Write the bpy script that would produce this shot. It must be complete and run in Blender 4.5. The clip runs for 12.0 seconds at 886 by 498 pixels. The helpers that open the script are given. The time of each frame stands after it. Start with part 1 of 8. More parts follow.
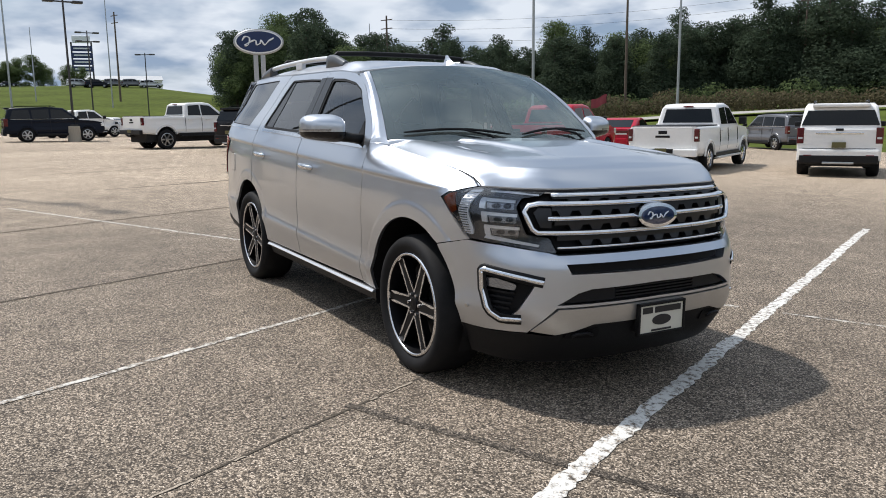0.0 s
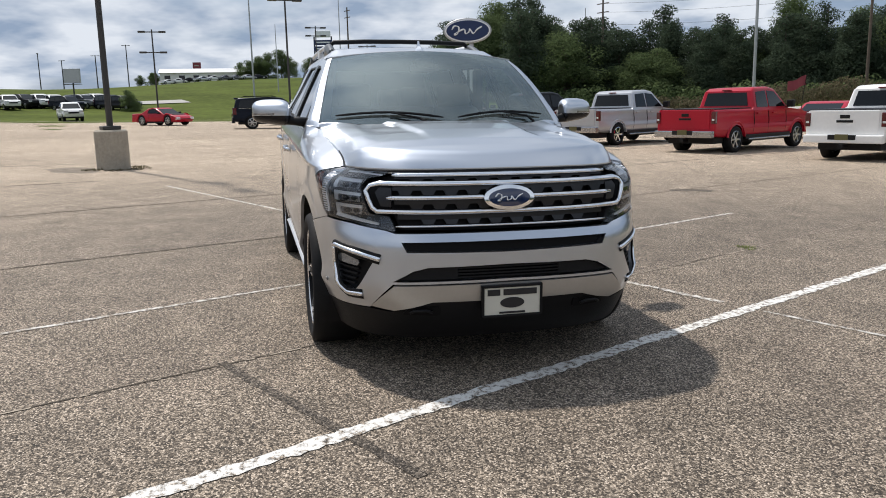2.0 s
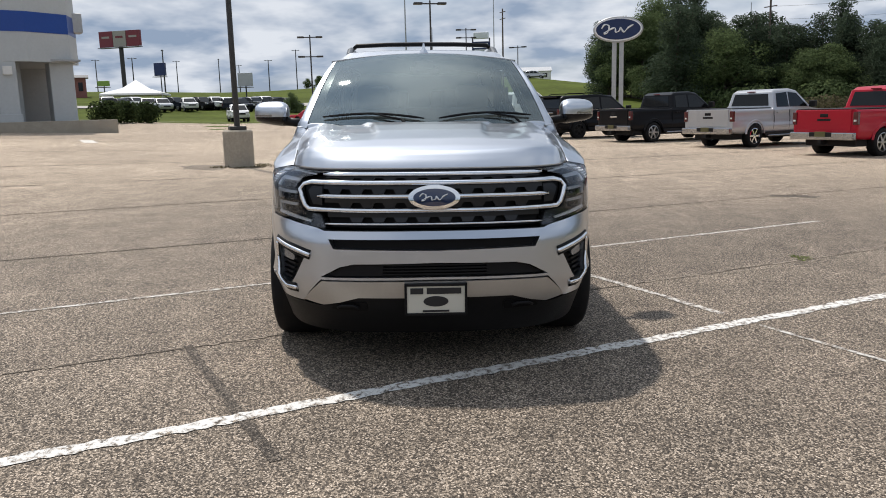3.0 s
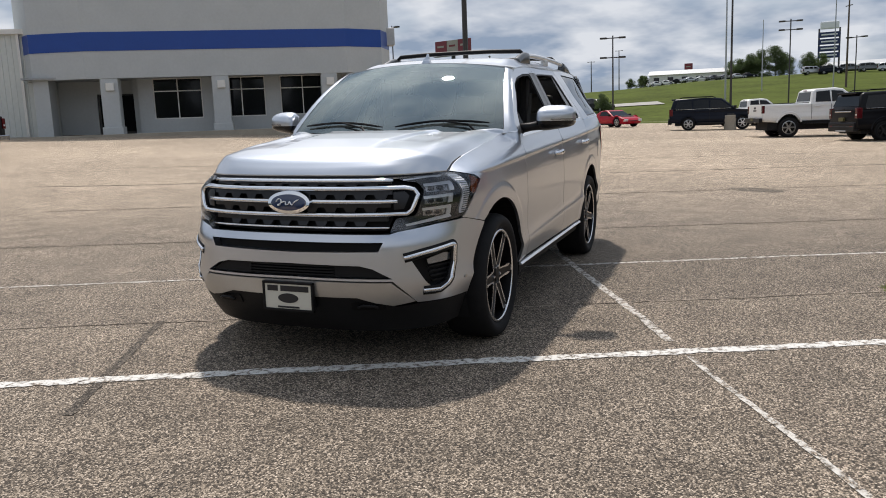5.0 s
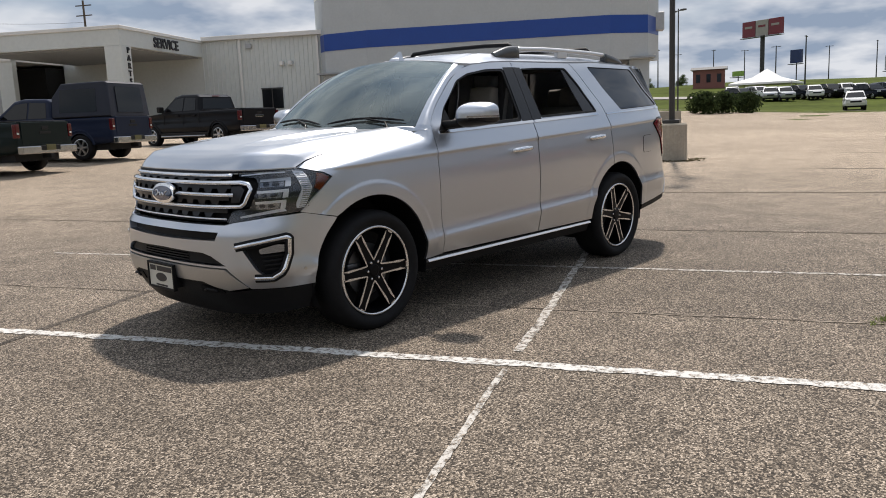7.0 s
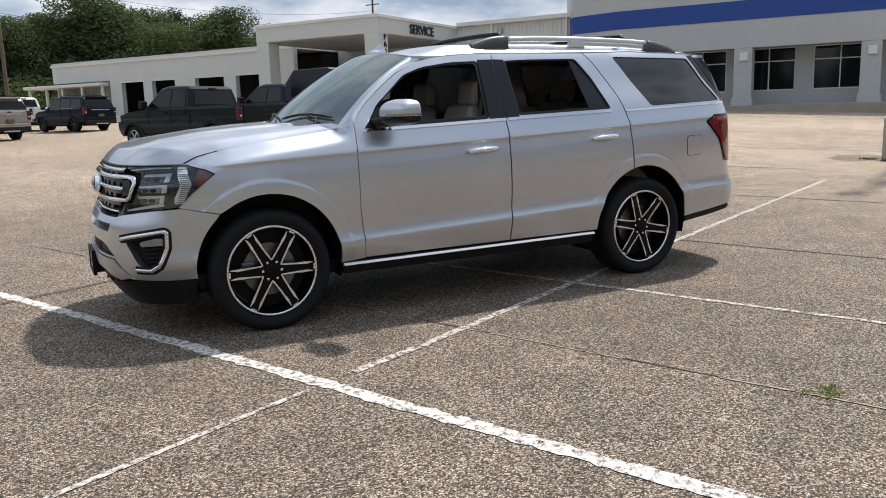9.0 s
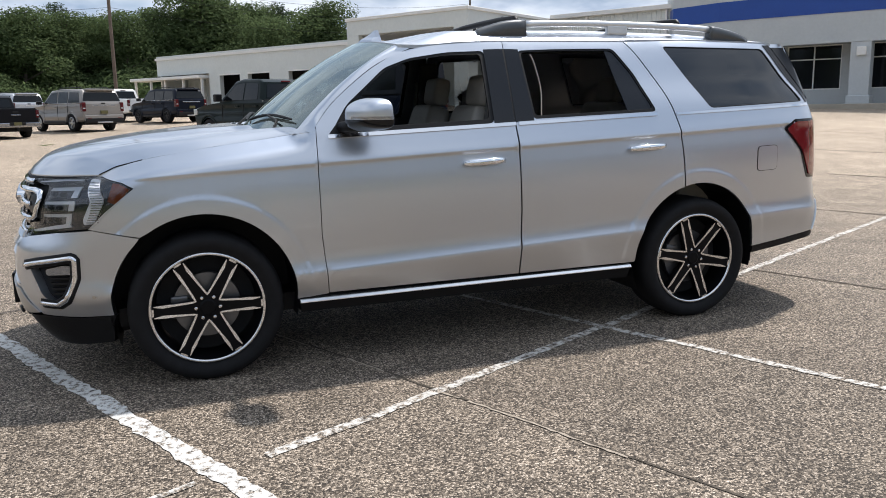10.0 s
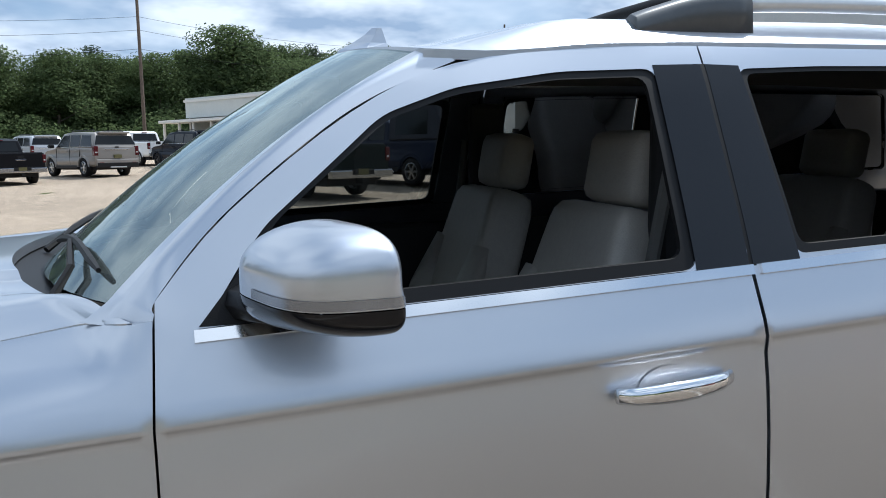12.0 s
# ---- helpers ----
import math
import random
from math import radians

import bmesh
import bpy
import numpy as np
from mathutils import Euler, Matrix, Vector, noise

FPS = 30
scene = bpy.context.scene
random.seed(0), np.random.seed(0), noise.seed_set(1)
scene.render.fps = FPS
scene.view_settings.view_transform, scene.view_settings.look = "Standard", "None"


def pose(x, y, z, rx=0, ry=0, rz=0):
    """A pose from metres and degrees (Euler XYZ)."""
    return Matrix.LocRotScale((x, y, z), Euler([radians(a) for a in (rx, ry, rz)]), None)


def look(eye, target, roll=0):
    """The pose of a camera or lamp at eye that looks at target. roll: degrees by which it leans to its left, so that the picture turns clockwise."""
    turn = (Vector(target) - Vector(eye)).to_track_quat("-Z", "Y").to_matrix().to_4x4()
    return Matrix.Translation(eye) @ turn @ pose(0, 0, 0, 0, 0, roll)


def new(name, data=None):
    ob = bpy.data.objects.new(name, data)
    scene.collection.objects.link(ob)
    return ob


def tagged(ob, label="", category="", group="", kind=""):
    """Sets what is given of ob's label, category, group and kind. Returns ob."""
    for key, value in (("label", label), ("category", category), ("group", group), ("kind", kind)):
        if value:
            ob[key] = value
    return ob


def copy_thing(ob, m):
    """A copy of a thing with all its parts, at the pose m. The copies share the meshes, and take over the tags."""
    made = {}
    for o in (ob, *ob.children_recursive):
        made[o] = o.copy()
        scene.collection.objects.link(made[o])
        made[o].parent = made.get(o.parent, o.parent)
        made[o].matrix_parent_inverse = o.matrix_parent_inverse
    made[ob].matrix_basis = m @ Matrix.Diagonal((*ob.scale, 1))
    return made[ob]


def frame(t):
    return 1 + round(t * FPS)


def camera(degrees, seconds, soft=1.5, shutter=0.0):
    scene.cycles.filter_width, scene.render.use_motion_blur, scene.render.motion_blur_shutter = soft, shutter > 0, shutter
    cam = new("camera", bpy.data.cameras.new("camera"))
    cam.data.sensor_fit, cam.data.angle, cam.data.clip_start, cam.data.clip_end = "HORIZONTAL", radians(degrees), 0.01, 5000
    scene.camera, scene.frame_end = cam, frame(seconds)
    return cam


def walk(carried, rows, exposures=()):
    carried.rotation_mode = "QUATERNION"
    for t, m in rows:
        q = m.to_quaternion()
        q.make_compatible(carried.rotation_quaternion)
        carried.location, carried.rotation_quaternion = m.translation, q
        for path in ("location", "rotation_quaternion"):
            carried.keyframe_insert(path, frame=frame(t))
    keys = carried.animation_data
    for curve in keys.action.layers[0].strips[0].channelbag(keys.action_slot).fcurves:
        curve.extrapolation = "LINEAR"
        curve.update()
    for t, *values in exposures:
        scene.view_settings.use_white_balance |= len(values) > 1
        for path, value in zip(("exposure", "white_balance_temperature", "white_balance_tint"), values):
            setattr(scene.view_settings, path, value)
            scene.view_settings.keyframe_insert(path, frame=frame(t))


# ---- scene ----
cam = camera(58.7, 12.0, 0.95)
PATH = [
    (0, (5.484, -3.002, 1.499), (3.773, -2.023, 1.162), -0.7),
    (0.5, (5.711, -2.699, 1.474), (3.949, -1.819, 1.126), -0.9),
    (1, (5.954, -2.304, 1.459), (4.14, -1.541, 1.102), -1.1),
    (1.5, (6.184, -1.837, 1.457), (4.318, -1.213, 1.095), -1.2),
    (2, (6.359, -1.306, 1.446), (4.447, -0.842, 1.086), -1.3),
    (2.5, (6.522, -0.74, 1.442), (4.573, -0.463, 1.086), -1.5),
    (3, (6.606, -0.139, 1.421), (4.638, -0.061, 1.072), -1.5),
    (3.2, (6.629, 0.102, 1.411), (4.659, 0.099, 1.066), -1.6),
    (4.8, (6.403, 2.137, 1.391), (4.536, 1.496, 1.07), -2.2),
    (5, (6.355, 2.394, 1.393), (4.514, 1.683, 1.072), -2.2),
    (5.5, (6.106, 3.032, 1.388), (4.339, 2.152, 1.07), -2.2),
    (6, (5.786, 3.628, 1.384), (4.109, 2.586, 1.064), -2.3),
    (6.5, (5.438, 4.211, 1.368), (3.867, 3.016, 1.047), -2.4),
    (7, (5.017, 4.74, 1.355), (3.569, 3.398, 1.033), -2.4),
    (7.2, (4.833, 4.962, 1.351), (3.441, 3.562, 1.029), -2.5),
    (8.8, (3.145, 5.916, 1.38), (2.184, 4.194, 1.044), -1.6),
    (9, (2.878, 5.91, 1.375), (1.975, 4.158, 1.035), -1.6),
    (9.5, (2.285, 5.671, 1.377), (1.501, 3.865, 1.028), -1.3),
    (10, (1.793, 5.167, 1.408), (1.111, 3.319, 1.059), -1.0),
    (10.5, (1.472, 4.502, 1.466), (0.868, 2.625, 1.133), -0.8),
    (11, (1.231, 3.747, 1.536), (0.67, 1.851, 1.233), -0.7),
    (11.5, (1.054, 2.97, 1.583), (0.491, 1.071, 1.313), -0.8),
    (12, (0.876, 2.268, 1.575), (0.263, 0.381, 1.327), -0.9),
]
LIGHT = [(0, 0.10, 6370, 11), (3.0, 0.03, 6540, 12), (5.0, -0.05, 6640, 12.5), (6.5, -0.04, 6740, 13), (9.0, 0.18, 6560, 13), (10.0, 0.38, 6350, 12), (11.0, 0.66, 6050, 10), (12.0, 0.42, 5900, 8)]
walk(cam, [(t, look(eye, target, roll)) for t, eye, target, roll in PATH], LIGHT)

# ---- light ----
SUN_WAY = Vector((0.525, 0.285, -1.0)).normalized()
SUN_EL = math.asin(-SUN_WAY.z)
SUN_AZ = math.atan2(-SUN_WAY.x, -SUN_WAY.y)
scene.view_settings.exposure = 0.0
world = bpy.data.worlds.new("sky")
scene.world = world
world.use_nodes = True


def build_sky():
    nt = world.node_tree
    nt.nodes.clear()
    N = nt.nodes.new
    out, bg = N("ShaderNodeOutputWorld"), N("ShaderNodeBackground")
    sky = N("ShaderNodeTexSky")
    sky.sky_type, sky.sun_disc, sky.sun_elevation, sky.sun_rotation = "NISHITA", False, SUN_EL, SUN_AZ
    sky.air_density, sky.dust_density, sky.ozone_density = 1.0, 2.0, 1.0
    co = N("ShaderNodeTexCoord")
    sep = N("ShaderNodeSeparateXYZ")
    nt.links.new(co.outputs["Generated"], sep.inputs[0])
    lift = N("ShaderNodeMath")
    lift.operation = "ADD"
    lift.inputs[1].default_value = 0.24
    nt.links.new(sep.outputs["Z"], lift.inputs[0])
    top = N("ShaderNodeMath")
    top.operation = "MAXIMUM"
    top.inputs[1].default_value = 0.05
    nt.links.new(lift.outputs[0], top.inputs[0])
    div = N("ShaderNodeVectorMath")
    div.operation = "DIVIDE"
    nt.links.new(co.outputs["Generated"], div.inputs[0])
    nt.links.new(top.outputs[0], div.inputs[1])
    drift = N("ShaderNodeVectorMath")
    drift.operation = "ADD"
    drift.inputs[1].default_value = (1.7, -0.6, 0.9)
    nt.links.new(div.outputs[0], drift.inputs[0])
    big, fine = N("ShaderNodeTexNoise"), N("ShaderNodeTexNoise")
    for tex, s, d in ((big, 1.25, 4.0), (fine, 2.9, 4.5)):
        tex.inputs["Scale"].default_value, tex.inputs["Detail"].default_value, tex.inputs["Roughness"].default_value = s, d, 0.52
        nt.links.new(drift.outputs[0], tex.inputs["Vector"])
    cover = N("ShaderNodeValToRGB")
    cover.color_ramp.elements[0].position, cover.color_ramp.elements[1].position = 0.31, 0.50
    nt.links.new(big.outputs["Fac"], cover.inputs[0])
    tone = N("ShaderNodeValToRGB")
    tone.color_ramp.elements[0].position, tone.color_ramp.elements[0].color = 0.36, (3.3, 4.3, 5.8, 1)
    tone.color_ramp.elements[1].position, tone.color_ramp.elements[1].color = 0.60, (8.5, 9.1, 9.8, 1)
    nt.links.new(fine.outputs["Fac"], tone.inputs[0])
    gap = N("ShaderNodeMix")
    gap.data_type = "RGBA"
    gap.inputs[0].default_value = 0.55
    gap.inputs["B"].default_value = (3.4, 4.9, 6.9, 1)
    nt.links.new(sky.outputs[0], gap.inputs["A"])
    mix = N("ShaderNodeMix")
    mix.data_type = "RGBA"
    nt.links.new(cover.outputs["Color"], mix.inputs[0])
    nt.links.new(gap.outputs["Result"], mix.inputs["A"])
    nt.links.new(tone.outputs["Color"], mix.inputs["B"])
    # the hazy glow of the sky towards the sun
    near = N("ShaderNodeVectorMath")
    near.operation = "DOT_PRODUCT"
    near.inputs[1].default_value = -SUN_WAY
    nt.links.new(co.outputs["Generated"], near.inputs[0])
    glow = N("ShaderNodeMapRange")
    glow.interpolation_type = "SMOOTHSTEP"
    glow.inputs["From Min"].default_value, glow.inputs["From Max"].default_value = 0.80, 1.0
    glow.inputs["To Min"].default_value, glow.inputs["To Max"].default_value = 1.0, 2.1
    nt.links.new(near.outputs["Value"], glow.inputs["Value"])
    hazy = N("ShaderNodeVectorMath")
    hazy.operation = "SCALE"
    nt.links.new(mix.outputs["Result"], hazy.inputs[0])
    nt.links.new(glow.outputs[0], hazy.inputs["Scale"])
    nt.links.new(hazy.outputs[0], bg.inputs["Color"])
    bg.inputs["Strength"].default_value = 0.085
    nt.links.new(bg.outputs[0], out.inputs[0])


build_sky()
sun = new("sun", bpy.data.lights.new("sun", "SUN"))
sun.data.energy, sun.data.angle, sun.data.color = 3.9, radians(2.2), (1.0, 0.945, 0.865)
sun.matrix_world = look((0, 0, 60), Vector((0, 0, 60)) + SUN_WAY)


# ---- materials ----
MATS = {}


def mat(name, color, rough=0.5, metal=0.0, spread=0.0, scale=6.0, bump=0.0, bump_scale=60.0, coat=0.0, glow=0.0, island=False, spec=None):
    """A Principled material with colour variation at two scales and fine relief."""
    if name in MATS:
        return MATS[name]
    m = bpy.data.materials.new(name)
    m.use_nodes = True
    nt = m.node_tree
    b = nt.nodes["Principled BSDF"]
    b.inputs["Base Color"].default_value = (*color, 1)
    b.inputs["Roughness"].default_value, b.inputs["Metallic"].default_value, b.inputs["Coat Weight"].default_value = rough, metal, coat
    b.inputs["Coat Roughness"].default_value = 0.04
    if spec is not None:
        b.inputs["Specular IOR Level"].default_value = spec
    if glow:
        b.inputs["Emission Color"].default_value, b.inputs["Emission Strength"].default_value = (*color, 1), glow
    if spread:
        co = nt.nodes.new("ShaderNodeTexCoord")
        n1, n2 = nt.nodes.new("ShaderNodeTexNoise"), nt.nodes.new("ShaderNodeTexNoise")
        for n, s in ((n1, scale), (n2, scale * 9.3)):
            n.inputs["Scale"].default_value, n.inputs["Detail"].default_value = s, 4.0
            nt.links.new(co.outputs["Object"], n.inputs["Vector"])
        add = nt.nodes.new("ShaderNodeMath")
        add.operation = "ADD"
        nt.links.new(n1.outputs["Fac"], add.inputs[0])
        nt.links.new(n2.outputs["Fac"], add.inputs[1])
        last = add
        if island:
            geo = nt.nodes.new("ShaderNodeNewGeometry")
            more = nt.nodes.new("ShaderNodeMath")
            more.operation = "ADD"
            nt.links.new(add.outputs[0], more.inputs[0])
            nt.links.new(geo.outputs["Random Per Island"], more.inputs[1])
            half = nt.nodes.new("ShaderNodeMath")
            half.operation = "MULTIPLY"
            half.inputs[1].default_value = 0.667
            nt.links.new(more.outputs[0], half.inputs[0])
            last = half
        ramp = nt.nodes.new("ShaderNodeMapRange")
        ramp.inputs["From Min"].default_value, ramp.inputs["From Max"].default_value = 0.6, 1.4
        ramp.inputs["To Min"].default_value, ramp.inputs["To Max"].default_value = 1 - spread, 1 + spread
        nt.links.new(last.outputs[0], ramp.inputs["Value"])
        mul = nt.nodes.new("ShaderNodeVectorMath")
        mul.operation = "SCALE"
        mul.inputs[0].default_value = color
        nt.links.new(ramp.outputs[0], mul.inputs["Scale"])
        nt.links.new(mul.outputs[0], b.inputs["Base Color"])
    if bump:
        co2 = nt.nodes.new("ShaderNodeTexCoord")
        n3, bp = nt.nodes.new("ShaderNodeTexNoise"), nt.nodes.new("ShaderNodeBump")
        n3.inputs["Scale"].default_value, n3.inputs["Detail"].default_value = bump_scale, 5.0
        bp.inputs["Strength"].default_value, bp.inputs["Distance"].default_value = bump, 0.01
        nt.links.new(co2.outputs["Object"], n3.inputs["Vector"])
        nt.links.new(n3.outputs["Fac"], bp.inputs["Height"])
        nt.links.new(bp.outputs[0], b.inputs["Normal"])
    MATS[name] = m
    return m


def glass(name, tint, ior=1.5, gloss=(0.95, 0.97, 1.0), rough=0.015):
    """Thin tinted glass: a clear tinted pane under a Fresnel gloss."""
    if name in MATS:
        return MATS[name]
    m = bpy.data.materials.new(name)
    m.use_nodes = True
    nt = m.node_tree
    nt.nodes.clear()
    out, mix = nt.nodes.new("ShaderNodeOutputMaterial"), nt.nodes.new("ShaderNodeMixShader")
    clear, shine, fr = nt.nodes.new("ShaderNodeBsdfTransparent"), nt.nodes.new("ShaderNodeBsdfGlossy"), nt.nodes.new("ShaderNodeFresnel")
    clear.inputs["Color"].default_value = (*tint, 1)
    shine.inputs["Roughness"].default_value, shine.inputs["Color"].default_value = rough, (*gloss, 1)
    fr.inputs["IOR"].default_value = ior
    nt.links.new(fr.outputs[0], mix.inputs[0])
    nt.links.new(clear.outputs[0], mix.inputs[1])
    nt.links.new(shine.outputs[0], mix.inputs[2])
    nt.links.new(mix.outputs[0], out.inputs[0])
    MATS[name] = m
    return m


def aggregate(name, base, worn=None, wear=0.5):
    """Exposed-aggregate paving: pebbles in a matrix, stains, tyre polish; worn: paint that has partly gone."""
    m = bpy.data.materials.new(name)
    m.use_nodes = True
    nt = m.node_tree
    b = nt.nodes["Principled BSDF"]
    b.inputs["Roughness"].default_value = 0.85
    b.inputs["Specular IOR Level"].default_value = 0.3
    N, L = nt.nodes.new, nt.links.new
    co = N("ShaderNodeTexCoord")
    vor, edge = N("ShaderNodeTexVoronoi"), N("ShaderNodeTexVoronoi")
    edge.feature = "DISTANCE_TO_EDGE"
    for v in (vor, edge):
        v.inputs["Scale"].default_value = 122.0
        L(co.outputs["Object"], v.inputs["Vector"])
    shade = N("ShaderNodeValToRGB")
    cr = shade.color_ramp
    cr.elements[0].position, cr.elements[0].color = 0.0, (*[c * 0.15 for c in base], 1)
    cr.elements[1].position, cr.elements[1].color = 1.0, (*[min(1, c * 2.5) for c in base], 1)
    for p, k in ((0.3, (0.43, 0.40, 0.37)), (0.55, (0.93, 0.91, 0.87)), (0.8, (1.62, 1.56, 1.46))):
        e = cr.elements.new(p)
        e.color = (*[c * q for c, q in zip(base, k)], 1)
    sepc = N("ShaderNodeSeparateColor")
    L(vor.outputs["Color"], sepc.inputs[0])
    L(sepc.outputs[0], shade.inputs[0])
    joint = N("ShaderNodeMapRange")
    joint.inputs["From Max"].default_value, joint.inputs["To Min"].default_value = 0.15, 0.16
    L(edge.outputs["Distance"], joint.inputs["Value"])
    n1, n2 = N("ShaderNodeTexNoise"), N("ShaderNodeTexNoise")
    for n, s, d in ((n1, 0.16, 5.0), (n2, 2.3, 6.0)):
        n.inputs["Scale"].default_value, n.inputs["Detail"].default_value = s, d
        L(co.outputs["Object"], n.inputs["Vector"])
    r1, r2 = N("ShaderNodeMapRange"), N("ShaderNodeMapRange")
    for r, n, lo, hi in ((r1, n1, 0.86, 1.13), (r2, n2, 0.84, 1.15)):
        r.inputs["From Min"].default_value, r.inputs["From Max"].default_value = 0.32, 0.68
        r.inputs["To Min"].default_value, r.inputs["To Max"].default_value = lo, hi
        L(n.outputs["Fac"], r.inputs["Value"])
    k1, k2 = N("ShaderNodeMath"), N("ShaderNodeMath")
    k1.operation = k2.operation = "MULTIPLY"
    L(r1.outputs[0], k1.inputs[0])
    L(r2.outputs[0], k1.inputs[1])
    # each poured strip between two joints has its own tone
    lane, bay, whole, tone, tones, k3 = N("ShaderNodeVectorMath"), N("ShaderNodeMath"), N("ShaderNodeMath"), N("ShaderNodeTexWhiteNoise"), N("ShaderNodeMapRange"), N("ShaderNodeMath")
    lane.operation, bay.operation, whole.operation, k3.operation = "DOT_PRODUCT", "MULTIPLY_ADD", "FLOOR", "MULTIPLY"
    lane.inputs[1].default_value = (0.905, 0.426, 0.0)
    bay.inputs[1].default_value, bay.inputs[2].default_value = 1 / 3.75, -0.275
    tone.noise_dimensions = "1D"
    tones.inputs["To Min"].default_value, tones.inputs["To Max"].default_value = 0.90, 1.10
    L(co.outputs["Object"], lane.inputs[0])
    L(lane.outputs["Value"], bay.inputs[0])
    L(bay.outputs[0], whole.inputs[0])
    L(whole.outputs[0], tone.inputs["W"])
    L(tone.outputs["Value"], tones.inputs["Value"])
    L(k1.outputs[0], k3.inputs[0])
    L(tones.outputs[0], k3.inputs[1])
    L(k3.outputs[0], k2.inputs[0])
    L(joint.outputs[0], k2.inputs[1])
    mul = N("ShaderNodeVectorMath")
    mul.operation = "SCALE"
    L(shade.outputs[0], mul.inputs[0])
    L(k2.outputs[0], mul.inputs["Scale"])
    last = mul.outputs[0]
    # colour pales away from the car; far paving's brightness is put in here
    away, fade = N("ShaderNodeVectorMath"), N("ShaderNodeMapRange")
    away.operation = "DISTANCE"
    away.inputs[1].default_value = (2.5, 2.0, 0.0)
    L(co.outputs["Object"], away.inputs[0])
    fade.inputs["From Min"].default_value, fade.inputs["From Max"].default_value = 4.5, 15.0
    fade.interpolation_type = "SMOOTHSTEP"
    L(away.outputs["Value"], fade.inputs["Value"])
    far_brightness = N("ShaderNodeMix")
    far_brightness.data_type = "RGBA"
    far_brightness.inputs["A"].default_value, far_brightness.inputs["B"].default_value = (0.89, 0.875, 0.845, 1), (1.74, 1.68, 1.56, 1)
    L(fade.outputs[0], far_brightness.inputs[0])
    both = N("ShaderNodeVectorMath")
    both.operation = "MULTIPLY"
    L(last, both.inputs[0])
    L(far_brightness.outputs["Result"], both.inputs[1])
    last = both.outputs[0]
    if worn:
        n4, thr = N("ShaderNodeTexNoise"), N("ShaderNodeMapRange")
        n4.inputs["Scale"].default_value, n4.inputs["Detail"].default_value, n4.inputs["Roughness"].default_value = 26.0, 9.0, 0.72
        L(co.outputs["Object"], n4.inputs["Vector"])
        thr.inputs["From Min"].default_value, thr.inputs["From Max"].default_value = wear - 0.06, wear + 0.06
        L(n4.outputs["Fac"], thr.inputs["Value"])
        mx = N("ShaderNodeMix")
        mx.data_type = "RGBA"
        mx.inputs["A"].default_value = (*worn, 1)
        L(thr.outputs[0], mx.inputs[0])
        L(last, mx.inputs["B"])
        last = mx.outputs["Result"]
    L(last, b.inputs["Base Color"])
    bp = N("ShaderNodeBump")
    bp.inputs["Strength"].default_value, bp.inputs["Distance"].default_value = 0.6, 0.005
    L(edge.outputs["Distance"], bp.inputs["Height"])
    L(bp.outputs[0], b.inputs["Normal"])
    MATS[name] = m
    return m


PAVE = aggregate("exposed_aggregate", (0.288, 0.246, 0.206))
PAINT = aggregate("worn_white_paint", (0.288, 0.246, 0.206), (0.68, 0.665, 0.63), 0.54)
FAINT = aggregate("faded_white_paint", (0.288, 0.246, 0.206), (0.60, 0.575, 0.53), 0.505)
CRACK = mat("crack_filler", (0.085, 0.072, 0.058), 0.95, spread=0.5, scale=9, spec=0.1)
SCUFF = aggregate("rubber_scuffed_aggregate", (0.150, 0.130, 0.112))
MORTAR = mat("pale_joint_mortar", (0.36, 0.305, 0.245), 0.9, spread=0.45, scale=18, bump=0.6, bump_scale=120, spec=0.2)
GRASS = mat("grass", (0.074, 0.094, 0.020), 0.95, spread=0.42, scale=0.12, bump=0.5, bump_scale=3.0, spec=0.05)
ROADM = mat("pale_asphalt", (0.33, 0.315, 0.29), 0.9, spread=0.12, scale=0.3)
CONC = mat("cast_concrete", (0.36, 0.32, 0.26), 0.9, spread=0.2, scale=2.0, bump=0.3, bump_scale=30)
BRONZE = mat("dark_bronze_paint", (0.035, 0.033, 0.032), 0.45, spread=0.15)
STEEL = mat("galvanised_steel", (0.42, 0.43, 0.44), 0.5, 0.6, spread=0.12)
WOODP = mat("weathered_pole_wood", (0.12, 0.09, 0.07), 0.9, spread=0.25, scale=3)


def leafy(name, color, spread, scale):
    """Leaves: a dull varied surface that lets some light through."""
    m = mat(name, color, 0.85, spread=spread, scale=scale, island=True, spec=0.08)
    nt = m.node_tree
    b, out = nt.nodes["Principled BSDF"], nt.nodes["Material Output"]
    tr, mix = nt.nodes.new("ShaderNodeBsdfTranslucent"), nt.nodes.new("ShaderNodeMixShader")
    nt.links.new(b.inputs["Base Color"].links[0].from_socket, tr.inputs["Color"])
    mix.inputs[0].default_value = 0.5
    nt.links.new(b.outputs[0], mix.inputs[1])
    nt.links.new(tr.outputs[0], mix.inputs[2])
    nt.links.new(mix.outputs[0], out.inputs[0])
    return m


LEAF = leafy("broad_leaf", (0.105, 0.142, 0.062), 0.40, 0.35)
PINE = leafy("pine_needle", (0.064, 0.088, 0.056), 0.40, 0.35)
BUSHM = leafy("shrub_leaf", (0.045, 0.065, 0.025), 0.45, 1.0)
WEED = leafy("weed_leaf", (0.16, 0.20, 0.06), 0.4, 8.0)
BRUSH = leafy("dry_brush", (0.125, 0.108, 0.066), 0.45, 0.4)
BARK = mat("bark", (0.10, 0.08, 0.065), 0.95, spread=0.3, scale=4)
STUCCO = mat("grey_stucco", (0.47, 0.495, 0.505), 0.85, spread=0.06, scale=0.8, bump=0.15, bump_scale=80)
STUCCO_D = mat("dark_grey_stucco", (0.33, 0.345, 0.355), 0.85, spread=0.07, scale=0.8)
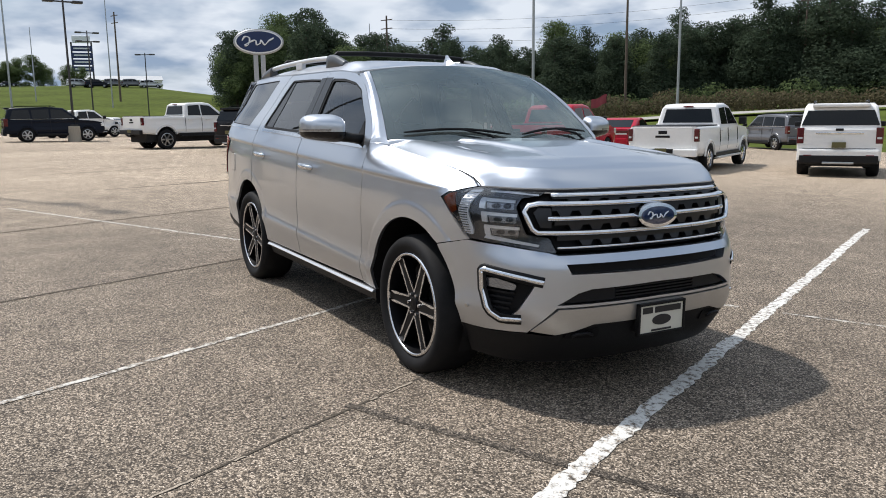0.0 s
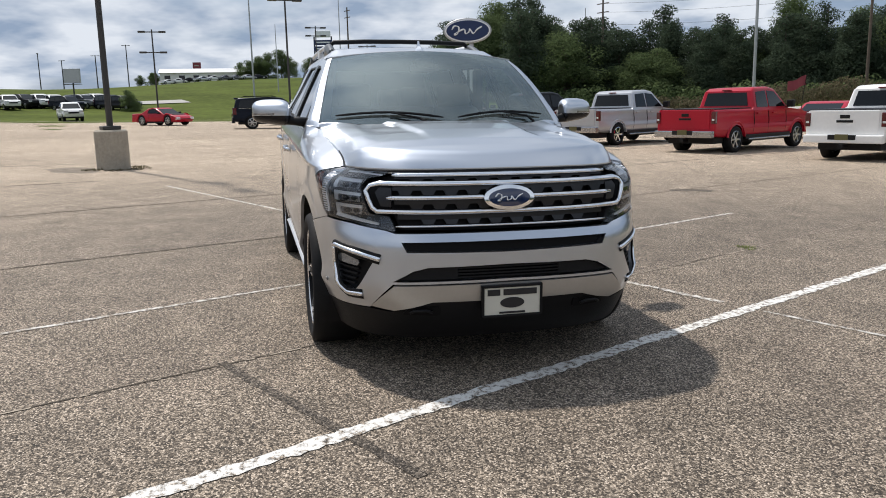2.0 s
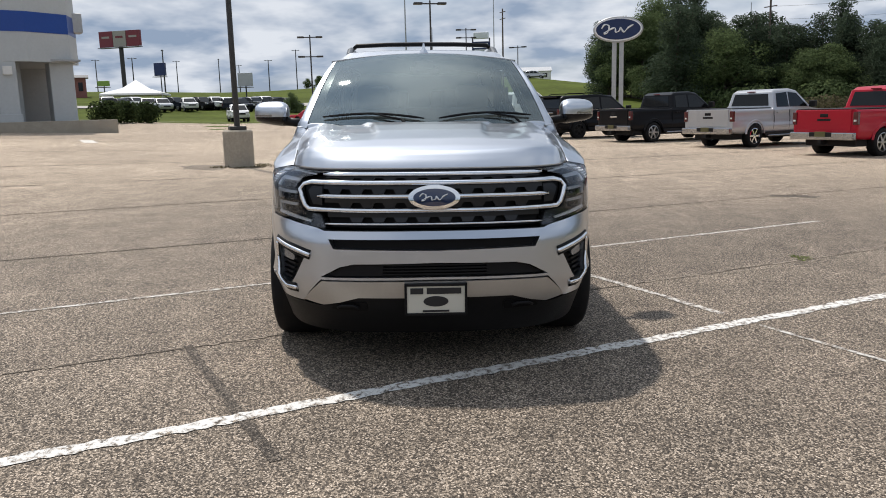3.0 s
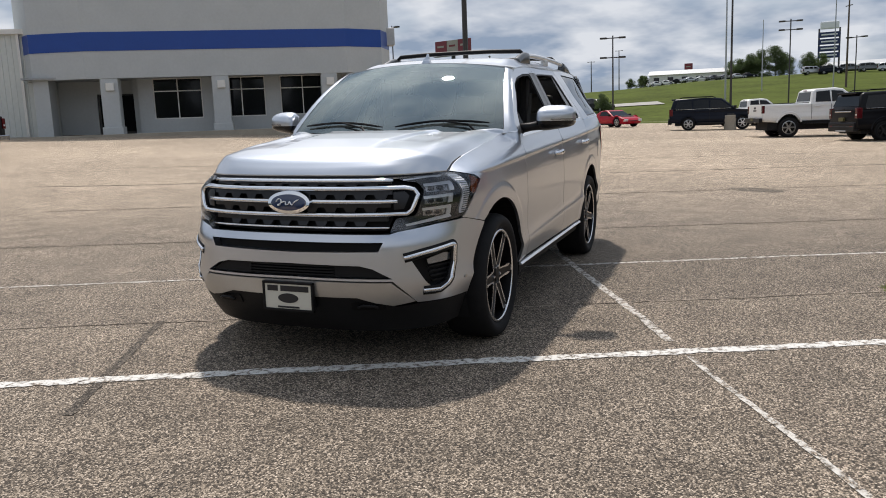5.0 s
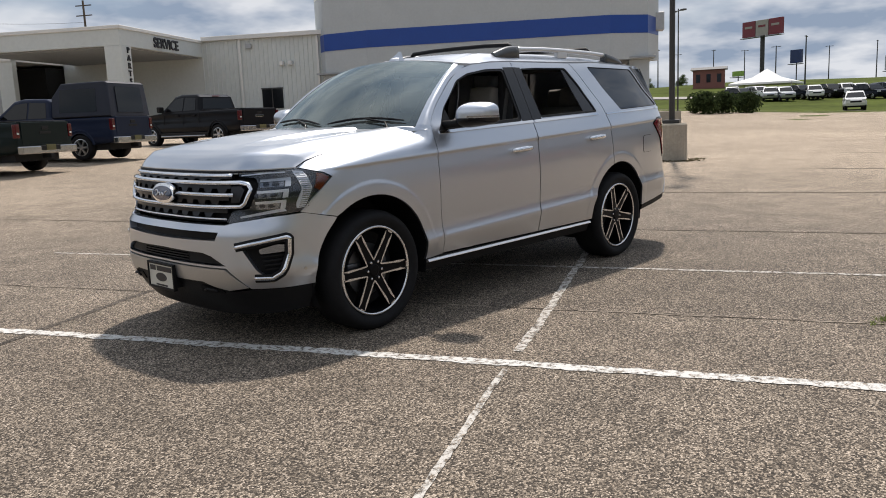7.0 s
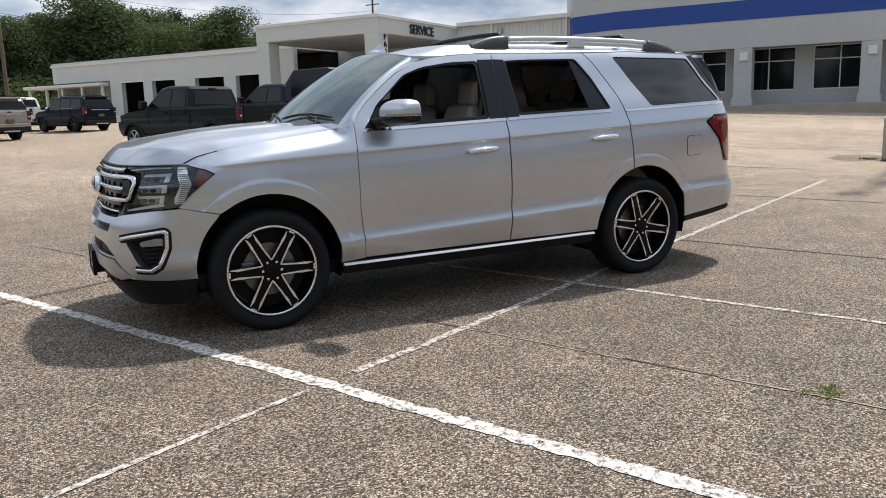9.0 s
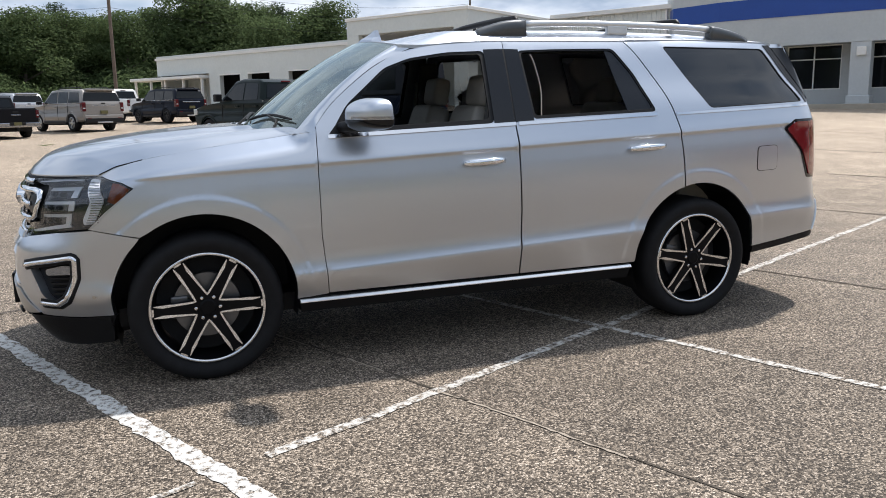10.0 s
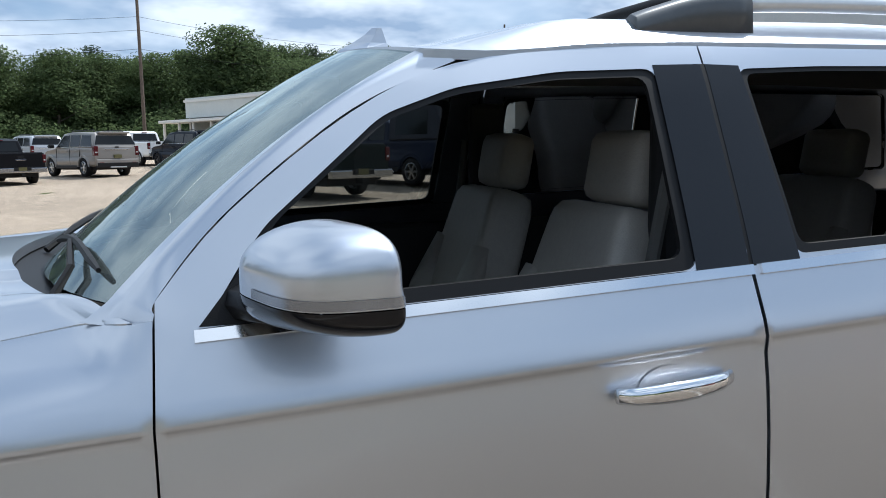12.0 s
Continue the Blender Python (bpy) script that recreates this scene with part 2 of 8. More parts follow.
BLUE = mat("blue_cladding", (0.008, 0.055, 0.29), 0.35, spread=0.08, scale=1.0)
SIDING = mat("cream_metal_siding", (0.60, 0.625, 0.605), 0.55, spread=0.06, scale=0.6)
WHITEM = mat("white_metal_trim", (0.72, 0.71, 0.68), 0.5, spread=0.05)
# near-black colour that carries the shade inside the workshop bays
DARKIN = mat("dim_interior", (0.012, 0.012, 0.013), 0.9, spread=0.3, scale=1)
SHOPGLASS = mat("shop_window_glass", (0.008, 0.009, 0.012), 0.06, spec=0.4)
LETTER = mat("black_letter", (0.015, 0.015, 0.018), 0.45)
TENT = mat("white_tent_fabric", (0.80, 0.80, 0.78), 0.7, spread=0.04)
REDS = mat("red_sign_panel", (0.20, 0.028, 0.04), 0.45, spread=0.1)
CREAMS = mat("cream_sign_panel", (0.36, 0.33, 0.29), 0.5, spread=0.1)
SIGNBLUE = mat("sign_blue", (0.008, 0.022, 0.085), 0.3)
SIGNWHITE = mat("sign_white", (0.75, 0.76, 0.78), 0.35)
BRICKF = mat("far_brick", (0.24, 0.10, 0.085), 0.9, spread=0.12, scale=0.5)
TYRE = mat("tyre_rubber", (0.011, 0.011, 0.012), 0.7, spread=0.25, scale=20, spec=0.18)
BLACKP = mat("black_plastic", (0.010, 0.010, 0.011), 0.5, spread=0.2, scale=12, spec=0.25)
CHROME = mat("chrome", (0.80, 0.81, 0.83), 0.09, 1.0)
DULLCHROME = mat("weathered_chrome", (0.42, 0.42, 0.43), 0.22, 1.0, spread=0.12, scale=3)
ALLOY = mat("alloy", (0.55, 0.56, 0.58), 0.28, 1.0)
AUTOGLASS = mat("dark_auto_glass", (0.006, 0.007, 0.008), 0.05, spec=0.35)
TAILRED = mat("tail_lamp_red", (0.20, 0.008, 0.012), 0.15, coat=0.6)
LAMPRED = mat("dark_red_lamp", (0.085, 0.005, 0.008), 0.2, coat=0.4, spread=0.3, scale=8)
PLATEM = mat("plate_yellow", (0.11, 0.10, 0.035), 0.5)
LAMPW = mat("lamp_clear", (0.72, 0.74, 0.76), 0.12, 0.4)


# ---- mesh helpers ----
def thing(name, label, category, group="", at=(0, 0, 0), rz=0.0, kind=""):
    ob = new(name)
    ob.matrix_world = pose(*at, 0, 0, rz)
    return tagged(ob, label, category, group, kind)


def finish(name, bm, material, parent=None, label="", smooth=False):
    me = bpy.data.meshes.new(name)
    if smooth:
        for f in bm.faces:
            f.smooth = True
    bm.to_mesh(me)
    bm.free()
    me.materials.append(material)
    ob = new(name, me)
    if parent is not None:
        ob.parent = parent
    if label:
        tagged(ob, label)
    return ob


def part(name, bm, material, parent, label="", smooth=False):
    return finish(name, bm, material, parent, label, smooth)


def add_box(bm, lo, hi, m=None):
    vs = [bm.verts.new((x, y, z)) for z in (lo[2], hi[2]) for y in (lo[1], hi[1]) for x in (lo[0], hi[0])]
    if m is not None:
        for v in vs:
            v.co = m @ v.co
    for q in ((0, 2, 3, 1), (4, 5, 7, 6), (0, 1, 5, 4), (2, 6, 7, 3), (0, 4, 6, 2), (1, 3, 7, 5)):
        bm.faces.new([vs[i] for i in q])
    return vs


def box(lo, hi, bevel=0.0, m=None):
    bm = bmesh.new()
    add_box(bm, lo, hi, m)
    if bevel:
        bmesh.ops.bevel(bm, geom=bm.edges[:], offset=bevel, segments=2, affect="EDGES", profile=0.6)
    return bm


def add_tube(bm, pts, radii, sides=8, cap=True):
    """A tube along points; each end closed."""
    rings = []
    for i, p in enumerate(pts):
        p = Vector(p)
        d = (Vector(pts[min(i + 1, len(pts) - 1)]) - Vector(pts[max(i - 1, 0)])).normalized()
        a = d.cross(Vector((0, 0, 1)) if abs(d.z) < 0.95 else Vector((1, 0, 0))).normalized()
        b = d.cross(a)
        r = radii[i] if hasattr(radii, "__len__") else radii
        rings.append([bm.verts.new(p + (a * math.cos(k * math.tau / sides) + b * math.sin(k * math.tau / sides)) * r) for k in range(sides)])
    for q, w in zip(rings, rings[1:]):
        for k in range(sides):
            bm.faces.new((q[k], q[(k + 1) % sides], w[(k + 1) % sides], w[k]))
    if cap:
        bm.faces.new(rings[0][::-1])
        bm.faces.new(rings[-1])
    return rings


def tube(pts, radii, sides=8):
    bm = bmesh.new()
    add_tube(bm, pts, radii, sides)
    bmesh.ops.recalc_face_normals(bm, faces=bm.faces)
    return bm


def add_lathe(bm, prof, axis="y", sides=32, at=(0, 0, 0)):
    """Rings of (radius, along) round an axis."""
    rings = []
    for r, h in prof:
        ring = []
        for k in range(sides):
            c, s = math.cos(k * math.tau / sides) * r, math.sin(k * math.tau / sides) * r
            p = (c, h, s) if axis == "y" else (c, s, h)
            ring.append(bm.verts.new(Vector(p) + Vector(at)))
        rings.append(ring)
    for q, w in zip(rings, rings[1:]):
        for k in range(sides):
            bm.faces.new((q[k], q[(k + 1) % sides], w[(k + 1) % sides], w[k]))
    return rings


def lathe(prof, axis="y", sides=32, at=(0, 0, 0)):
    bm = bmesh.new()
    add_lathe(bm, prof, axis, sides, at)
    bmesh.ops.recalc_face_normals(bm, faces=bm.faces)
    return bm


def prism(poly, depth, m=None):
    """A flat polygon (x, z) made solid along y by depth."""
    bm = bmesh.new()
    a = [bm.verts.new((x, 0, z)) for x, z in poly]
    b = [bm.verts.new((x, depth, z)) for x, z in poly]
    bm.faces.new(a)
    bm.faces.new(b[::-1])
    for i in range(len(a)):
        j = (i + 1) % len(a)
        bm.faces.new((a[i], b[i], b[j], a[j]))
    if m is not None:
        bm.transform(m)
    bmesh.ops.recalc_face_normals(bm, faces=bm.faces)
    return bm


def lettering(name, text, size, depth, material, parent, m):
    cu = bpy.data.curves.new(name, "FONT")
    cu.body, cu.size, cu.extrude, cu.align_x, cu.offset = text, size, depth, "CENTER", size * 0.018
    tmp = new(name, cu)
    dg = bpy.context.evaluated_depsgraph_get()
    me = bpy.data.meshes.new_from_object(tmp.evaluated_get(dg))
    bpy.data.objects.remove(tmp)
    me.materials.append(material)
    ob = new(name, me)
    ob.parent = parent
    ob.matrix_local = m
    return ob


# ---- ground ----
def lerp_table(v, xs, ys):
    return float(np.interp(v, xs, ys))


def lot_z(x, y):
    """Height of the paved lot: a plane that falls gently, rising more towards the buildings."""
    r, a = math.hypot(x, y), math.degrees(math.atan2(-y, -x))
    w = lerp_table(a, [15, 40, 80, 97, 106], [0, 1, 1, 0.3, 0])
    return 0.02 - 0.004 * x - 0.016 * y + 0.018 * max(0.0, r - 10) * w


def land_z(x, y):
    """Height of the open land round the lot, with the grass bank to the west and wooded rises."""
    base = lot_z(max(-95, min(60, x)), max(-80, min(70, y)))
    u = -x
    bank = 0.0
    if u > 66:
        s = min(1.0, (u - 66) / 170.0)
        side = lerp_table(y, [-90, -45, -10, 30, 70, 110], [0.45, 0.55, 0.85, 1.0, 0.55, 0.2])
        bank = 10.5 * s * s * (3 - 2 * s) * side
    far = max(0.0, math.hypot(x, y) - 260) * 0.012
    t = max(0.0, min(1.0, (y - 36) / 44.0))
    rise = 2.7 * t * t * (3 - 2 * t) * max(0.0, min(1.0, (116 - u) / 50.0))
    return base + bank + rise + far - 0.06


def ground_sheet():
    xs = sorted(set([-1500, -1100, -800, -600, -480, -400] + list(range(-340, 101, 10)) + [130, 170, 230, 320, 450, 700, 1000, 1500]))
    ys = sorted(set([-1500, -1000, -700, -500, -380, -300] + list(range(-250, 251, 10)) + [300, 380, 500, 700, 1000, 1500]))
    bm = bmesh.new()
    vs = [[bm.verts.new((x, y, land_z(x, y))) for x in xs] for y in ys]
    for j in range(len(ys) - 1):
        for i in range(len(xs) - 1):
            bm.faces.new((vs[j][i], vs[j][i + 1], vs[j + 1][i + 1], vs[j + 1][i]))
    return bm


tagged(finish("ground", ground_sheet(), GRASS, smooth=True), "mown green grass and bare land round the lot", "ground", kind="structure")


def paved_sheet():
    xs = [-72, -68, -64, -60, -56, -52, -48, -44, -40, -36, -32, -28, -24, -20, -17, -14, -12, -10, -8, -5, 0, 5, 8, 12, 18, 26, 36, 50]
    ys = [-78, -74, -70, -66, -62, -58, -54, -50, -46, -42, -38, -34, -30, -26, -22, -19, -16, -13, -10, -8, -5, 0, 5, 8, 10, 14, 20, 26, 32]
    bm = bmesh.new()
    vs = [[bm.verts.new((x, y, lot_z(x, y))) for x in xs] for y in ys]
    for j in range(len(ys) - 1):
        for i in range(len(xs) - 1):
            bm.faces.new((vs[j][i], vs[j][i + 1], vs[j + 1][i + 1], vs[j + 1][i]))
    edge = [e for e in bm.edges if e.is_boundary]
    got = bmesh.ops.extrude_edge_only(bm, edges=edge)["geom"]
    for v in got:
        if isinstance(v, bmesh.types.BMVert):
            v.co.z -= 0.25
    bmesh.ops.recalc_face_normals(bm, faces=bm.faces)
    return bm


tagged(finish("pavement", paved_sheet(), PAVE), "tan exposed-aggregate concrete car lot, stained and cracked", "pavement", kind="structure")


def strip(name, a, b, width, material, label, ragged=0.0, lift=0.004, step=0.25, category="marking", shift=0.0, wander=0.0, broken=False):
    """A thin line on the paving from a to b, with slightly uneven edges."""
    a, b = Vector((*a, 0)), Vector((*b, 0))
    n = max(2, int((b - a).length / step))
    across = (b - a).normalized().cross(Vector((0, 0, 1)))
    bm = bmesh.new()
    rows = []
    for i in range(n + 1):
        p = a.lerp(b, i / n)
        sway = noise.noise((p.x * 1.7, p.y * 1.7, 3.1)) * min(ragged, 0.012) + noise.noise((p.x * 0.5, p.y * 0.5, 8.3)) * wander + shift
        w0, w1 = (width / 2 * (1 + random.uniform(-1, 1) * min(0.85 if ragged > 0.1 else 0.3, ragged * 6)) for _ in (0, 1))
        ring = []
        for s in (-w0, w1):
            q = p + across * (s + sway)
            ring.append(bm.verts.new((q.x, q.y, lot_z(q.x, q.y) + lift)))
        rows.append(ring)
    for q, w in zip(rows, rows[1:]):
        if not (broken and noise.noise(q[0].co * 2.3) + 0.5 * noise.noise(q[0].co * 9.1) < -0.05):
            bm.faces.new((q[0], q[1], w[1], w[0]))
    bmesh.ops.recalc_face_normals(bm, faces=bm.faces)
    for f in bm.faces:
        if f.normal.z < 0:
            f.normal_flip()
    return tagged(finish(name, bm, material), label, category, kind="structure")


WHITE_L = "worn white painted bay line on the paving"
strip("bay_line_front", (4.55, -4.1), (-0.78, 7.15), 0.098, PAINT, WHITE_L, 0.04, step=0.045)
strip("bay_line", (1.42, 1.985), (-3.9, -0.52), 0.062, FAINT, WHITE_L, 0.035, step=0.05)
strip("bay_line_outer", (1.72, 2.115), (7.6, 4.9), 0.036, FAINT, WHITE_L, 0.035, step=0.05)
strip("bay_line_rear", (-0.45, 0.02), (-2.75, 4.85), 0.058, FAINT, WHITE_L, 0.035, step=0.05)
strip("bay_line_passenger", (1.6, -4.3), (-0.5, 0.13), 0.046, FAINT, WHITE_L, 0.035, step=0.05)
strip("bay_line_far", (-3.9, -0.52), (-11.5, -4.05), 0.058, FAINT, WHITE_L, 0.035, step=0.05)


def joint(name, a, b, width, step, wander, mortar=True):
    """A joint of the paving: a sunk dark crack, beside a pale broken mortar edge where that still stands."""
    strip(name, a, b, width, CRACK, "dark sunk joint between strips of concrete paving", 0.05, 0.0035, step, "paving joint", 0.0, wander)
    if mortar:
        strip(name + "_edge", a, b, width * 0.95, MORTAR, "pale broken mortar edge beside a paving joint", 0.14, 0.0045, step, "paving joint", width * 0.7, wander, True)


joint("joint_middle", (3.04, -3.85), (-6.12, 15.6), 0.014, 0.03, 0.02)
joint("joint_rear", (0.8, -8.2), (-9.0, 13.5), 0.030, 0.06, 0.014, False)
joint("joint_far", (-2.6, -9.8), (-15.5, 17.6), 0.045, 0.12, 0.02, False)
for k, (a, b) in enumerate((((-6.5, -12), (-20, 17)), ((-11, -14), (-26, 18)), ((-17, -16), (-33, 18)), ((-24, -18), (-41, 18)))):
    joint("joint_distant", a, b, 0.09, 0.4, 0.05, False)
for a, b in (((9.9, -7.6), (2.6, 8.0)), ((13.2, -8.0), (5.4, 8.6))):
    joint("joint_outer", a, b, 0.016, 0.06, 0.014)
strip("tyre_scuff", (1.9, -1.53), (3.55, -0.73), 0.06, SCUFF, "dark tyre scuff across the paving", 0.04, 0.003, 0.06)


def stain(x, y, rx, ry, turn, seed):
    """A dark stain with an uneven outline on the paving."""
    bm = bmesh.new()
    rim = []
    for k in range(40):
        a = k * math.tau / 40
        r = 1 + 0.55 * noise.noise((math.cos(a) * 1.6 + seed, math.sin(a) * 1.6, seed * 0.7))
        q = Matrix.Rotation(radians(turn), 2) @ Vector((math.cos(a) * r * rx, math.sin(a) * r * ry))
        rim.append(bm.verts.new((x + q.x, y + q.y, lot_z(x + q.x, y + q.y) + 0.003)))
    bm.faces.new(rim)
    return tagged(finish("stain", bm, SCUFF), "dark water stain on the paving", "stain", kind="structure")


stain(-12.9, -4.9, 0.95, 0.6, 40, 2.3)
stain(-13.4, -3.6, 0.7, 0.4, 80, 5.1)
stain(-8.2, 2.6, 0.5, 0.3, 65, 7.7)
stain(-5.4, 5.8, 0.35, 0.22, 65, 9.2)
for k, (a, b) in enumerate((((-25.2, -12.6), (-27.9, -13.9)), ((-37, -17.6), (-40, -19)))):
    strip("lane_arrow", a, b, 0.5, PAINT, "worn white painted arrow on the lot", 0.02, category="marking")


# ---- parked vehicles ----
def paint(name, color, metal=0.0, rough=0.32):
    dark = max(color) < 0.08
    return mat(name, color, rough, metal, spread=0.04, scale=1.5, coat=0.08 if dark else 0.2, spec=0.12 if dark else 0.25)


def circle_arc(cx, cz, r, a0, a1, n):
    return [(cx + r * math.cos(radians(a0 + (a1 - a0) * i / n)), cz + r * math.sin(radians(a0 + (a1 - a0) * i / n))) for i in range(n + 1)]


def side_sink(f):
    """How far a body's side lies inside its widest line, by height from sill (0) to belt (1)."""
    return float(np.interp(f, [0.0, 0.12, 0.30, 0.52, 0.60, 0.66, 0.82, 0.92, 1.0], [0.075, 0.035, 0.012, 0.0, 0.0, 0.014, 0.020, 0.030, 0.055]))


def slab(outline, half, bevel=0.04, lean=None, z0=0.0, nose=None, shaped=False):
    """A solid from a side outline (x, z), as wide as half each way; lean narrows it above z0."""
    bm = bmesh.new()

    def wide(x, z):
        h = half - (max(0.0, z - z0) * lean if lean else 0.0)
        if nose:
            for x0, x1, cut in nose:
                t = (x - x0) / (x1 - x0)
                if t > 0:
                    h -= cut * min(1.0, t) ** 2
        return h

    rows = [[bm.verts.new((x, s * wide(x, z), z)) for x, z in outline] for s in (1, -1)]
    ends = [bm.faces.new(rows[0]), bm.faces.new(rows[1][::-1])]
    n = len(outline)
    for i in range(n):
        j = (i + 1) % n
        bm.faces.new((rows[0][j], rows[0][i], rows[1][i], rows[1][j]))
    if bevel:
        rim = list({e for f in ends for e in f.edges})
        bmesh.ops.bevel(bm, geom=rim, offset=bevel, segments=4, affect="EDGES", profile=0.5)
        for f in bm.faces:
            f.smooth = len(f.verts) <= 4
        for e in bm.edges:
            if any(len(f.verts) > 4 for f in e.link_faces) or (len(e.link_faces) == 2 and e.calc_face_angle(0) > 0.7):
                e.smooth = False
    if shaped:
        lo, hi = min(z for _, z in outline), max(z for _, z in outline)
        for f in (0.12, 0.30, 0.52, 0.60, 0.66, 0.82, 0.92):
            z = lo + (hi - lo) * f
            bmesh.ops.bisect_plane(bm, geom=bm.verts[:] + bm.edges[:] + bm.faces[:], plane_co=(0, 0, z), plane_no=(0, 0, 1))
        for v in bm.verts:
            if abs(v.co.y) > half * 0.8:
                v.co.y -= math.copysign(side_sink((v.co.z - lo) / (hi - lo)), v.co.y)
        for f in bm.faces:
            f.smooth = True
        for e in bm.edges:
            e.smooth = not (len(e.link_faces) == 2 and e.calc_face_angle(0) > 0.6)
    bmesh.ops.recalc_face_normals(bm, faces=bm.faces)
    return bm


def side_pane(poly, half, lean, z0, s, proud=0.006):
    """A pane that lies on the leaning side of a cab."""
    bm = bmesh.new()
    out = [bm.verts.new((x, s * (half - (z - z0) * lean + proud), z)) for x, z in poly]
    back = [bm.verts.new((x, s * (half - (z - z0) * lean - 0.02), z)) for x, z in poly]
    bm.faces.new(out)
    for i in range(len(poly)):
        j = (i + 1) % len(poly)
        bm.faces.new((out[i], back[i], back[j], out[j]))
    bmesh.ops.recalc_face_normals(bm, faces=bm.faces)
    return bm


WHEEL_MESHES = {}


def wheel(parent, x, y, r, width, rim_mat, spokes, out):
    """A road wheel: tyre with rounded shoulders, and a spoked rim."""
    key = (round(r, 3), rim_mat.name, spokes)
    if key not in WHEEL_MESHES:
        rr = r * 0.66
        bm = lathe([(rr, width / 2 - 0.01), (r * 0.86, width / 2 + 0.012), (r * 0.965, width / 2 - 0.012), (r, width / 2 - 0.05), (r, -width / 2 + 0.05), (r * 0.9, -width / 2), (rr, -width / 2)], sides=28)
        t = finish("tyre", bm, TYRE, smooth=True)
        bm = bmesh.new()
        add_lathe(bm, [(rr, width / 2 - 0.005), (rr * 0.93, width / 2), (rr * 0.9, width / 2 - 0.06), (rr * 0.88, -width / 2 + 0.03)], sides=28)
        for k in range(spokes):
            m = Matrix.Rotation(k * math.tau / spokes, 4, "Y")
            add_box(bm, (0.03, width / 2 - 0.06, -rr * 0.11), (rr * 0.93, width / 2 - 0.02, rr * 0.11), m)
        add_lathe(bm, [(0.001, width / 2 - 0.01), (rr * 0.26, width / 2 - 0.015), (rr * 0.28, width / 2 - 0.07)], sides=16)
        bmesh.ops.recalc_face_normals(bm, faces=bm.faces)
        w = finish("rim", bm, rim_mat)
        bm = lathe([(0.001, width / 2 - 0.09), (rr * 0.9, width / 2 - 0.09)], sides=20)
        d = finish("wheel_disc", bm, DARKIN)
        WHEEL_MESHES[key] = (t.data, w.data, d.data)
        for o in (t, w, d):
            bpy.data.objects.remove(o)
    hub = new("wheel")
    hub.parent = parent
    hub.matrix_local = pose(x, y, r, 0, 0, 0 if out > 0 else 180)
    for nm, me in zip(("tyre", "rim", "wheel_disc"), WHEEL_MESHES[key]):
        o = new(nm, me)
        o.parent = hub
    return hub


def quad_panel(pts, material, name, parent, thick=0.02, label=""):
    """A thin plate through four points, in order."""
    bm = bmesh.new()
    p = [Vector(q) for q in pts]
    n = (p[1] - p[0]).cross(p[2] - p[0]).normalized() * thick
    a, b = [bm.verts.new(q) for q in p], [bm.verts.new(q - n) for q in p]
    bm.faces.new(a)
    bm.faces.new(b[::-1])
    for i in range(len(p)):
        j = (i + 1) % len(p)
        bm.faces.new((a[i], b[i], b[j], a[j]))
    bmesh.ops.recalc_face_normals(bm, faces=bm.faces)
    return part(name, bm, material, parent, label)


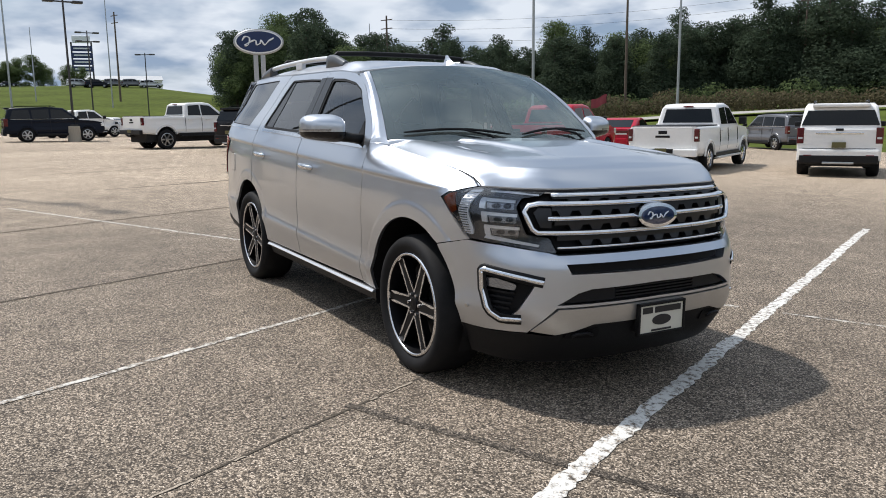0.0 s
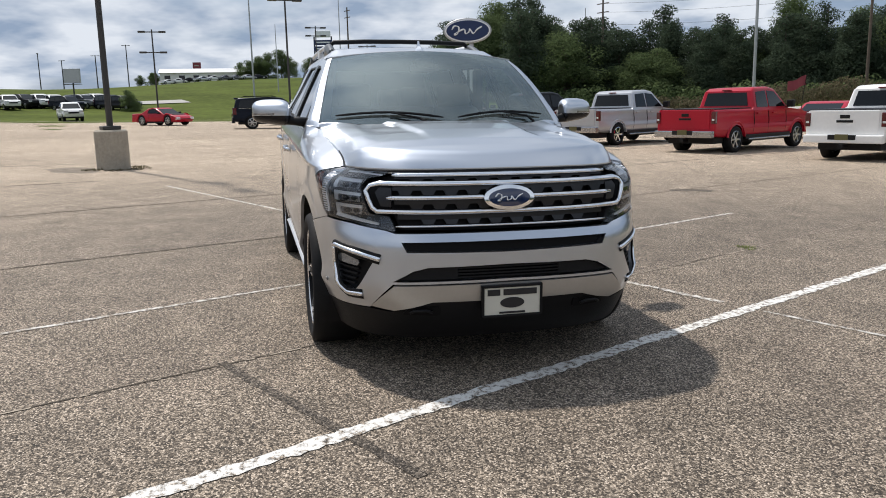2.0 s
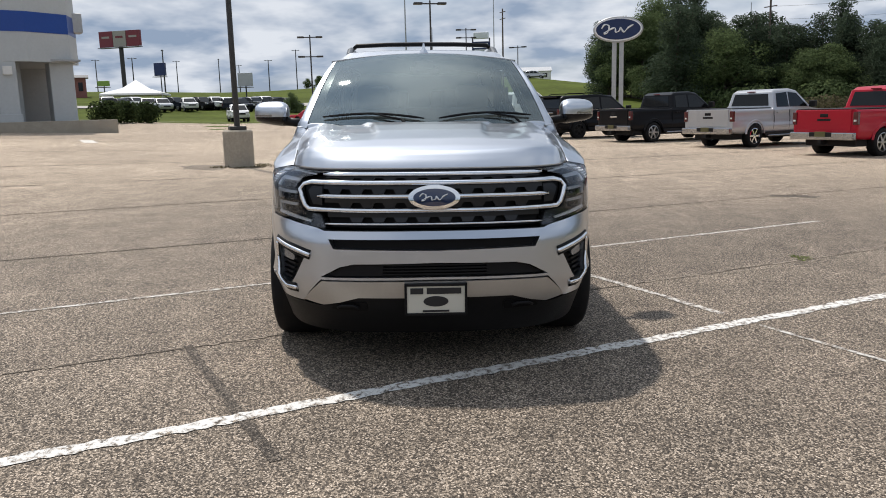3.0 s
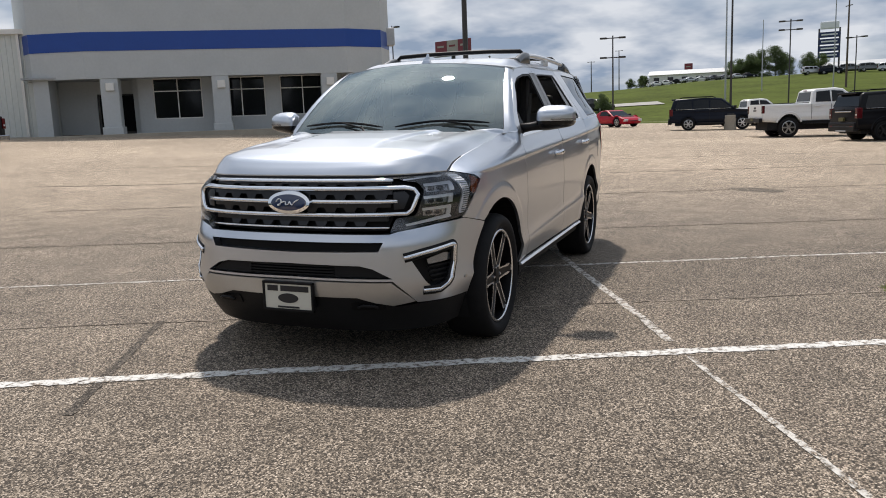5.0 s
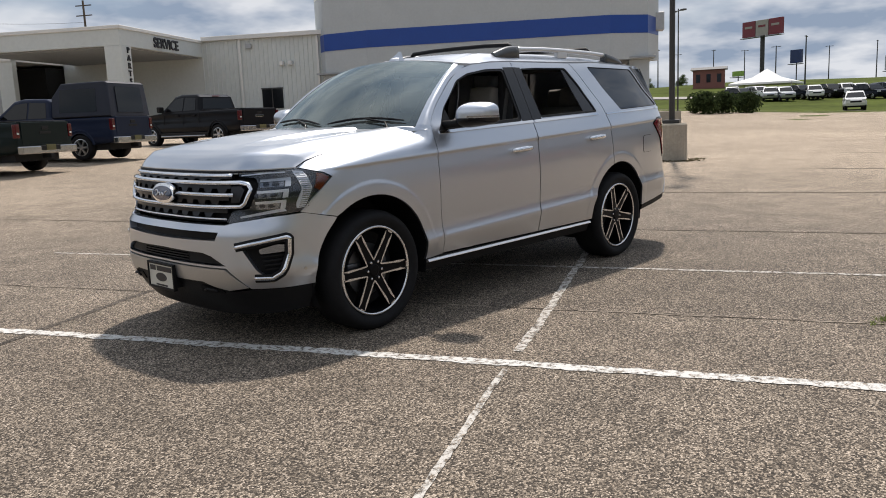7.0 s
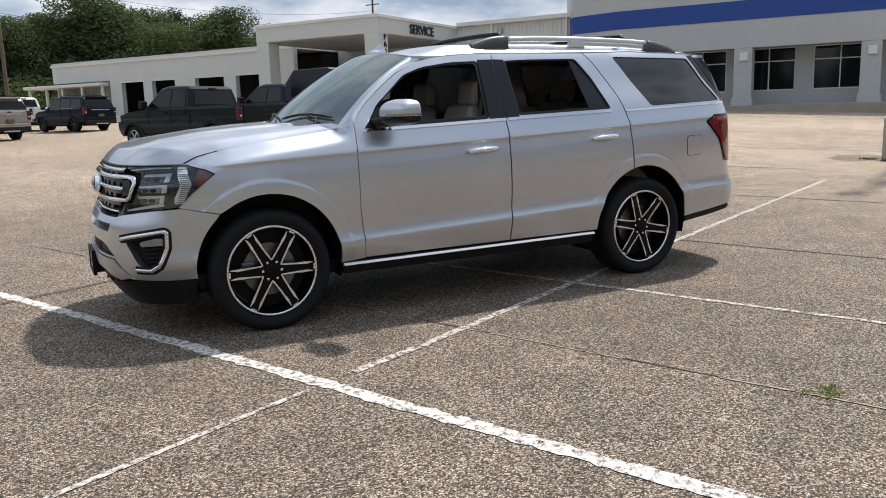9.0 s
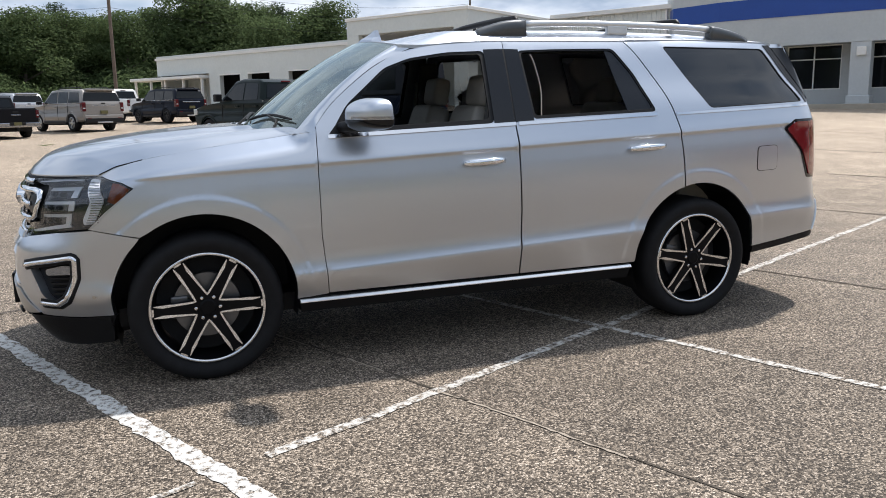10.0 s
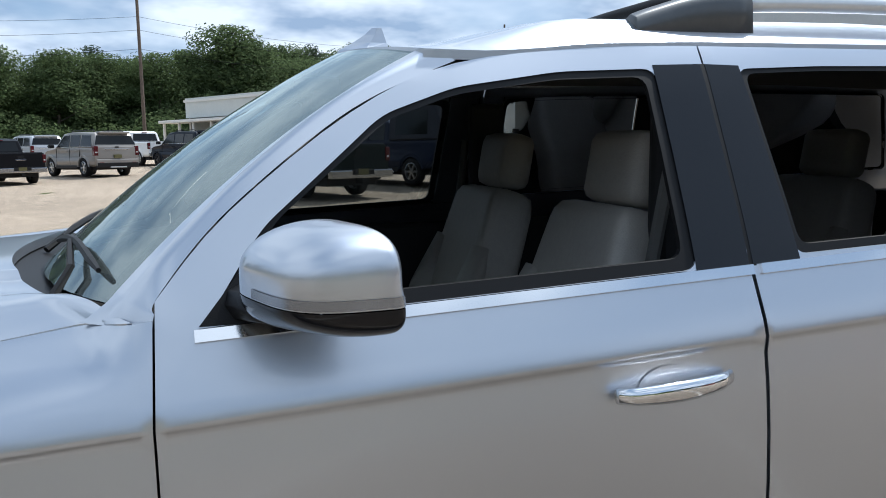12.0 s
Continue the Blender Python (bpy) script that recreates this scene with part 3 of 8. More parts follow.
def vehicle(kind, label, body, at, heading, category, group="parked vehicles", rim=None, lift=0.0, bumper=None, spokes=6, wheel_r=0.39, bed="cover", cap=None, trim=True, scale=1.0, detail=True):
    name = {"pickup": "pickup_truck", "suv": "parked_suv", "coupe": "sports_car", "van": "parked_van"}[kind]
    x, y = at
    v = thing(name, label, category, group, (x, y, lot_or_land(x, y)), heading)
    v.scale = (scale, scale, scale)
    rim, bumper = rim or ALLOY, DULLCHROME if bumper in (None, CHROME) else bumper
    r, z0 = wheel_r, lift
    if kind == "pickup":
        wb, half = 1.84, 0.98
        belt, roof = 1.26 + z0, 1.90 + z0
        low = 0.46 + z0
        fr, re, xf, xr = 0.95, 1.18, wb + 0.95, -wb - 1.18
        top = [(xr + 0.02, belt + 0.02), (-0.92, belt + 0.02), (-0.90, belt + 0.01), (1.28, belt - 0.01), (2.1, belt - 0.08), (xf - 0.12, belt - 0.16), (xf, belt - 0.28)]
        cab = [(-0.90, belt - 0.02), (-0.80, roof - 0.10), (-0.62, roof - 0.01), (0.2, roof + 0.02), (0.55, roof - 0.04), (1.34, belt - 0.03)]
        panes = [[(-0.70, belt + 0.05), (-0.64, roof - 0.14), (-0.06, roof - 0.10), (-0.04, belt + 0.05)], [(0.02, belt + 0.05), (0.02, roof - 0.10), (0.48, roof - 0.14), (1.02, belt + 0.05)]]
    elif kind == "coupe":
        wb, half = 1.36, 0.94
        belt, roof, low = 0.86, 1.34, 0.26
        fr, re, xf, xr = 0.9, 1.05, wb + 0.9, -wb - 1.05
        top = [(xr + 0.04, belt + 0.06), (-1.3, belt + 0.07), (0.7, belt), (1.7, belt - 0.08), (xf - 0.15, belt - 0.2), (xf, belt - 0.34)]
        cab = [(-1.55, belt + 0.03), (-0.75, roof - 0.05), (-0.25, roof), (0.1, roof - 0.02), (0.95, belt - 0.03)]
        panes = [[(-0.75, belt + 0.06), (-0.6, roof - 0.12), (-0.12, roof - 0.07), (0.02, roof - 0.08), (0.66, belt + 0.04)]]
    else:
        wb, half = 1.50, 0.97
        belt, roof = 1.22 + z0, 1.88 + z0
        low = 0.42 + z0
        fr, re, xf, xr = 0.92, 1.08, wb + 0.92, -wb - 1.08
        top = [(xr, belt), (-0.9, belt), (1.05, belt - 0.02), (1.9, belt - 0.09), (xf - 0.12, belt - 0.18), (xf, belt - 0.32)]
        cab = [(xr + 0.05, belt - 0.02), (xr + 0.22, roof - 0.12), (xr + 0.38, roof - 0.02), (-0.5, roof + 0.02), (0.35, roof - 0.04), (1.15, belt - 0.03)]
        panes = [[(xr + 0.32, belt + 0.06), (xr + 0.46, roof - 0.16), (-1.35, roof - 0.13), (-1.28, belt + 0.06)], [(-1.20, belt + 0.06), (-1.24, roof - 0.13), (-0.38, roof - 0.11), (-0.36, belt + 0.06)], [(-0.28, belt + 0.06), (-0.28, roof - 0.11), (0.28, roof - 0.15), (0.86, belt + 0.06)]]
    ar = r + 0.075
    cz = r + 0.02 + z0 * 0.5
    sill = low + 0.0
    da = math.degrees(math.asin(max(-0.95, min(0.95, (sill - cz) / ar))))
    outline = [(xr, low + 0.16)] + top + [(xf + 0.02, low + 0.25), (xf - 0.1, low)]
    outline += circle_arc(wb, cz, ar, da, 180 - da, 10) + circle_arc(-wb, cz, ar, da, 180 - da, 10) + [(xr + 0.12, low + 0.05)]
    lean, bz = 0.18 if kind == "suv" else 0.26, belt
    ends = [(xf - 0.55, xf, 0.13)]
    part("body", slab(outline, half, 0.06, nose=ends, shaped=True), body, v)
    zl, zh = min(z for _, z in outline), max(z for _, z in outline)
    part("cab", slab(cab, half - 0.035, 0.09, lean, bz), body, v)
    for s in (1, -1):
        for poly in panes:
            part("side_window", side_pane(poly, half - 0.035, lean, bz, s), AUTOGLASS, v)
    hb, ht = half - 0.12, half - 0.035 - (roof - bz) * lean - 0.08
    (wx0, wz0), (wx1, wz1) = cab[-2], cab[-1]
    f0, f1 = 0.14, 0.93
    A = lambda f: (wx0 + (wx1 - wx0) * f + 0.012, wz0 + (wz1 - wz0) * f + 0.008)
    (ax, az), (bx, bz2) = A(f0), A(f1)
    quad_panel([(bx, -hb, bz2), (bx, hb, bz2), (ax, ht, az), (ax, -ht, az)], AUTOGLASS, "windscreen", v)
    (rx0, rz0), (rx1, rz1) = cab[0], cab[1]
    B = lambda f: (rx0 + (rx1 - rx0) * f - 0.010, rz0 + (rz1 - rz0) * f + 0.006)
    (ax, az), (bx, bz2) = B(0.24 if kind == "suv" else 0.20), B(0.90)
    inset = -0.035 if kind == "suv" else 0.12
    quad_panel([(ax, hb - inset, az), (ax, -hb + inset, az), (bx, -ht + inset * 0.4, bz2), (bx, ht - inset * 0.4, bz2)], AUTOGLASS, "rear_window", v)
    tail_top = top[0][1]
    # lamps, bumper, plate
    for s in (1, -1):
        if kind == "pickup":
            lo, hi = (xr - 0.012, s * half - 0.13 if s > 0 else -half - 0.006, tail_top - 0.40), (xr + 0.10, half + 0.006 if s > 0 else -half + 0.13, tail_top - 0.06)
        elif kind == "coupe":
            lo, hi = (xr - 0.01, min(s * 0.35, s * 0.9), tail_top - 0.2), (xr + 0.06, max(s * 0.35, s * 0.9), tail_top - 0.05)
        else:
            lo, hi = (xr - 0.012, s * half - 0.16 if s > 0 else -half - 0.008, belt - 0.34), (xr + 0.2, half + 0.008 if s > 0 else -half + 0.16, belt + 0.06)
        tl = part("tail_lamp", box(lo, hi, 0.02), LAMPRED, v)
        zm = (lo[2] + hi[2]) / 2
        part("lamp_strip", box((lo[0] - 0.004, lo[1] + 0.03, zm - 0.085), (lo[0] + 0.02, hi[1] - 0.03, zm - 0.035), 0.006), LAMPW, tl)
        part("mirror", box((1.0 if kind != "coupe" else 0.55, min(s * half, s * (half + 0.22)), belt + 0.02), (1.16 if kind != "coupe" else 0.67, max(s * half, s * (half + 0.22)), belt + (0.24 if kind == "pickup" else 0.17)), 0.03), BLACKP, v)
        part("head_lamp", box((xf - 0.2, min(s * 0.5, s * (half - 0.1)), top[-1][1] - 0.08), (xf + 0.012, max(s * 0.5, s * (half - 0.1)), top[-1][1] + 0.1), 0.02), LAMPW, v)
    if kind == "pickup":
        part("rear_bumper", box((xr - 0.14, -half + 0.02, low + 0.02), (xr + 0.02, half - 0.02, low + 0.22), 0.03), bumper, v)
        part("tailgate", box((xr - 0.008, -half + 0.18, low + 0.26), (xr + 0.02, half - 0.18, tail_top - 0.01), 0.012), body, v)
        part("tailgate_handle", box((xr - 0.018, -0.12, tail_top - 0.2), (xr, 0.12, tail_top - 0.11), 0.01), BLACKP, v)
        # dark panel: a tonneau on some trucks, the open bed's shade on others
        if bed == "cover":
            part("bed_shade_cover", box((xr + 0.08, -half + 0.09, tail_top - 0.02), (-0.96, half - 0.09, tail_top + 0.025), 0.01), BLACKP, v)
        part("front_grille", box((xf - 0.03, -0.5, low + 0.3), (xf + 0.03, 0.5, belt - 0.32), 0.02), BLACKP, v)
    else:
        part("rear_bumper", box((xr - 0.07, -half + 0.05, low + 0.04), (xr + 0.05, half - 0.05, low + 0.32), 0.05), body if kind != "van" else BLACKP, v)
        part("front_grille", box((xf - 0.03, -0.45, low + 0.25), (xf + 0.03, 0.45, top[-1][1] - 0.05), 0.02), BLACKP, v)
    if detail and kind == "suv":
        part("roof_spoiler", box((xr + 0.10, -0.66, roof - 0.09), (xr + 0.46, 0.66, roof - 0.005), 0.03), body, v)
        part("rear_valance", box((xr - 0.085, -half + 0.07, low - 0.04), (xr + 0.1, half - 0.07, low + 0.17), 0.03), BLACKP, v)
        part("skid_plate", box((xr - 0.095, -0.36, low - 0.05), (xr + 0.02, 0.36, low + 0.01), 0.02), STEEL, v)
        part("rear_wiper", box((xr + 0.10, -0.05, belt + 0.12), (xr + 0.115, 0.36, belt + 0.14), 0.004), BLACKP, v)
        part("tailgate_gap", box((xr - 0.004, -half + 0.14, low + 0.335), (xr + 0.01, half - 0.14, low + 0.345)), BLACKP, v)
        part("tailgate_bar", box((xr - 0.022, -0.55, belt - 0.10), (xr + 0.01, 0.55, belt - 0.06), 0.01), CHROME, v)
        part("tailgate_badge", box((xr - 0.02, -0.09, belt + 0.0 - 0.02), (xr + 0.01, 0.09, belt + 0.04), 0.015), BLACKP, v)
        for s in (1, -1):
            part("bumper_reflector", box((xr - 0.078, min(s * 0.62, s * 0.8), low + 0.15), (xr - 0.06, max(s * 0.62, s * 0.8), low + 0.18)), TAILRED, v)
    if detail and kind == "pickup":
        part("bumper_step", box((xr - 0.145, -0.34, low + 0.10), (xr - 0.10, 0.34, low + 0.225), 0.015), BLACKP, v)
        part("tow_bar", box((xr - 0.17, -0.06, low - 0.10), (xr + 0.1, 0.06, low - 0.0), 0.01), BLACKP, v)
        part("tailgate_badge", box((xr - 0.016, -0.20, tail_top - 0.30), (xr, 0.20, tail_top - 0.24), 0.005), BLACKP if body is not P_BLACK else CHROME, v)
        part("brake_light", box((-0.86, -0.14, roof - 0.09), (-0.78, 0.14, roof - 0.06), 0.005), TAILRED, v)
    part("number_plate", box((xr - 0.155 if kind == "pickup" else xr - 0.085, -0.16, low + 0.1 if kind == "pickup" else low + 0.36), (xr - 0.13 if kind == "pickup" else xr + 0.01, 0.16, low + 0.24 if kind == "pickup" else low + 0.5), 0.004), PLATEM, v)
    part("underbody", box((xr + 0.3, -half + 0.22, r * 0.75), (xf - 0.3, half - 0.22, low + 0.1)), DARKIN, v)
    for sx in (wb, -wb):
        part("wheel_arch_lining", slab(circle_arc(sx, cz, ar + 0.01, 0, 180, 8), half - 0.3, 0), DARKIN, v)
        for s in (1, -1):
            wheel(v, sx, s * (half - 0.15), r, 0.27, rim, spokes, s)
    if detail:
        for s in (1, -1):
            for sx in (wb, -wb):
                bm = bmesh.new()
                arc = circle_arc(sx, cz, 1.0, da, 180 - da, 14)
                rows = []
                for q, w in arc:
                    dx, dz = q - sx, w - cz
                    rows.append([bm.verts.new((sx + dx * rr, s * yy, cz + dz * rr)) for rr, yy in ((ar - 0.012, half - 0.06), (ar - 0.012, half + 0.008), (ar + 0.03, half + 0.008), (ar + 0.055, half - 0.02))])
                for q, w in zip(rows, rows[1:]):
                    for k in range(3):
                        bm.faces.new((q[k], q[k + 1], w[k + 1], w[k]))
                bmesh.ops.recalc_face_normals(bm, faces=bm.faces)
                part("wheel_arch_lip", bm, body, v)
            a, b = -wb + ar + 0.04, wb - ar - 0.04
            part("rocker_panel", box((a, min(s * (half - 0.12), s * (half + 0.004)), low - 0.07), (b, max(s * (half - 0.12), s * (half + 0.004)), low + 0.05), 0.02), BLACKP, v)
            if kind == "suv":
                part("belt_trim", box((xr + 0.34, min(s * (half - 0.06), s * (half - 0.025)), belt + 0.02), (0.86, max(s * (half - 0.06), s * (half - 0.025)), belt + 0.038), 0.004), CHROME, v)
            if kind == "pickup":
                part("running_board", box((a + 0.1, min(s * (half - 0.06), s * (half + 0.07)), low - 0.11), (b - 0.1, max(s * (half - 0.06), s * (half + 0.07)), low - 0.05), 0.025), bumper, v)
            for dx in ((-0.87, -0.01, 1.06) if kind == "pickup" else (-1.24, -0.32, 0.92) if kind != "coupe" else (-0.6, 0.72)):
                bm = bmesh.new()
                rows = []
                for k in range(9):
                    z = low + 0.08 + (belt - low - 0.11) * k / 8
                    y = s * (half - side_sink((z - zl) / (zh - zl)) + 0.003)
                    rows.append([bm.verts.new((dx + q, w, z)) for q, w in ((-0.007, y - s * 0.02), (-0.007, y), (0.007, y), (0.007, y - s * 0.02))])
                for q, w in zip(rows, rows[1:]):
                    for k in range(3):
                        bm.faces.new((q[k], q[k + 1], w[k + 1], w[k]))
                bmesh.ops.recalc_face_normals(bm, faces=bm.faces)
                part("door_gap", bm, BLACKP, v)
            for dx in ((-0.72, 0.2) if kind == "pickup" else (-1.1, -0.15) if kind != "coupe" else (-0.45,)):
                part("door_handle", box((dx, min(s * (half - 0.04), s * (half + 0.02)), belt - 0.15), (dx + 0.2, max(s * (half - 0.04), s * (half + 0.02)), belt - 0.11), 0.01), body, v)
    if kind == "suv" and trim:
        for s in (1, -1):
            part("roof_rail", tube([(xr + 0.55, s * 0.62, roof + 0.01), (xr + 0.7, s * 0.62, roof + 0.07), (-0.2, s * 0.62, roof + 0.08), (0.0, s * 0.62, roof + 0.01)], 0.02, 6), BLACKP, v)
    if cap:
        zc = roof + 0.42
        part("bed_cap", slab([(xr + 0.02, belt + 0.03), (xr + 0.10, zc - 0.06), (xr + 0.2, zc), (-1.3, zc - 0.02), (-0.93, roof - 0.02), (-0.93, belt + 0.03)], half - 0.02, 0.04, 0.08, belt), cap, v)
        part("cap_window", side_pane([(xr + 0.5, belt + 0.18), (xr + 0.52, zc - 0.2), (-1.25, zc - 0.2), (-1.2, belt + 0.18)], half - 0.02, 0.08, belt, 1), AUTOGLASS, v)
        quad_panel([(xr - 0.0, 0.62, belt + 0.14), (xr - 0.0, -0.62, belt + 0.14), (xr + 0.065, -0.6, zc - 0.16), (xr + 0.065, 0.6, zc - 0.16)], AUTOGLASS, "cap_rear_window", v)
    return v


def lot_or_land(x, y):
    return lot_z(x, y) if (-72 < x < 50 and -78 < y < 32) else land_z(x, y)


def from_rear(x, y, heading, behind):
    """The middle of the wheelbase, from the middle of the rear axle."""
    return (x + math.cos(radians(heading)) * behind, y + math.sin(radians(heading)) * behind)


P_WHITE = paint("white_paint", (0.78, 0.78, 0.77))
P_RED = paint("red_paint", (0.40, 0.005, 0.022))
P_SILVER = paint("silver_paint", (0.50, 0.51, 0.53), 0.5)
P_BLACK = paint("black_paint", (0.008, 0.008, 0.010))
P_NAVY = paint("navy_paint", (0.006, 0.009, 0.018))
P_GREY = paint("grey_paint", (0.16, 0.165, 0.18), 0.4)
P_BLUE = paint("dark_blue_paint", (0.014, 0.020, 0.042))
P_TAN = paint("pewter_paint", (0.30, 0.28, 0.26), 0.4)
P_GREEN = paint("dark_green_paint", (0.008, 0.014, 0.014))
P_CAP = mat("cap_canvas", (0.012, 0.016, 0.030), 0.6, spread=0.1)
DKRIM = mat("dark_rim", (0.03, 0.03, 0.032), 0.4, 0.5)

ROW = 116.0
vehicle("pickup", "white crew-cab pickup truck parked on the lot", P_WHITE, from_rear(-10.85, 14.05, ROW, 1.84), ROW, "pickup", rim=CHROME, bumper=P_WHITE)
vehicle("pickup", "bright red crew-cab pickup truck parked in the row", P_RED, from_rear(-15.1, 12.2, ROW, 1.84), ROW, "pickup", rim=ALLOY)
vehicle("pickup", "silver crew-cab pickup truck parked in the row", P_SILVER, from_rear(-20.0, 10.8, ROW + 4, 1.84), ROW + 4, "pickup", rim=CHROME)
vehicle("pickup", "black crew-cab pickup truck with silver wheels", P_BLACK, from_rear(-24.6, 8.9, ROW, 1.84), ROW, "pickup", rim=ALLOY)
vehicle("suv", "black sport utility vehicle parked in the row", P_BLACK, from_rear(-28.6, 6.9, ROW - 2, 1.5), ROW - 2, "suv", rim=DKRIM)
vehicle("pickup", "lifted white crew-cab pickup truck on big tyres", P_WHITE, from_rear(-33.3, 3.9, ROW - 8, 1.84), ROW - 8, "pickup", lift=0.22, wheel_r=0.45, rim=ALLOY, bumper=BLACKP)
vehicle("suv", "white full-size sport utility vehicle seen from behind", P_WHITE, from_rear(-7.5, 16.5, 124, 1.5), 124, "suv", rim=ALLOY)
vehicle("suv", "grey compact sport utility vehicle", P_GREY, (-20.6, 30.9), 162, "suv", rim=ALLOY, scale=0.9)
vehicle("coupe", "red hatchback car behind the pickup row", P_RED, (-22.5, 22.8), 120, "car", rim=ALLOY, scale=1.12)
vehicle("suv", "long navy sport utility vehicle beside a lamp post", P_NAVY, (-46.4, 0.6), 92, "suv", rim=ALLOY, scale=1.05)
vehicle("coupe", "red two-door sports car", P_RED, (-58.0, -7.4), 48, "car", rim=ALLOY)
vehicle("coupe", "white saloon car parked by the kerb", P_WHITE, (-57.0, 5.2), 60, "car", rim=ALLOY, scale=1.05)
vehicle("pickup", "white pickup truck far across the lot", P_WHITE, (-56.0, 3.0), 110, "pickup", rim=ALLOY)
vehicle("pickup", "black crew-cab pickup truck near the service door", P_BLACK, from_rear(-12.6, -22.4, -80, 1.84), -80, "pickup", rim=ALLOY, bumper=CHROME, scale=1.05)
vehicle("pickup", "dark blue pickup truck with a tall bed cap", P_BLUE, from_rear(-6.1, -19.9, -62, 1.84), -62, "pickup", rim=ALLOY, cap=P_CAP)
vehicle("pickup", "dark green pickup truck with a chrome bumper", P_GREEN, from_rear(-2.6, -17.6, -62, 1.84), -62, "pickup", rim=ALLOY)
vehicle("suv", "pewter sport utility vehicle parked in the yard", P_TAN, from_rear(4.1, -34.6, -58, 1.5), -58, "suv", rim=ALLOY)
vehicle("pickup", "black pickup truck parked in the yard", P_BLACK, from_rear(7.1, -31.4, -60, 1.84), -60, "pickup", rim=ALLOY, scale=0.92)
vehicle("suv", "dark grey sport utility vehicle beside the service wing", P_NAVY, from_rear(0.0, -39.2, -60, 1.4), -60, "suv", rim=DKRIM, scale=0.93)
vehicle("pickup", "white pickup truck parked behind other vehicles", P_WHITE, from_rear(2.4, -44.6, -60, 1.84), -60, "pickup", rim=ALLOY)
vehicle("coupe", "white saloon car in the yard", P_WHITE, (10.2, -44.0), -60, "car", rim=ALLOY, scale=1.1)
vehicle("suv", "silver van in the yard", P_SILVER, (9.6, -51.0), -60, "suv", rim=ALLOY)
vehicle("suv", "white sport utility vehicle at the edge of the yard", P_WHITE, (13.2, -38.0), -60, "suv", rim=ALLOY)
vehicle("pickup", "white compact pickup truck facing the lot", P_WHITE, (-78.5, -18.0), 18, "pickup", rim=DKRIM, bumper=BLACKP, scale=0.95)


# ---- showroom ----
FA, FB = Vector((-27.0, -34.6, 0)), Vector((-37.5, -18.2, 0))
FU = (FB - FA).normalized()
FN = Vector((FU.y, -FU.x, 0))
if FN.x < 0:
    FN = -FN


def fac(s, o=0.0, z=0.0):
    """A point on the showroom front: s along it, o out from it, z up."""
    return FA + FU * s + FN * o + Vector((0, 0, z))


def wall_run(pts, z0, z1, thick):
    """An upright wall along plan points, thick to the back."""
    bm = bmesh.new()
    f = [(Vector(p)) for p in pts]
    rows = []
    for i, p in enumerate(f):
        d = (f[min(i + 1, len(f) - 1)] - f[max(i - 1, 0)]).normalized()
        n = Vector((d.y, -d.x, 0))
        if n.dot(FN) < 0:
            n = -n
        q = p - n * thick
        rows.append([bm.verts.new((p.x, p.y, z0)), bm.verts.new((p.x, p.y, z1)), bm.verts.new((q.x, q.y, z1)), bm.verts.new((q.x, q.y, z0))])
    for a, b in zip(rows, rows[1:]):
        for k in range(4):
            bm.faces.new((a[k], a[(k + 1) % 4], b[(k + 1) % 4], b[k]))
    bm.faces.new(rows[0])
    bm.faces.new(rows[-1][::-1])
    bmesh.ops.recalc_face_normals(bm, faces=bm.faces)
    return bm


def front_line(o=0.0):
    """The showroom's front in plan: straight, with bent-back ends."""
    return [fac(-1.2, -3.0 + o), fac(0.0, -0.9 + o), fac(3.0, o), fac(17.6, o), fac(19.8, -1.0 + o), fac(20.6, -3.2 + o)]


showroom = thing("showroom", "grey stucco showroom with a blue band and columns", "building")
part("fascia_wall", wall_run(front_line(), 4.45, 9.3, 0.5), STUCCO, showroom)
part("blue_band", wall_run(front_line(0.03), 5.95, 6.98, 0.6), BLUE, showroom, "deep blue metal band")
part("upper_wall", wall_run(front_line(0.012), 6.98, 9.25, 0.5), STUCCO, showroom)
part("parapet_cap", wall_run(front_line(0.06), 9.3, 9.45, 0.62), WHITEM, showroom)


def fbox(s0, s1, o0, o1, z0, z1, bevel=0.0):
    bm = bmesh.new()
    m = Matrix(((FU.x, FN.x, 0, FA.x), (FU.y, FN.y, 0, FA.y), (0, 0, 1, 0), (0, 0, 0, 1)))
    add_box(bm, (s0, o0, z0), (s1, o1, z1), m)
    if bevel:
        bmesh.ops.bevel(bm, geom=bm.edges[:], offset=bevel, segments=1, affect="EDGES")
    bmesh.ops.recalc_face_normals(bm, faces=bm.faces)
    return bm


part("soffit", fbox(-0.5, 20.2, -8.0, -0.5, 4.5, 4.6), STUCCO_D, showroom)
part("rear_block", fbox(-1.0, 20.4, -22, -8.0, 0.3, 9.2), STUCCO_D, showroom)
WIN_S = ((6.2, 9.0), (9.9, 12.7), (13.6, 16.3))
edges = [5.35] + [v for w in WIN_S for v in w] + [17.4]
for a, b in zip(edges[0::2], edges[1::2]):
    part("shop_wall", fbox(a, b, -2.3, -2.0, 0.6, 4.5), STUCCO, showroom)
for a, b in WIN_S:
    part("shop_wall", fbox(a, b, -2.3, -2.0, 0.6, 2.12), STUCCO, showroom)
    w = part("shop_window", fbox(a, b, -2.22, -2.18, 2.12, 4.5), SHOPGLASS, showroom)
    for c in (a, (a + b) / 2 - 0.03, b - 0.06):
        part("window_frame", fbox(c, c + 0.06, -2.18, -2.08, 2.12, 4.5), WHITEM, w)
    for z in (2.12, 3.72, 4.44):
        part("window_frame", fbox(a, b, -2.18, -2.09, z, z + 0.06), WHITEM, w)
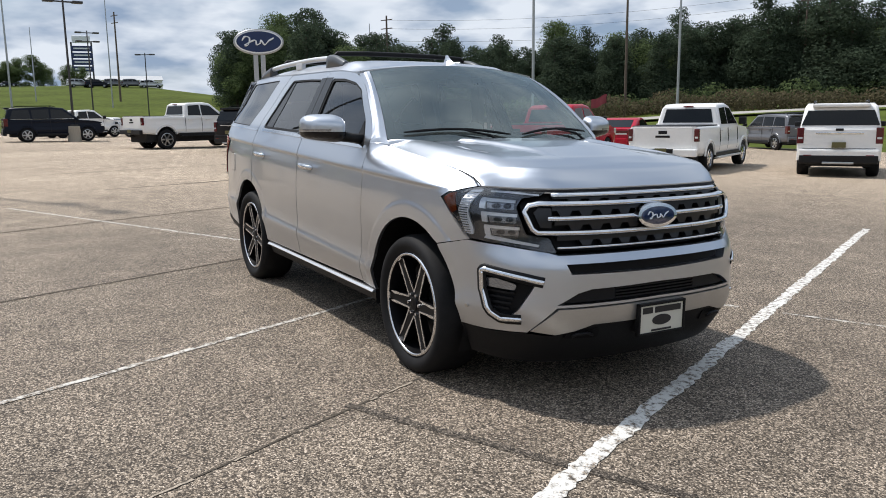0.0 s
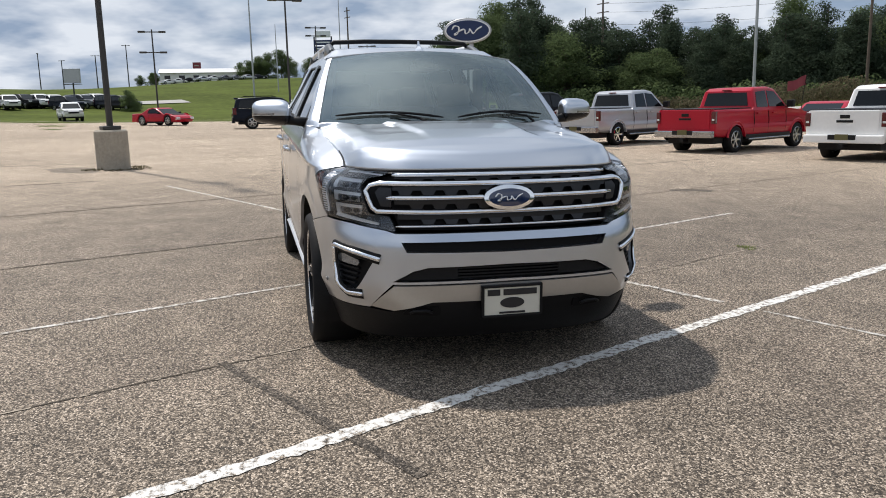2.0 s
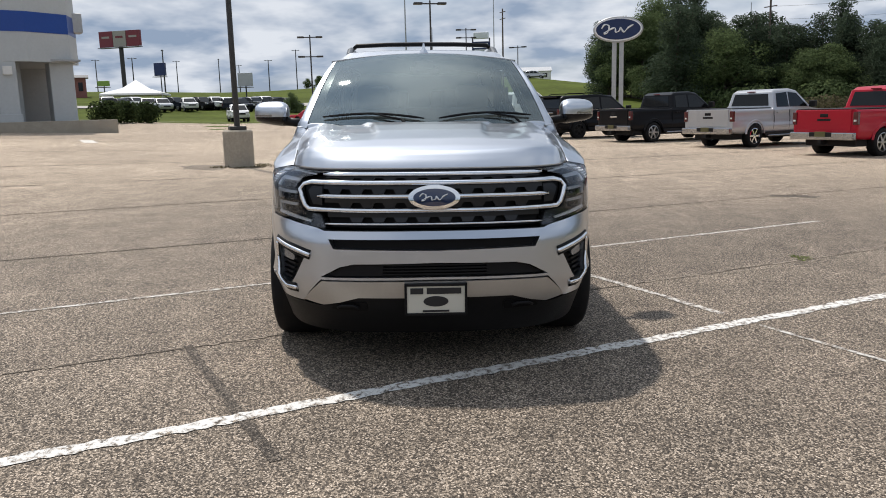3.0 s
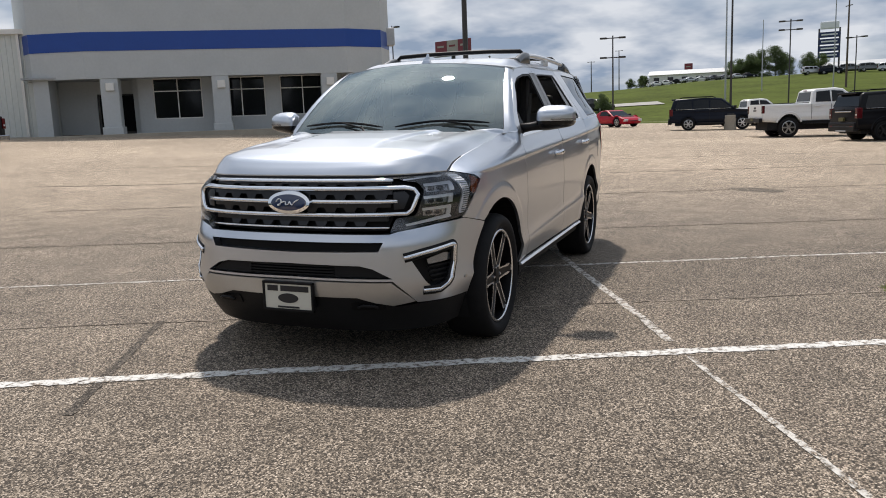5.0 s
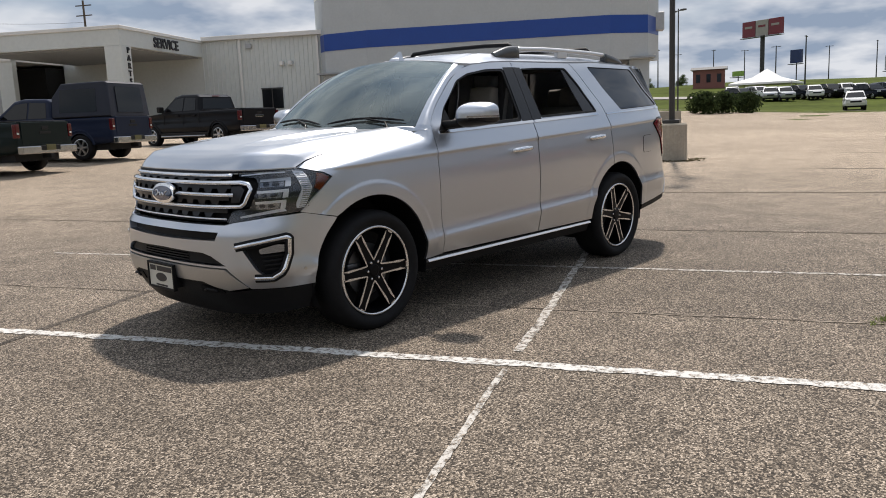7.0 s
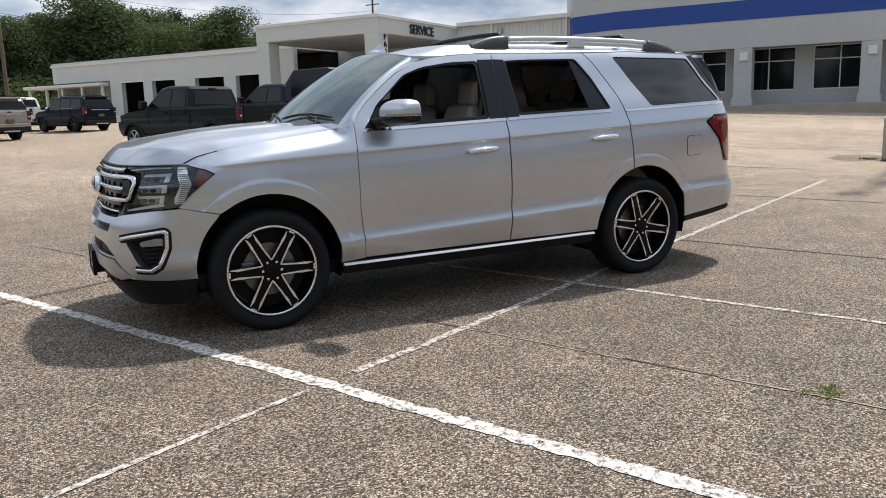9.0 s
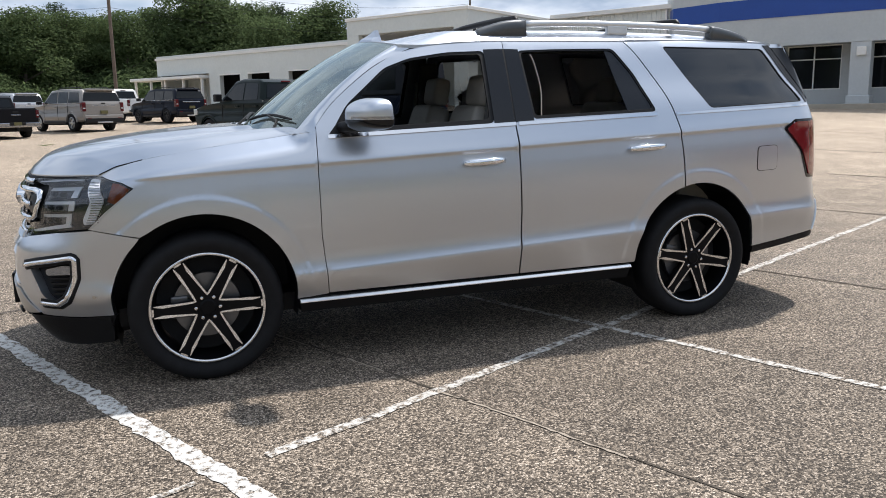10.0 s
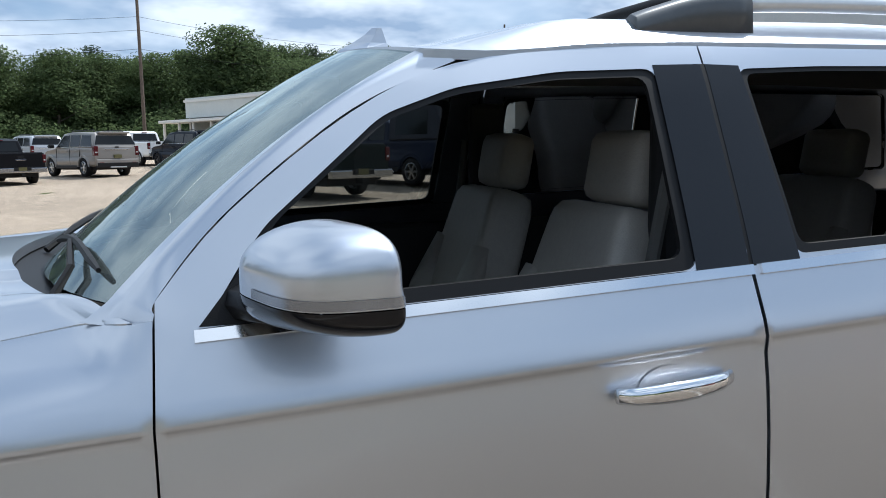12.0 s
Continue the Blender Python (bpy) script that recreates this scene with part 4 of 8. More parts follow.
for s in (3.7, 9.75, 16.0):
    c = part("column", fbox(s, s + 0.95, -0.95, -0.02, 0.6, 4.45, 0.02), STUCCO, showroom)
    part("column_base", fbox(s - 0.08, s + 1.03, -1.0, 0.06, 0.6, 1.75, 0.02), STUCCO, c)
    part("wall_lamp", fbox(s + 0.3, s + 0.75, -0.02, 0.14, 3.75, 4.2, 0.03), WHITEM, c)
part("corner_pier", fbox(18.7, 19.9, -2.4, -1.1, 0.6, 4.45, 0.02), STUCCO, showroom)
part("end_wall", fbox(0.0, 0.8, -2.3, -0.9, 0.6, 4.5), STUCCO, showroom)
# the recessed entrance
part("lobby_wall", fbox(0.6, 2.75, -3.9, -3.6, 0.6, 4.5), STUCCO, showroom)
part("lobby_wall", fbox(5.05, 5.65, -3.9, -2.3, 0.6, 4.5), STUCCO, showroom)
part("lobby_header", fbox(2.75, 5.05, -3.9, -3.6, 3.75, 4.5), STUCCO, showroom)
for q0, q1 in ((2.8, 3.85), (3.95, 5.0)):
    d = part("entrance_door", fbox(q0, q1, -3.84, -3.78, 1.3, 3.72), SHOPGLASS, showroom, "dark glass entrance door")
    for f0, f1, z0, z1 in ((q0, q0 + 0.07, 1.3, 3.72), (q1 - 0.07, q1, 1.3, 3.72), (q0 + 0.07, q1 - 0.07, 3.64, 3.72), (q0 + 0.07, q1 - 0.07, 1.3, 1.5)):
        part("door_frame", fbox(f0, f1, -3.78, -3.72, z0, z1), BRONZE, d)
part("downlight_box", fbox(20.3, 20.9, -3.4, -2.6, 6.2, 7.3, 0.05), STEEL, showroom)
kerb_ob = tagged(finish("kerb_showroom", fbox(-1.5, 21.5, -2.4, 0.9, 0.5, 1.34, 0.02), CONC), "raised concrete walk in front of the showroom", "kerb", kind="structure")

# ---- service building ----
SD = -FU
svc = thing("service_building", "cream metal-sided service building with a drive-through canopy", "building")


SM = Matrix(((SD.x, FN.x, 0, FA.x), (SD.y, FN.y, 0, FA.y), (0, 0, 1, 0), (0, 0, 0, 1)))


def sbox(d0, d1, o0, o1, z0, z1, bevel=0.0):
    bm = bmesh.new()
    add_box(bm, (d0, o0, z0), (d1, o1, z1), SM)
    if bevel:
        bmesh.ops.bevel(bm, geom=bm.edges[:], offset=bevel, segments=1, affect="EDGES")
    bmesh.ops.recalc_face_normals(bm, faces=bm.faces)
    return bm


def ribbed_wall(d0, d1, o, z0, z1, pitch=0.3):
    """Metal siding with upright ribs."""
    bm = bmesh.new()
    n = int((d1 - d0) / pitch)
    prof = []
    for i in range(n):
        a = d0 + (d1 - d0) * i / n
        for f, h in ((0.0, 0.0), (0.72, 0.0), (0.78, 0.035), (0.94, 0.035)):
            prof.append((a + (d1 - d0) / n * f, o + h))
    prof.append((d1, o))
    lo = [bm.verts.new(SM @ Vector((a, h, z0))) for a, h in prof]
    hi = [bm.verts.new(SM @ Vector((a, h, z1))) for a, h in prof]
    for i in range(len(prof) - 1):
        bm.faces.new((lo[i], lo[i + 1], hi[i + 1], hi[i]))
    bmesh.ops.recalc_face_normals(bm, faces=bm.faces)
    return bm


part("wall", ribbed_wall(-0.6, 8.8, -1.9, 0.5, 7.15), SIDING, svc)
part("wall_core", sbox(-0.6, 9.2, -12, -1.95, 0.5, 7.1), SIDING, svc)
part("eave_trim", sbox(-0.6, 8.66, -2.0, -1.6, 7.12, 7.4, 0.02), WHITEM, svc)
for dd in (0.7, 6.0):
    part("downpipe", sbox(dd, dd + 0.14, -1.88, -1.72, 0.9, 7.12), WHITEM, svc)
for dd in (2.5, 3.1):
    part("flood_light", sbox(dd, dd + 0.26, -1.86, -1.6, 5.3, 5.58, 0.03), WHITEM, svc)
part("wall_vent", sbox(5.25, 5.65, -1.86, -1.7, 6.5, 6.8, 0.02), STEEL, svc)
for a, b in ((3.35, 4.75),):
    w = part("service_window", sbox(a, b, -1.9, -1.82, 2.6, 3.85), SHOPGLASS, svc)
    part("window_frame", sbox(a - 0.06, b + 0.06, -1.86, -1.80, 3.85, 3.93), BRONZE, w)
    part("window_frame", sbox((a + b) / 2 - 0.03, (a + b) / 2 + 0.03, -1.84, -1.79, 2.6, 3.85), BRONZE, w)
# drive-through canopy
CD0, CD1, CO0, CO1 = 8.75, 18.2, -1.9, 7.7
part("canopy_roof", sbox(CD0, CD1, CO0, CO1, 6.12, 7.0), SIDING, svc)
part("canopy_trim", sbox(CD0 - 0.08, CD1 + 0.08, CO0, CO1 + 0.08, 7.0, 7.2, 0.02), WHITEM, svc)
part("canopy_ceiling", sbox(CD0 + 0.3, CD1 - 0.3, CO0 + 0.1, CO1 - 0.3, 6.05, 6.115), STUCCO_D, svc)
for dd in (CD0, CD1 - 1.0):
    part("canopy_column", sbox(dd, dd + 1.0, CO1 - 1.0, CO1, 0.6, 6.12, 0.02), SIDING, svc)
part("canopy_back", sbox(CD0, 19.0, -12, -1.9, 0.5, 6.95), SIDING, svc)
lettering("service_sign", "SERVICE", 0.80, 0.04, LETTER, svc, Matrix.Translation(SM @ Vector((CD0 - 0.03, 2.8, 6.30))) @ Matrix(((-FN.x, 0, -SD.x, 0), (-FN.y, 0, -SD.y, 0), (0, 1, 0, 0), (0, 0, 0, 1))))
for i, ch in enumerate("PARTS"):
    lettering("parts_sign", ch, 0.44, 0.04, LETTER, svc, Matrix.Translation(SM @ Vector((CD0 - 0.03, 7.05, 5.75 - i * 0.42))) @ Matrix(((-FN.x, 0, -SD.x, 0), (-FN.y, 0, -SD.y, 0), (0, 1, 0, 0), (0, 0, 0, 1))))
# workshop wing with open bays
WO = 3.2
BAYS = [(21.6, 24.6), (25.8, 28.8), (31.0, 33.6), (34.6, 37.2)]
solid = [19.0] + [v for b in BAYS for v in b] + [46.0]
for a, b in zip(solid[0::2], solid[1::2]):
    if a >= 37:
        part("wing_wall", sbox(a, 38.6, WO - 0.4, WO, 0.5, 6.45), SIDING, svc)
        part("wing_wall", ribbed_wall(38.6, 46.0, WO - 3.0, 0.5, 6.45), SIDING, svc)
    else:
        part("wing_wall", sbox(a, b, WO - 0.4, WO, 0.5, 6.45), SIDING, svc)
for a, b in BAYS:
    part("bay_header", sbox(a, b, WO - 0.4, WO, 4.6, 6.45), SIDING, svc)
    part("bay_trim", sbox(a, b, WO - 0.1, WO + 0.02, 4.5, 4.6), WHITEM, svc)
part("wing_header", sbox(38.6, 46.0, WO - 0.3, WO, 4.75, 6.45), SIDING, svc)
# solid dark block and added screen stand in for shade within the bays
part("bay_shade_block", sbox(19.2, 45.8, WO - 12, WO - 3.4, 0.5, 5.9), DARKIN, svc)
part("bay_shade_screen", sbox(38.3, 38.58, WO - 3.4, WO - 0.41, 0.5, 6.0), DARKIN, svc)
part("wing_roof", sbox(19.0, 46.1, WO - 14, WO + 0.1, 6.1, 6.3), WHITEM, svc)
part("wing_end", sbox(45.8, 46.0, WO - 13, WO - 0.3, 0.5, 6.45), SIDING, svc)
for dd in (39.0, 41.6, 44.2, 46.4, 48.8):
    part("porch_post", sbox(dd, dd + 0.18, WO + 0.3, WO + 0.48, 0.5, 4.35), WHITEM, svc)
part("porch_roof", sbox(38.8, 49.2, WO - 1.0, WO + 0.8, 4.35, 4.6, 0.03), WHITEM, svc)


# ---- poles and signs ----
def light_pole(x, y, height, label, heads=2, base=True, turn=0.0, low_heads=None, thick=0.075):
    v = thing("lot_light", label, "lamp post", "lot lights", (x, y, lot_or_land(x, y)), turn)
    if base:
        part("concrete_base", lathe([(0.001, 0.9), (0.33, 0.9), (0.365, 0.86), (0.365, -0.1), (0.001, -0.1)], "z", 24), CONC, v, "round cast concrete base", smooth=False)
        part("base_plate", box((-0.2, -0.2, 0.9), (0.2, 0.2, 0.99), 0.02), BRONZE, v)
    part("pole", tube([(0, 0, 0.0), (0, 0, height)], [thick, thick * 0.7], 8), BRONZE, v)
    for z in [height - 0.2] + ([low_heads] if low_heads else []):
        part("cross_arm", box((-0.62, -0.04, z - 0.04), (0.62, 0.04, z + 0.04)), BRONZE, v)
        for s in (-1, 1):
            part("lamp_head", box((s * 0.78 - 0.28, -0.18, z - 0.06), (s * 0.78 + 0.28, 0.18, z + 0.08), 0.03), BRONZE, v)
    return v


light_pole(-13.25, -4.35, 9.6, "tall dark lot light on a round concrete base", turn=20)
light_pole(-45.6, 1.5, 8.1, "dark lot light on a concrete base beside a navy vehicle", turn=100)
light_pole(-62.5, -8.2, 7.5, "dark twin-head lot light at the edge of the grass", turn=95, low_heads=5.7, base=False)
light_pole(-78.0, 6.2, 9.4, "dark lot light on the grass", turn=95, low_heads=8.4, base=False)
light_pole(-66.0, -30.0, 9.5, "dark lot light beyond the showroom", turn=60, base=False)
light_pole(-88.0, 13.0, 8.0, "dark lot light by the pylon sign", turn=60, base=False)
random.seed(11)
for k in range(16):
    a = radians(188 + k * 1.9 + random.uniform(-0.5, 0.5))
    r = random.uniform(170, 260)
    px, py = r * math.cos(a), r * math.sin(a)
    light_pole(px, py, random.uniform(8, 11), "distant slim light pole", base=False, turn=random.uniform(0, 180), thick=0.16)


def slim_pole(x, y, h, r, material, label, name="flag_pole", cat="pole"):
    v = thing(name, label, cat, "slim poles", (x, y, lot_or_land(x, y)))
    part("shaft", tube([(0, 0, -0.3), (0, 0, h * 0.5), (0, 0, h)], [r, r * 0.85, r * 0.55], 8), material, v)
    return v


def at_bearing(yaw, d):
    """A plan point d metres from (5.5, -3) at a bearing in degrees to the left of +y."""
    return (5.5 - math.sin(radians(yaw)) * d, -3.0 + math.cos(radians(yaw)) * d)


for yaw, d, h, r, m_ in ((53.7, 84, 22, 0.16, STEEL), (47.3, 100, 20, 0.17, WOODP), (43.8, 96, 17, 0.16, STEEL), (65.2, 120, 14, 0.10, STEEL), (88.4, 105, 17, 0.12, STEEL), (82.5, 135, 19, 0.10, STEEL), (87.0, 150, 12, 0.10, STEEL)):
    px, py = at_bearing(yaw, d)
    slim_pole(px, py, h, r, m_, "slim upright pole beyond the lot")


def utility_pole(x, y, h, turn):
    v = thing("utility_pole", "wooden utility pole with cross-arms and wires", "pole", "utility poles", (x, y, lot_or_land(x, y)), turn)
    part("shaft", tube([(0, 0, -0.5), (0, 0, h)], [0.19, 0.12], 8), WOODP, v)
    for z in (h - 0.6, h - 1.8):
        part("cross_arm", box((-1.1, -0.06, z - 0.06), (1.1, 0.06, z + 0.06)), WOODP, v)
    return v


UT = [at_bearing(64.0, 118), at_bearing(82.0, 150), at_bearing(36, 112), (4.2, -77.0), (-40, -96), (52, -62)]
for k, (px, py) in enumerate(UT):
    utility_pole(px, py, 19.0 if k == 3 else 15.0, 20 if k < 3 else -60)


WIREM = mat("wire_black", (0.02, 0.02, 0.022), 1.0, spec=0.0)


def wire(a, b, sag, label="dark overhead wire between utility poles"):
    n = 14
    pts = []
    for i in range(n + 1):
        t = i / n
        p = Vector(a).lerp(Vector(b), t)
        p.z -= sag * 4 * t * (1 - t)
        pts.append(p)
    ob = finish("overhead_wire", tube(pts, 0.014, 4), WIREM)
    return tagged(ob, label, "wire", "overhead wires")


def pole_top(k, drop):
    px, py = UT[k]
    return (px, py, lot_or_land(px, py) + (19.0 if k == 3 else 15.0) - drop)


for dz in (0.6, 1.8, 3.5):
    wire(pole_top(2, dz), pole_top(0, dz), 1.2)
    wire(pole_top(3, dz + 6), pole_top(4, dz + 2.0), 1.5)
    wire(pole_top(5, dz + 2), pole_top(3, dz + 6), 1.5)


def oval_sign(x, y, turn):
    """An oval dealer sign on two posts: blank blue oval with a white rim."""
    v = thing("oval_sign", "blue oval roadside sign with a white rim on grey posts", "sign", "", (x, y, lot_or_land(x, y)), turn)
    zc = 8.1
    for s in (-0.32, 0.32):
        part("post", box((s - 0.2, -0.18, -0.3), (s + 0.2, 0.18, zc - 0.8), 0.02), STEEL, v)
    for nm, a, b, d, m_ in (("sign_body", 2.2, 1.12, 0.34, STEEL), ("sign_rim", 2.1, 1.03, 0.37, SIGNWHITE), ("sign_face", 1.98, 0.92, 0.40, SIGNBLUE)):
        bm = bmesh.new()
        add_lathe(bm, [(0.001, -d), (0.97, -d), (1.0, -d * 0.85), (1.0, d * 0.85), (0.97, d), (0.001, d)], "y", 40)
        bm.transform(Matrix.Translation((0, 0, zc)) @ Matrix.Diagonal((a, 1, b, 1)))
        bmesh.ops.recalc_face_normals(bm, faces=bm.faces)
        part(nm, bm, m_, v, smooth=False)
    line = [(-1.45, 0.08), (-1.2, 0.42), (-0.8, 0.30), (-0.92, -0.26), (-1.25, -0.32), (-0.7, 0.0), (-0.28, 0.12), (-0.2, -0.26), (0.12, -0.12), (0.2, 0.16), (0.5, -0.26), (0.88, 0.1), (1.4, 0.38)]
    pts = []
    for k in range(len(line) - 1):
        p0, p1, p2, p3 = (Vector(line[max(0, min(len(line) - 1, k + q))]) for q in (-1, 0, 1, 2))
        for q in range(5):
            t = q / 5
            c = 0.5 * (2 * p1 + (p2 - p0) * t + (2 * p0 - 5 * p1 + 4 * p2 - p3) * t * t + (3 * p1 - p0 - 3 * p2 + p3) * t ** 3)
            pts.append((c.x, -0.43, zc + c.y))
    part("sign_stroke", tube(pts, [0.035 + 0.05 * abs(math.sin(k * 0.42)) for k in range(len(pts))], 6), SIGNWHITE, v, "white flourish")
    return v


oval_sign(-65.8, 19.0, 75)


def pylon_sign(x, y, turn):
    v = thing("pylon_sign", "tall pylon sign with stacked dark panels", "sign", "", (x, y, land_z(x, y)), turn)
    for s in (-2.4, 2.4):
        part("post", box((s - 0.2, -0.2, -0.5), (s + 0.2, 0.2, 10.5)), BRONZE, v)
    for k in range(4):
        p = part("sign_panel", box((-2.6, -0.3, 4.2 + k * 1.45), (2.6, 0.3, 5.35 + k * 1.45), 0.03), SIGNBLUE, v)
        part("panel_bar", box((-1.9, -0.34, 4.65 + k * 1.45), (1.9, -0.30, 4.95 + k * 1.45)), SIGNWHITE, p)
    part("top_panel", box((-2.2, -0.35, 10.3), (2.2, 0.35, 11.9), 0.3), SIGNWHITE, v)
    return v


px, py = at_bearing(84.1, 300)
pylon_sign(px, py, 80).scale = (1.30, 1.30, 1.55)


GREENS = mat("green_sign_panel", (0.22, 0.36, 0.06), 0.5, spread=0.1)


def billboard(x, y, turn, z, w, h, panels, label, posts=1):
    v = thing("billboard", label, "sign", "", (x, y, land_z(x, y)), turn)
    part("post", tube([(0, 0, -0.5), (0, 0, z)], 0.045 * w, 10), BRONZE, v)
    a = -w / 2
    for frac, m_ in panels:
        p = part("sign_panel", box((a, -0.25, z), (a + w * frac - 0.1, 0.25, z + h), 0.03), m_, v)
        if m_ in (REDS, CREAMS):
            part("panel_bar", box((a + w * frac * 0.2, -0.30, z + h * 0.55), (a + w * frac * 0.75, -0.25, z + h * 0.68)), CREAMS if m_ is REDS else REDS, p)
        a += w * frac
    part("walkway", box((-w / 2, -0.9, z - 0.25), (w / 2, 0.3, z - 0.15)), BRONZE, v)
    return v


billboard(-154.0, -55.5, 70, 9.8, 9.6, 3.0, ((0.34, REDS), (0.32, CREAMS), (0.34, REDS)), "roadside billboard with red and cream panels on a post")
bx, by = -293.0, -17.0
billboard(bx, by, 80, 15.2 - land_z(-293.0, -17.0), 2.9, 3.0, ((1.0, REDS),), "red square sign board")
billboard(-136.9, -43.2, 74, 8.5 - land_z(-136.9, -43.2), 2.2, 2.2, ((1.0, SIGNBLUE),), "dark square sign on a slim post")
bx, by = at_bearing(100.2, 150)
billboard(bx, by, 78, 6.5 - land_z(bx, by), 2.8, 2.4, ((1.0, STEEL),), "plain grey square sign board")
bx, by = at_bearing(109.4, 150)
billboard(bx, by, 74, 6.9 - land_z(bx, by), 2.2, 0.9, ((1.0, GREENS),), "small yellow-green sign board")


def marquee(x, y, turn):
    v = thing("marquee_tent", "white peaked event tent on the far lot", "tent", "", (x, y, land_z(x, y)), turn)
    bm = bmesh.new()
    w, d = 6.2, 5.0
    ring = [bm.verts.new((sx * w, sy * d, 2.5)) for sx, sy in ((-1, -1), (1, -1), (1, 1), (-1, 1))]
    mid = [bm.verts.new((sx * w * 0.4, sy * d * 0.4, 3.7)) for sx, sy in ((-1, -1), (1, -1), (1, 1), (-1, 1))]
    hem = [bm.verts.new((sx * w, sy * d, 2.1)) for sx, sy in ((-1, -1), (1, -1), (1, 1), (-1, 1))]
    tip = bm.verts.new((0, 0, 5.6))
    for i in range(4):
        j = (i + 1) % 4
        bm.faces.new((hem[i], hem[j], ring[j], ring[i]))
        bm.faces.new((ring[i], ring[j], mid[j], mid[i]))
        bm.faces.new((mid[i], mid[j], tip))
    part("canopy", bm, TENT, v)
    for sx, sy in ((-1, -1), (1, -1), (1, 1), (-1, 1)):
        part("tent_pole", tube([(sx * w, sy * d, 0), (sx * w, sy * d, 2.3)], 0.06, 6), STEEL, v)
    return v


tent = marquee(-125.0, -43.7, 10)
tent.scale = (0.92, 0.92, 0.72)


# ---- far buildings ----
def far_block(yaw, d, w, h, depth, turn, wall_m, roof_m, label, windows=6, z=0.0):
    x, y = at_bearing(yaw, d)
    v = thing("far_building", label, "building", "far buildings", (x, y, land_z(x, y) + z), turn)
    part("wall", box((-w / 2, -depth / 2, -8), (w / 2, depth / 2, h)), wall_m, v)
    part("roof", prism([(-depth / 2 - 0.5, h), (depth / 2 + 0.5, h), (0, h + depth * 0.12)], w + 1, Matrix.Translation((w / 2 + 0.5, 0, 0)) @ Matrix.Rotation(math.pi / 2, 4, "Z")), roof_m, v)
    for k in range(windows):
        a = -w / 2 + w * (k + 0.3) / windows
        part("window", box((a, -depth / 2 - 0.05, h * 0.3), (a + w * 0.4 / windows, -depth / 2 + 0.1, h * 0.75)), SHOPGLASS, v)
    return v


far_block(82.4, 380, 40.0, 4.2, 18, 82.4, WHITEM, STEEL, "long low white building on the hill", 7, 4.0)
far_block(92.2, 250, 24, 3.0, 12, 90.6, WHITEM, STEEL, "low white shop building with parked cars", 6)
far_block(111.6, 170, 6, 3.6, 5, 111.6, BRICKF, BRONZE, "small dark brick building beyond the lot", 3)


# ---- plants ----
def leaf_cloud(rng, blobs, count, size, flat=0.6):
    """Many small bent leaf clumps over a set of ellipsoid masses, with gaps."""
    verts, faces = [], []
    total = sum(b[3] * b[4] for b in blobs)
    for cx, cy, cz, rx, rz in blobs:
        for _ in range(int(count * rx * rz / total)):
            u, t = rng.uniform(-1, 1), rng.uniform(0, math.tau)
            k = rng.uniform(0.35, 1.06) ** 0.6
            q = math.sqrt(1 - u * u)
            p = Vector((cx + rx * k * q * math.cos(t), cy + rx * k * q * math.sin(t), cz + rz * k * u))
            s = size * rng.uniform(0.55, 1.35)
            n = Vector((q * math.cos(t) + rng.uniform(-0.7, 0.7), q * math.sin(t) + rng.uniform(-0.7, 0.7), u * flat + rng.uniform(-0.3, 0.9))).normalized()
            a = n.orthogonal().normalized()
            a.rotate(Matrix.Rotation(rng.uniform(0, math.tau), 3, n))
            b = n.cross(a)
            i = len(verts)
            verts += [p - a * s * 0.5, p + b * s * 0.28 + n * s * 0.12, p + a * s * 0.55, p - b * s * 0.3 + n * s * 0.1]
            faces += [(i, i + 1, i + 2), (i, i + 2, i + 3)]
    return [tuple(v) for v in verts], faces


def tree(kind, seed, height):
    rng = random.Random(seed)
    v = thing("tree", {"pine": "tall dark green pine tree in the woods", "broad": "leafy broad green tree in the woods"}[kind], "tree", "woods")
    bend = [rng.uniform(-0.4, 0.4) for _ in range(2)]
    pts = [(0, 0, -0.8), (bend[0] * 0.3, bend[1] * 0.3, height * 0.3), (bend[0], bend[1], height * 0.7), (bend[0] * 1.2, bend[1], height * 0.96)]
    bm = bmesh.new()
    add_tube(bm, pts, [height * 0.015, height * 0.013, height * 0.008, 0.03], 7)
    blobs = []
    if kind == "pine":
        for k in range(26):
            z = height * (0.16 + 0.82 * k / 26)
            r = height * 0.19 * (1.15 - 0.80 * k / 26) * rng.uniform(0.55, 1.2)
            a = rng.uniform(0, math.tau)
            end = (bend[0] + math.cos(a) * r * 0.8, bend[1] + math.sin(a) * r * 0.8, z + 0.3)
            add_tube(bm, [(bend[0] * 0.8, bend[1] * 0.8, z - 0.5), end], [0.07, 0.02], 5)
            blobs.append((end[0] * 0.75, end[1] * 0.75, z + 0.2, r, r * 0.6))
        m_, size, count = PINE, 0.32, 13000
    else:
        for k in range(34):
            z = height * rng.uniform(0.10, 0.93)
            r = height * rng.uniform(0.10, 0.19) * (1.1 - 0.5 * abs(z / height - 0.5))
            a, far = rng.uniform(0, math.tau), height * rng.uniform(0.06, 0.40) * (1.15 - (z / height) ** 2)
            end = (bend[0] + math.cos(a) * far, bend[1] + math.sin(a) * far, z)
            add_tube(bm, [(bend[0] * 0.5, bend[1] * 0.5, z - height * 0.12), end], [0.10, 0.03], 5)
            blobs.append((*end, r, r * 0.8))
        m_, size, count = LEAF, 0.32, 16000
    part("trunk", bm, BARK, v)
    vs, fs = leaf_cloud(rng, blobs, count, size)
    me = bpy.data.meshes.new("crown")
    me.from_pydata(vs, [], fs)
    me.materials.append(m_)
    c = new("crown", me)
    c.parent = v
    return v


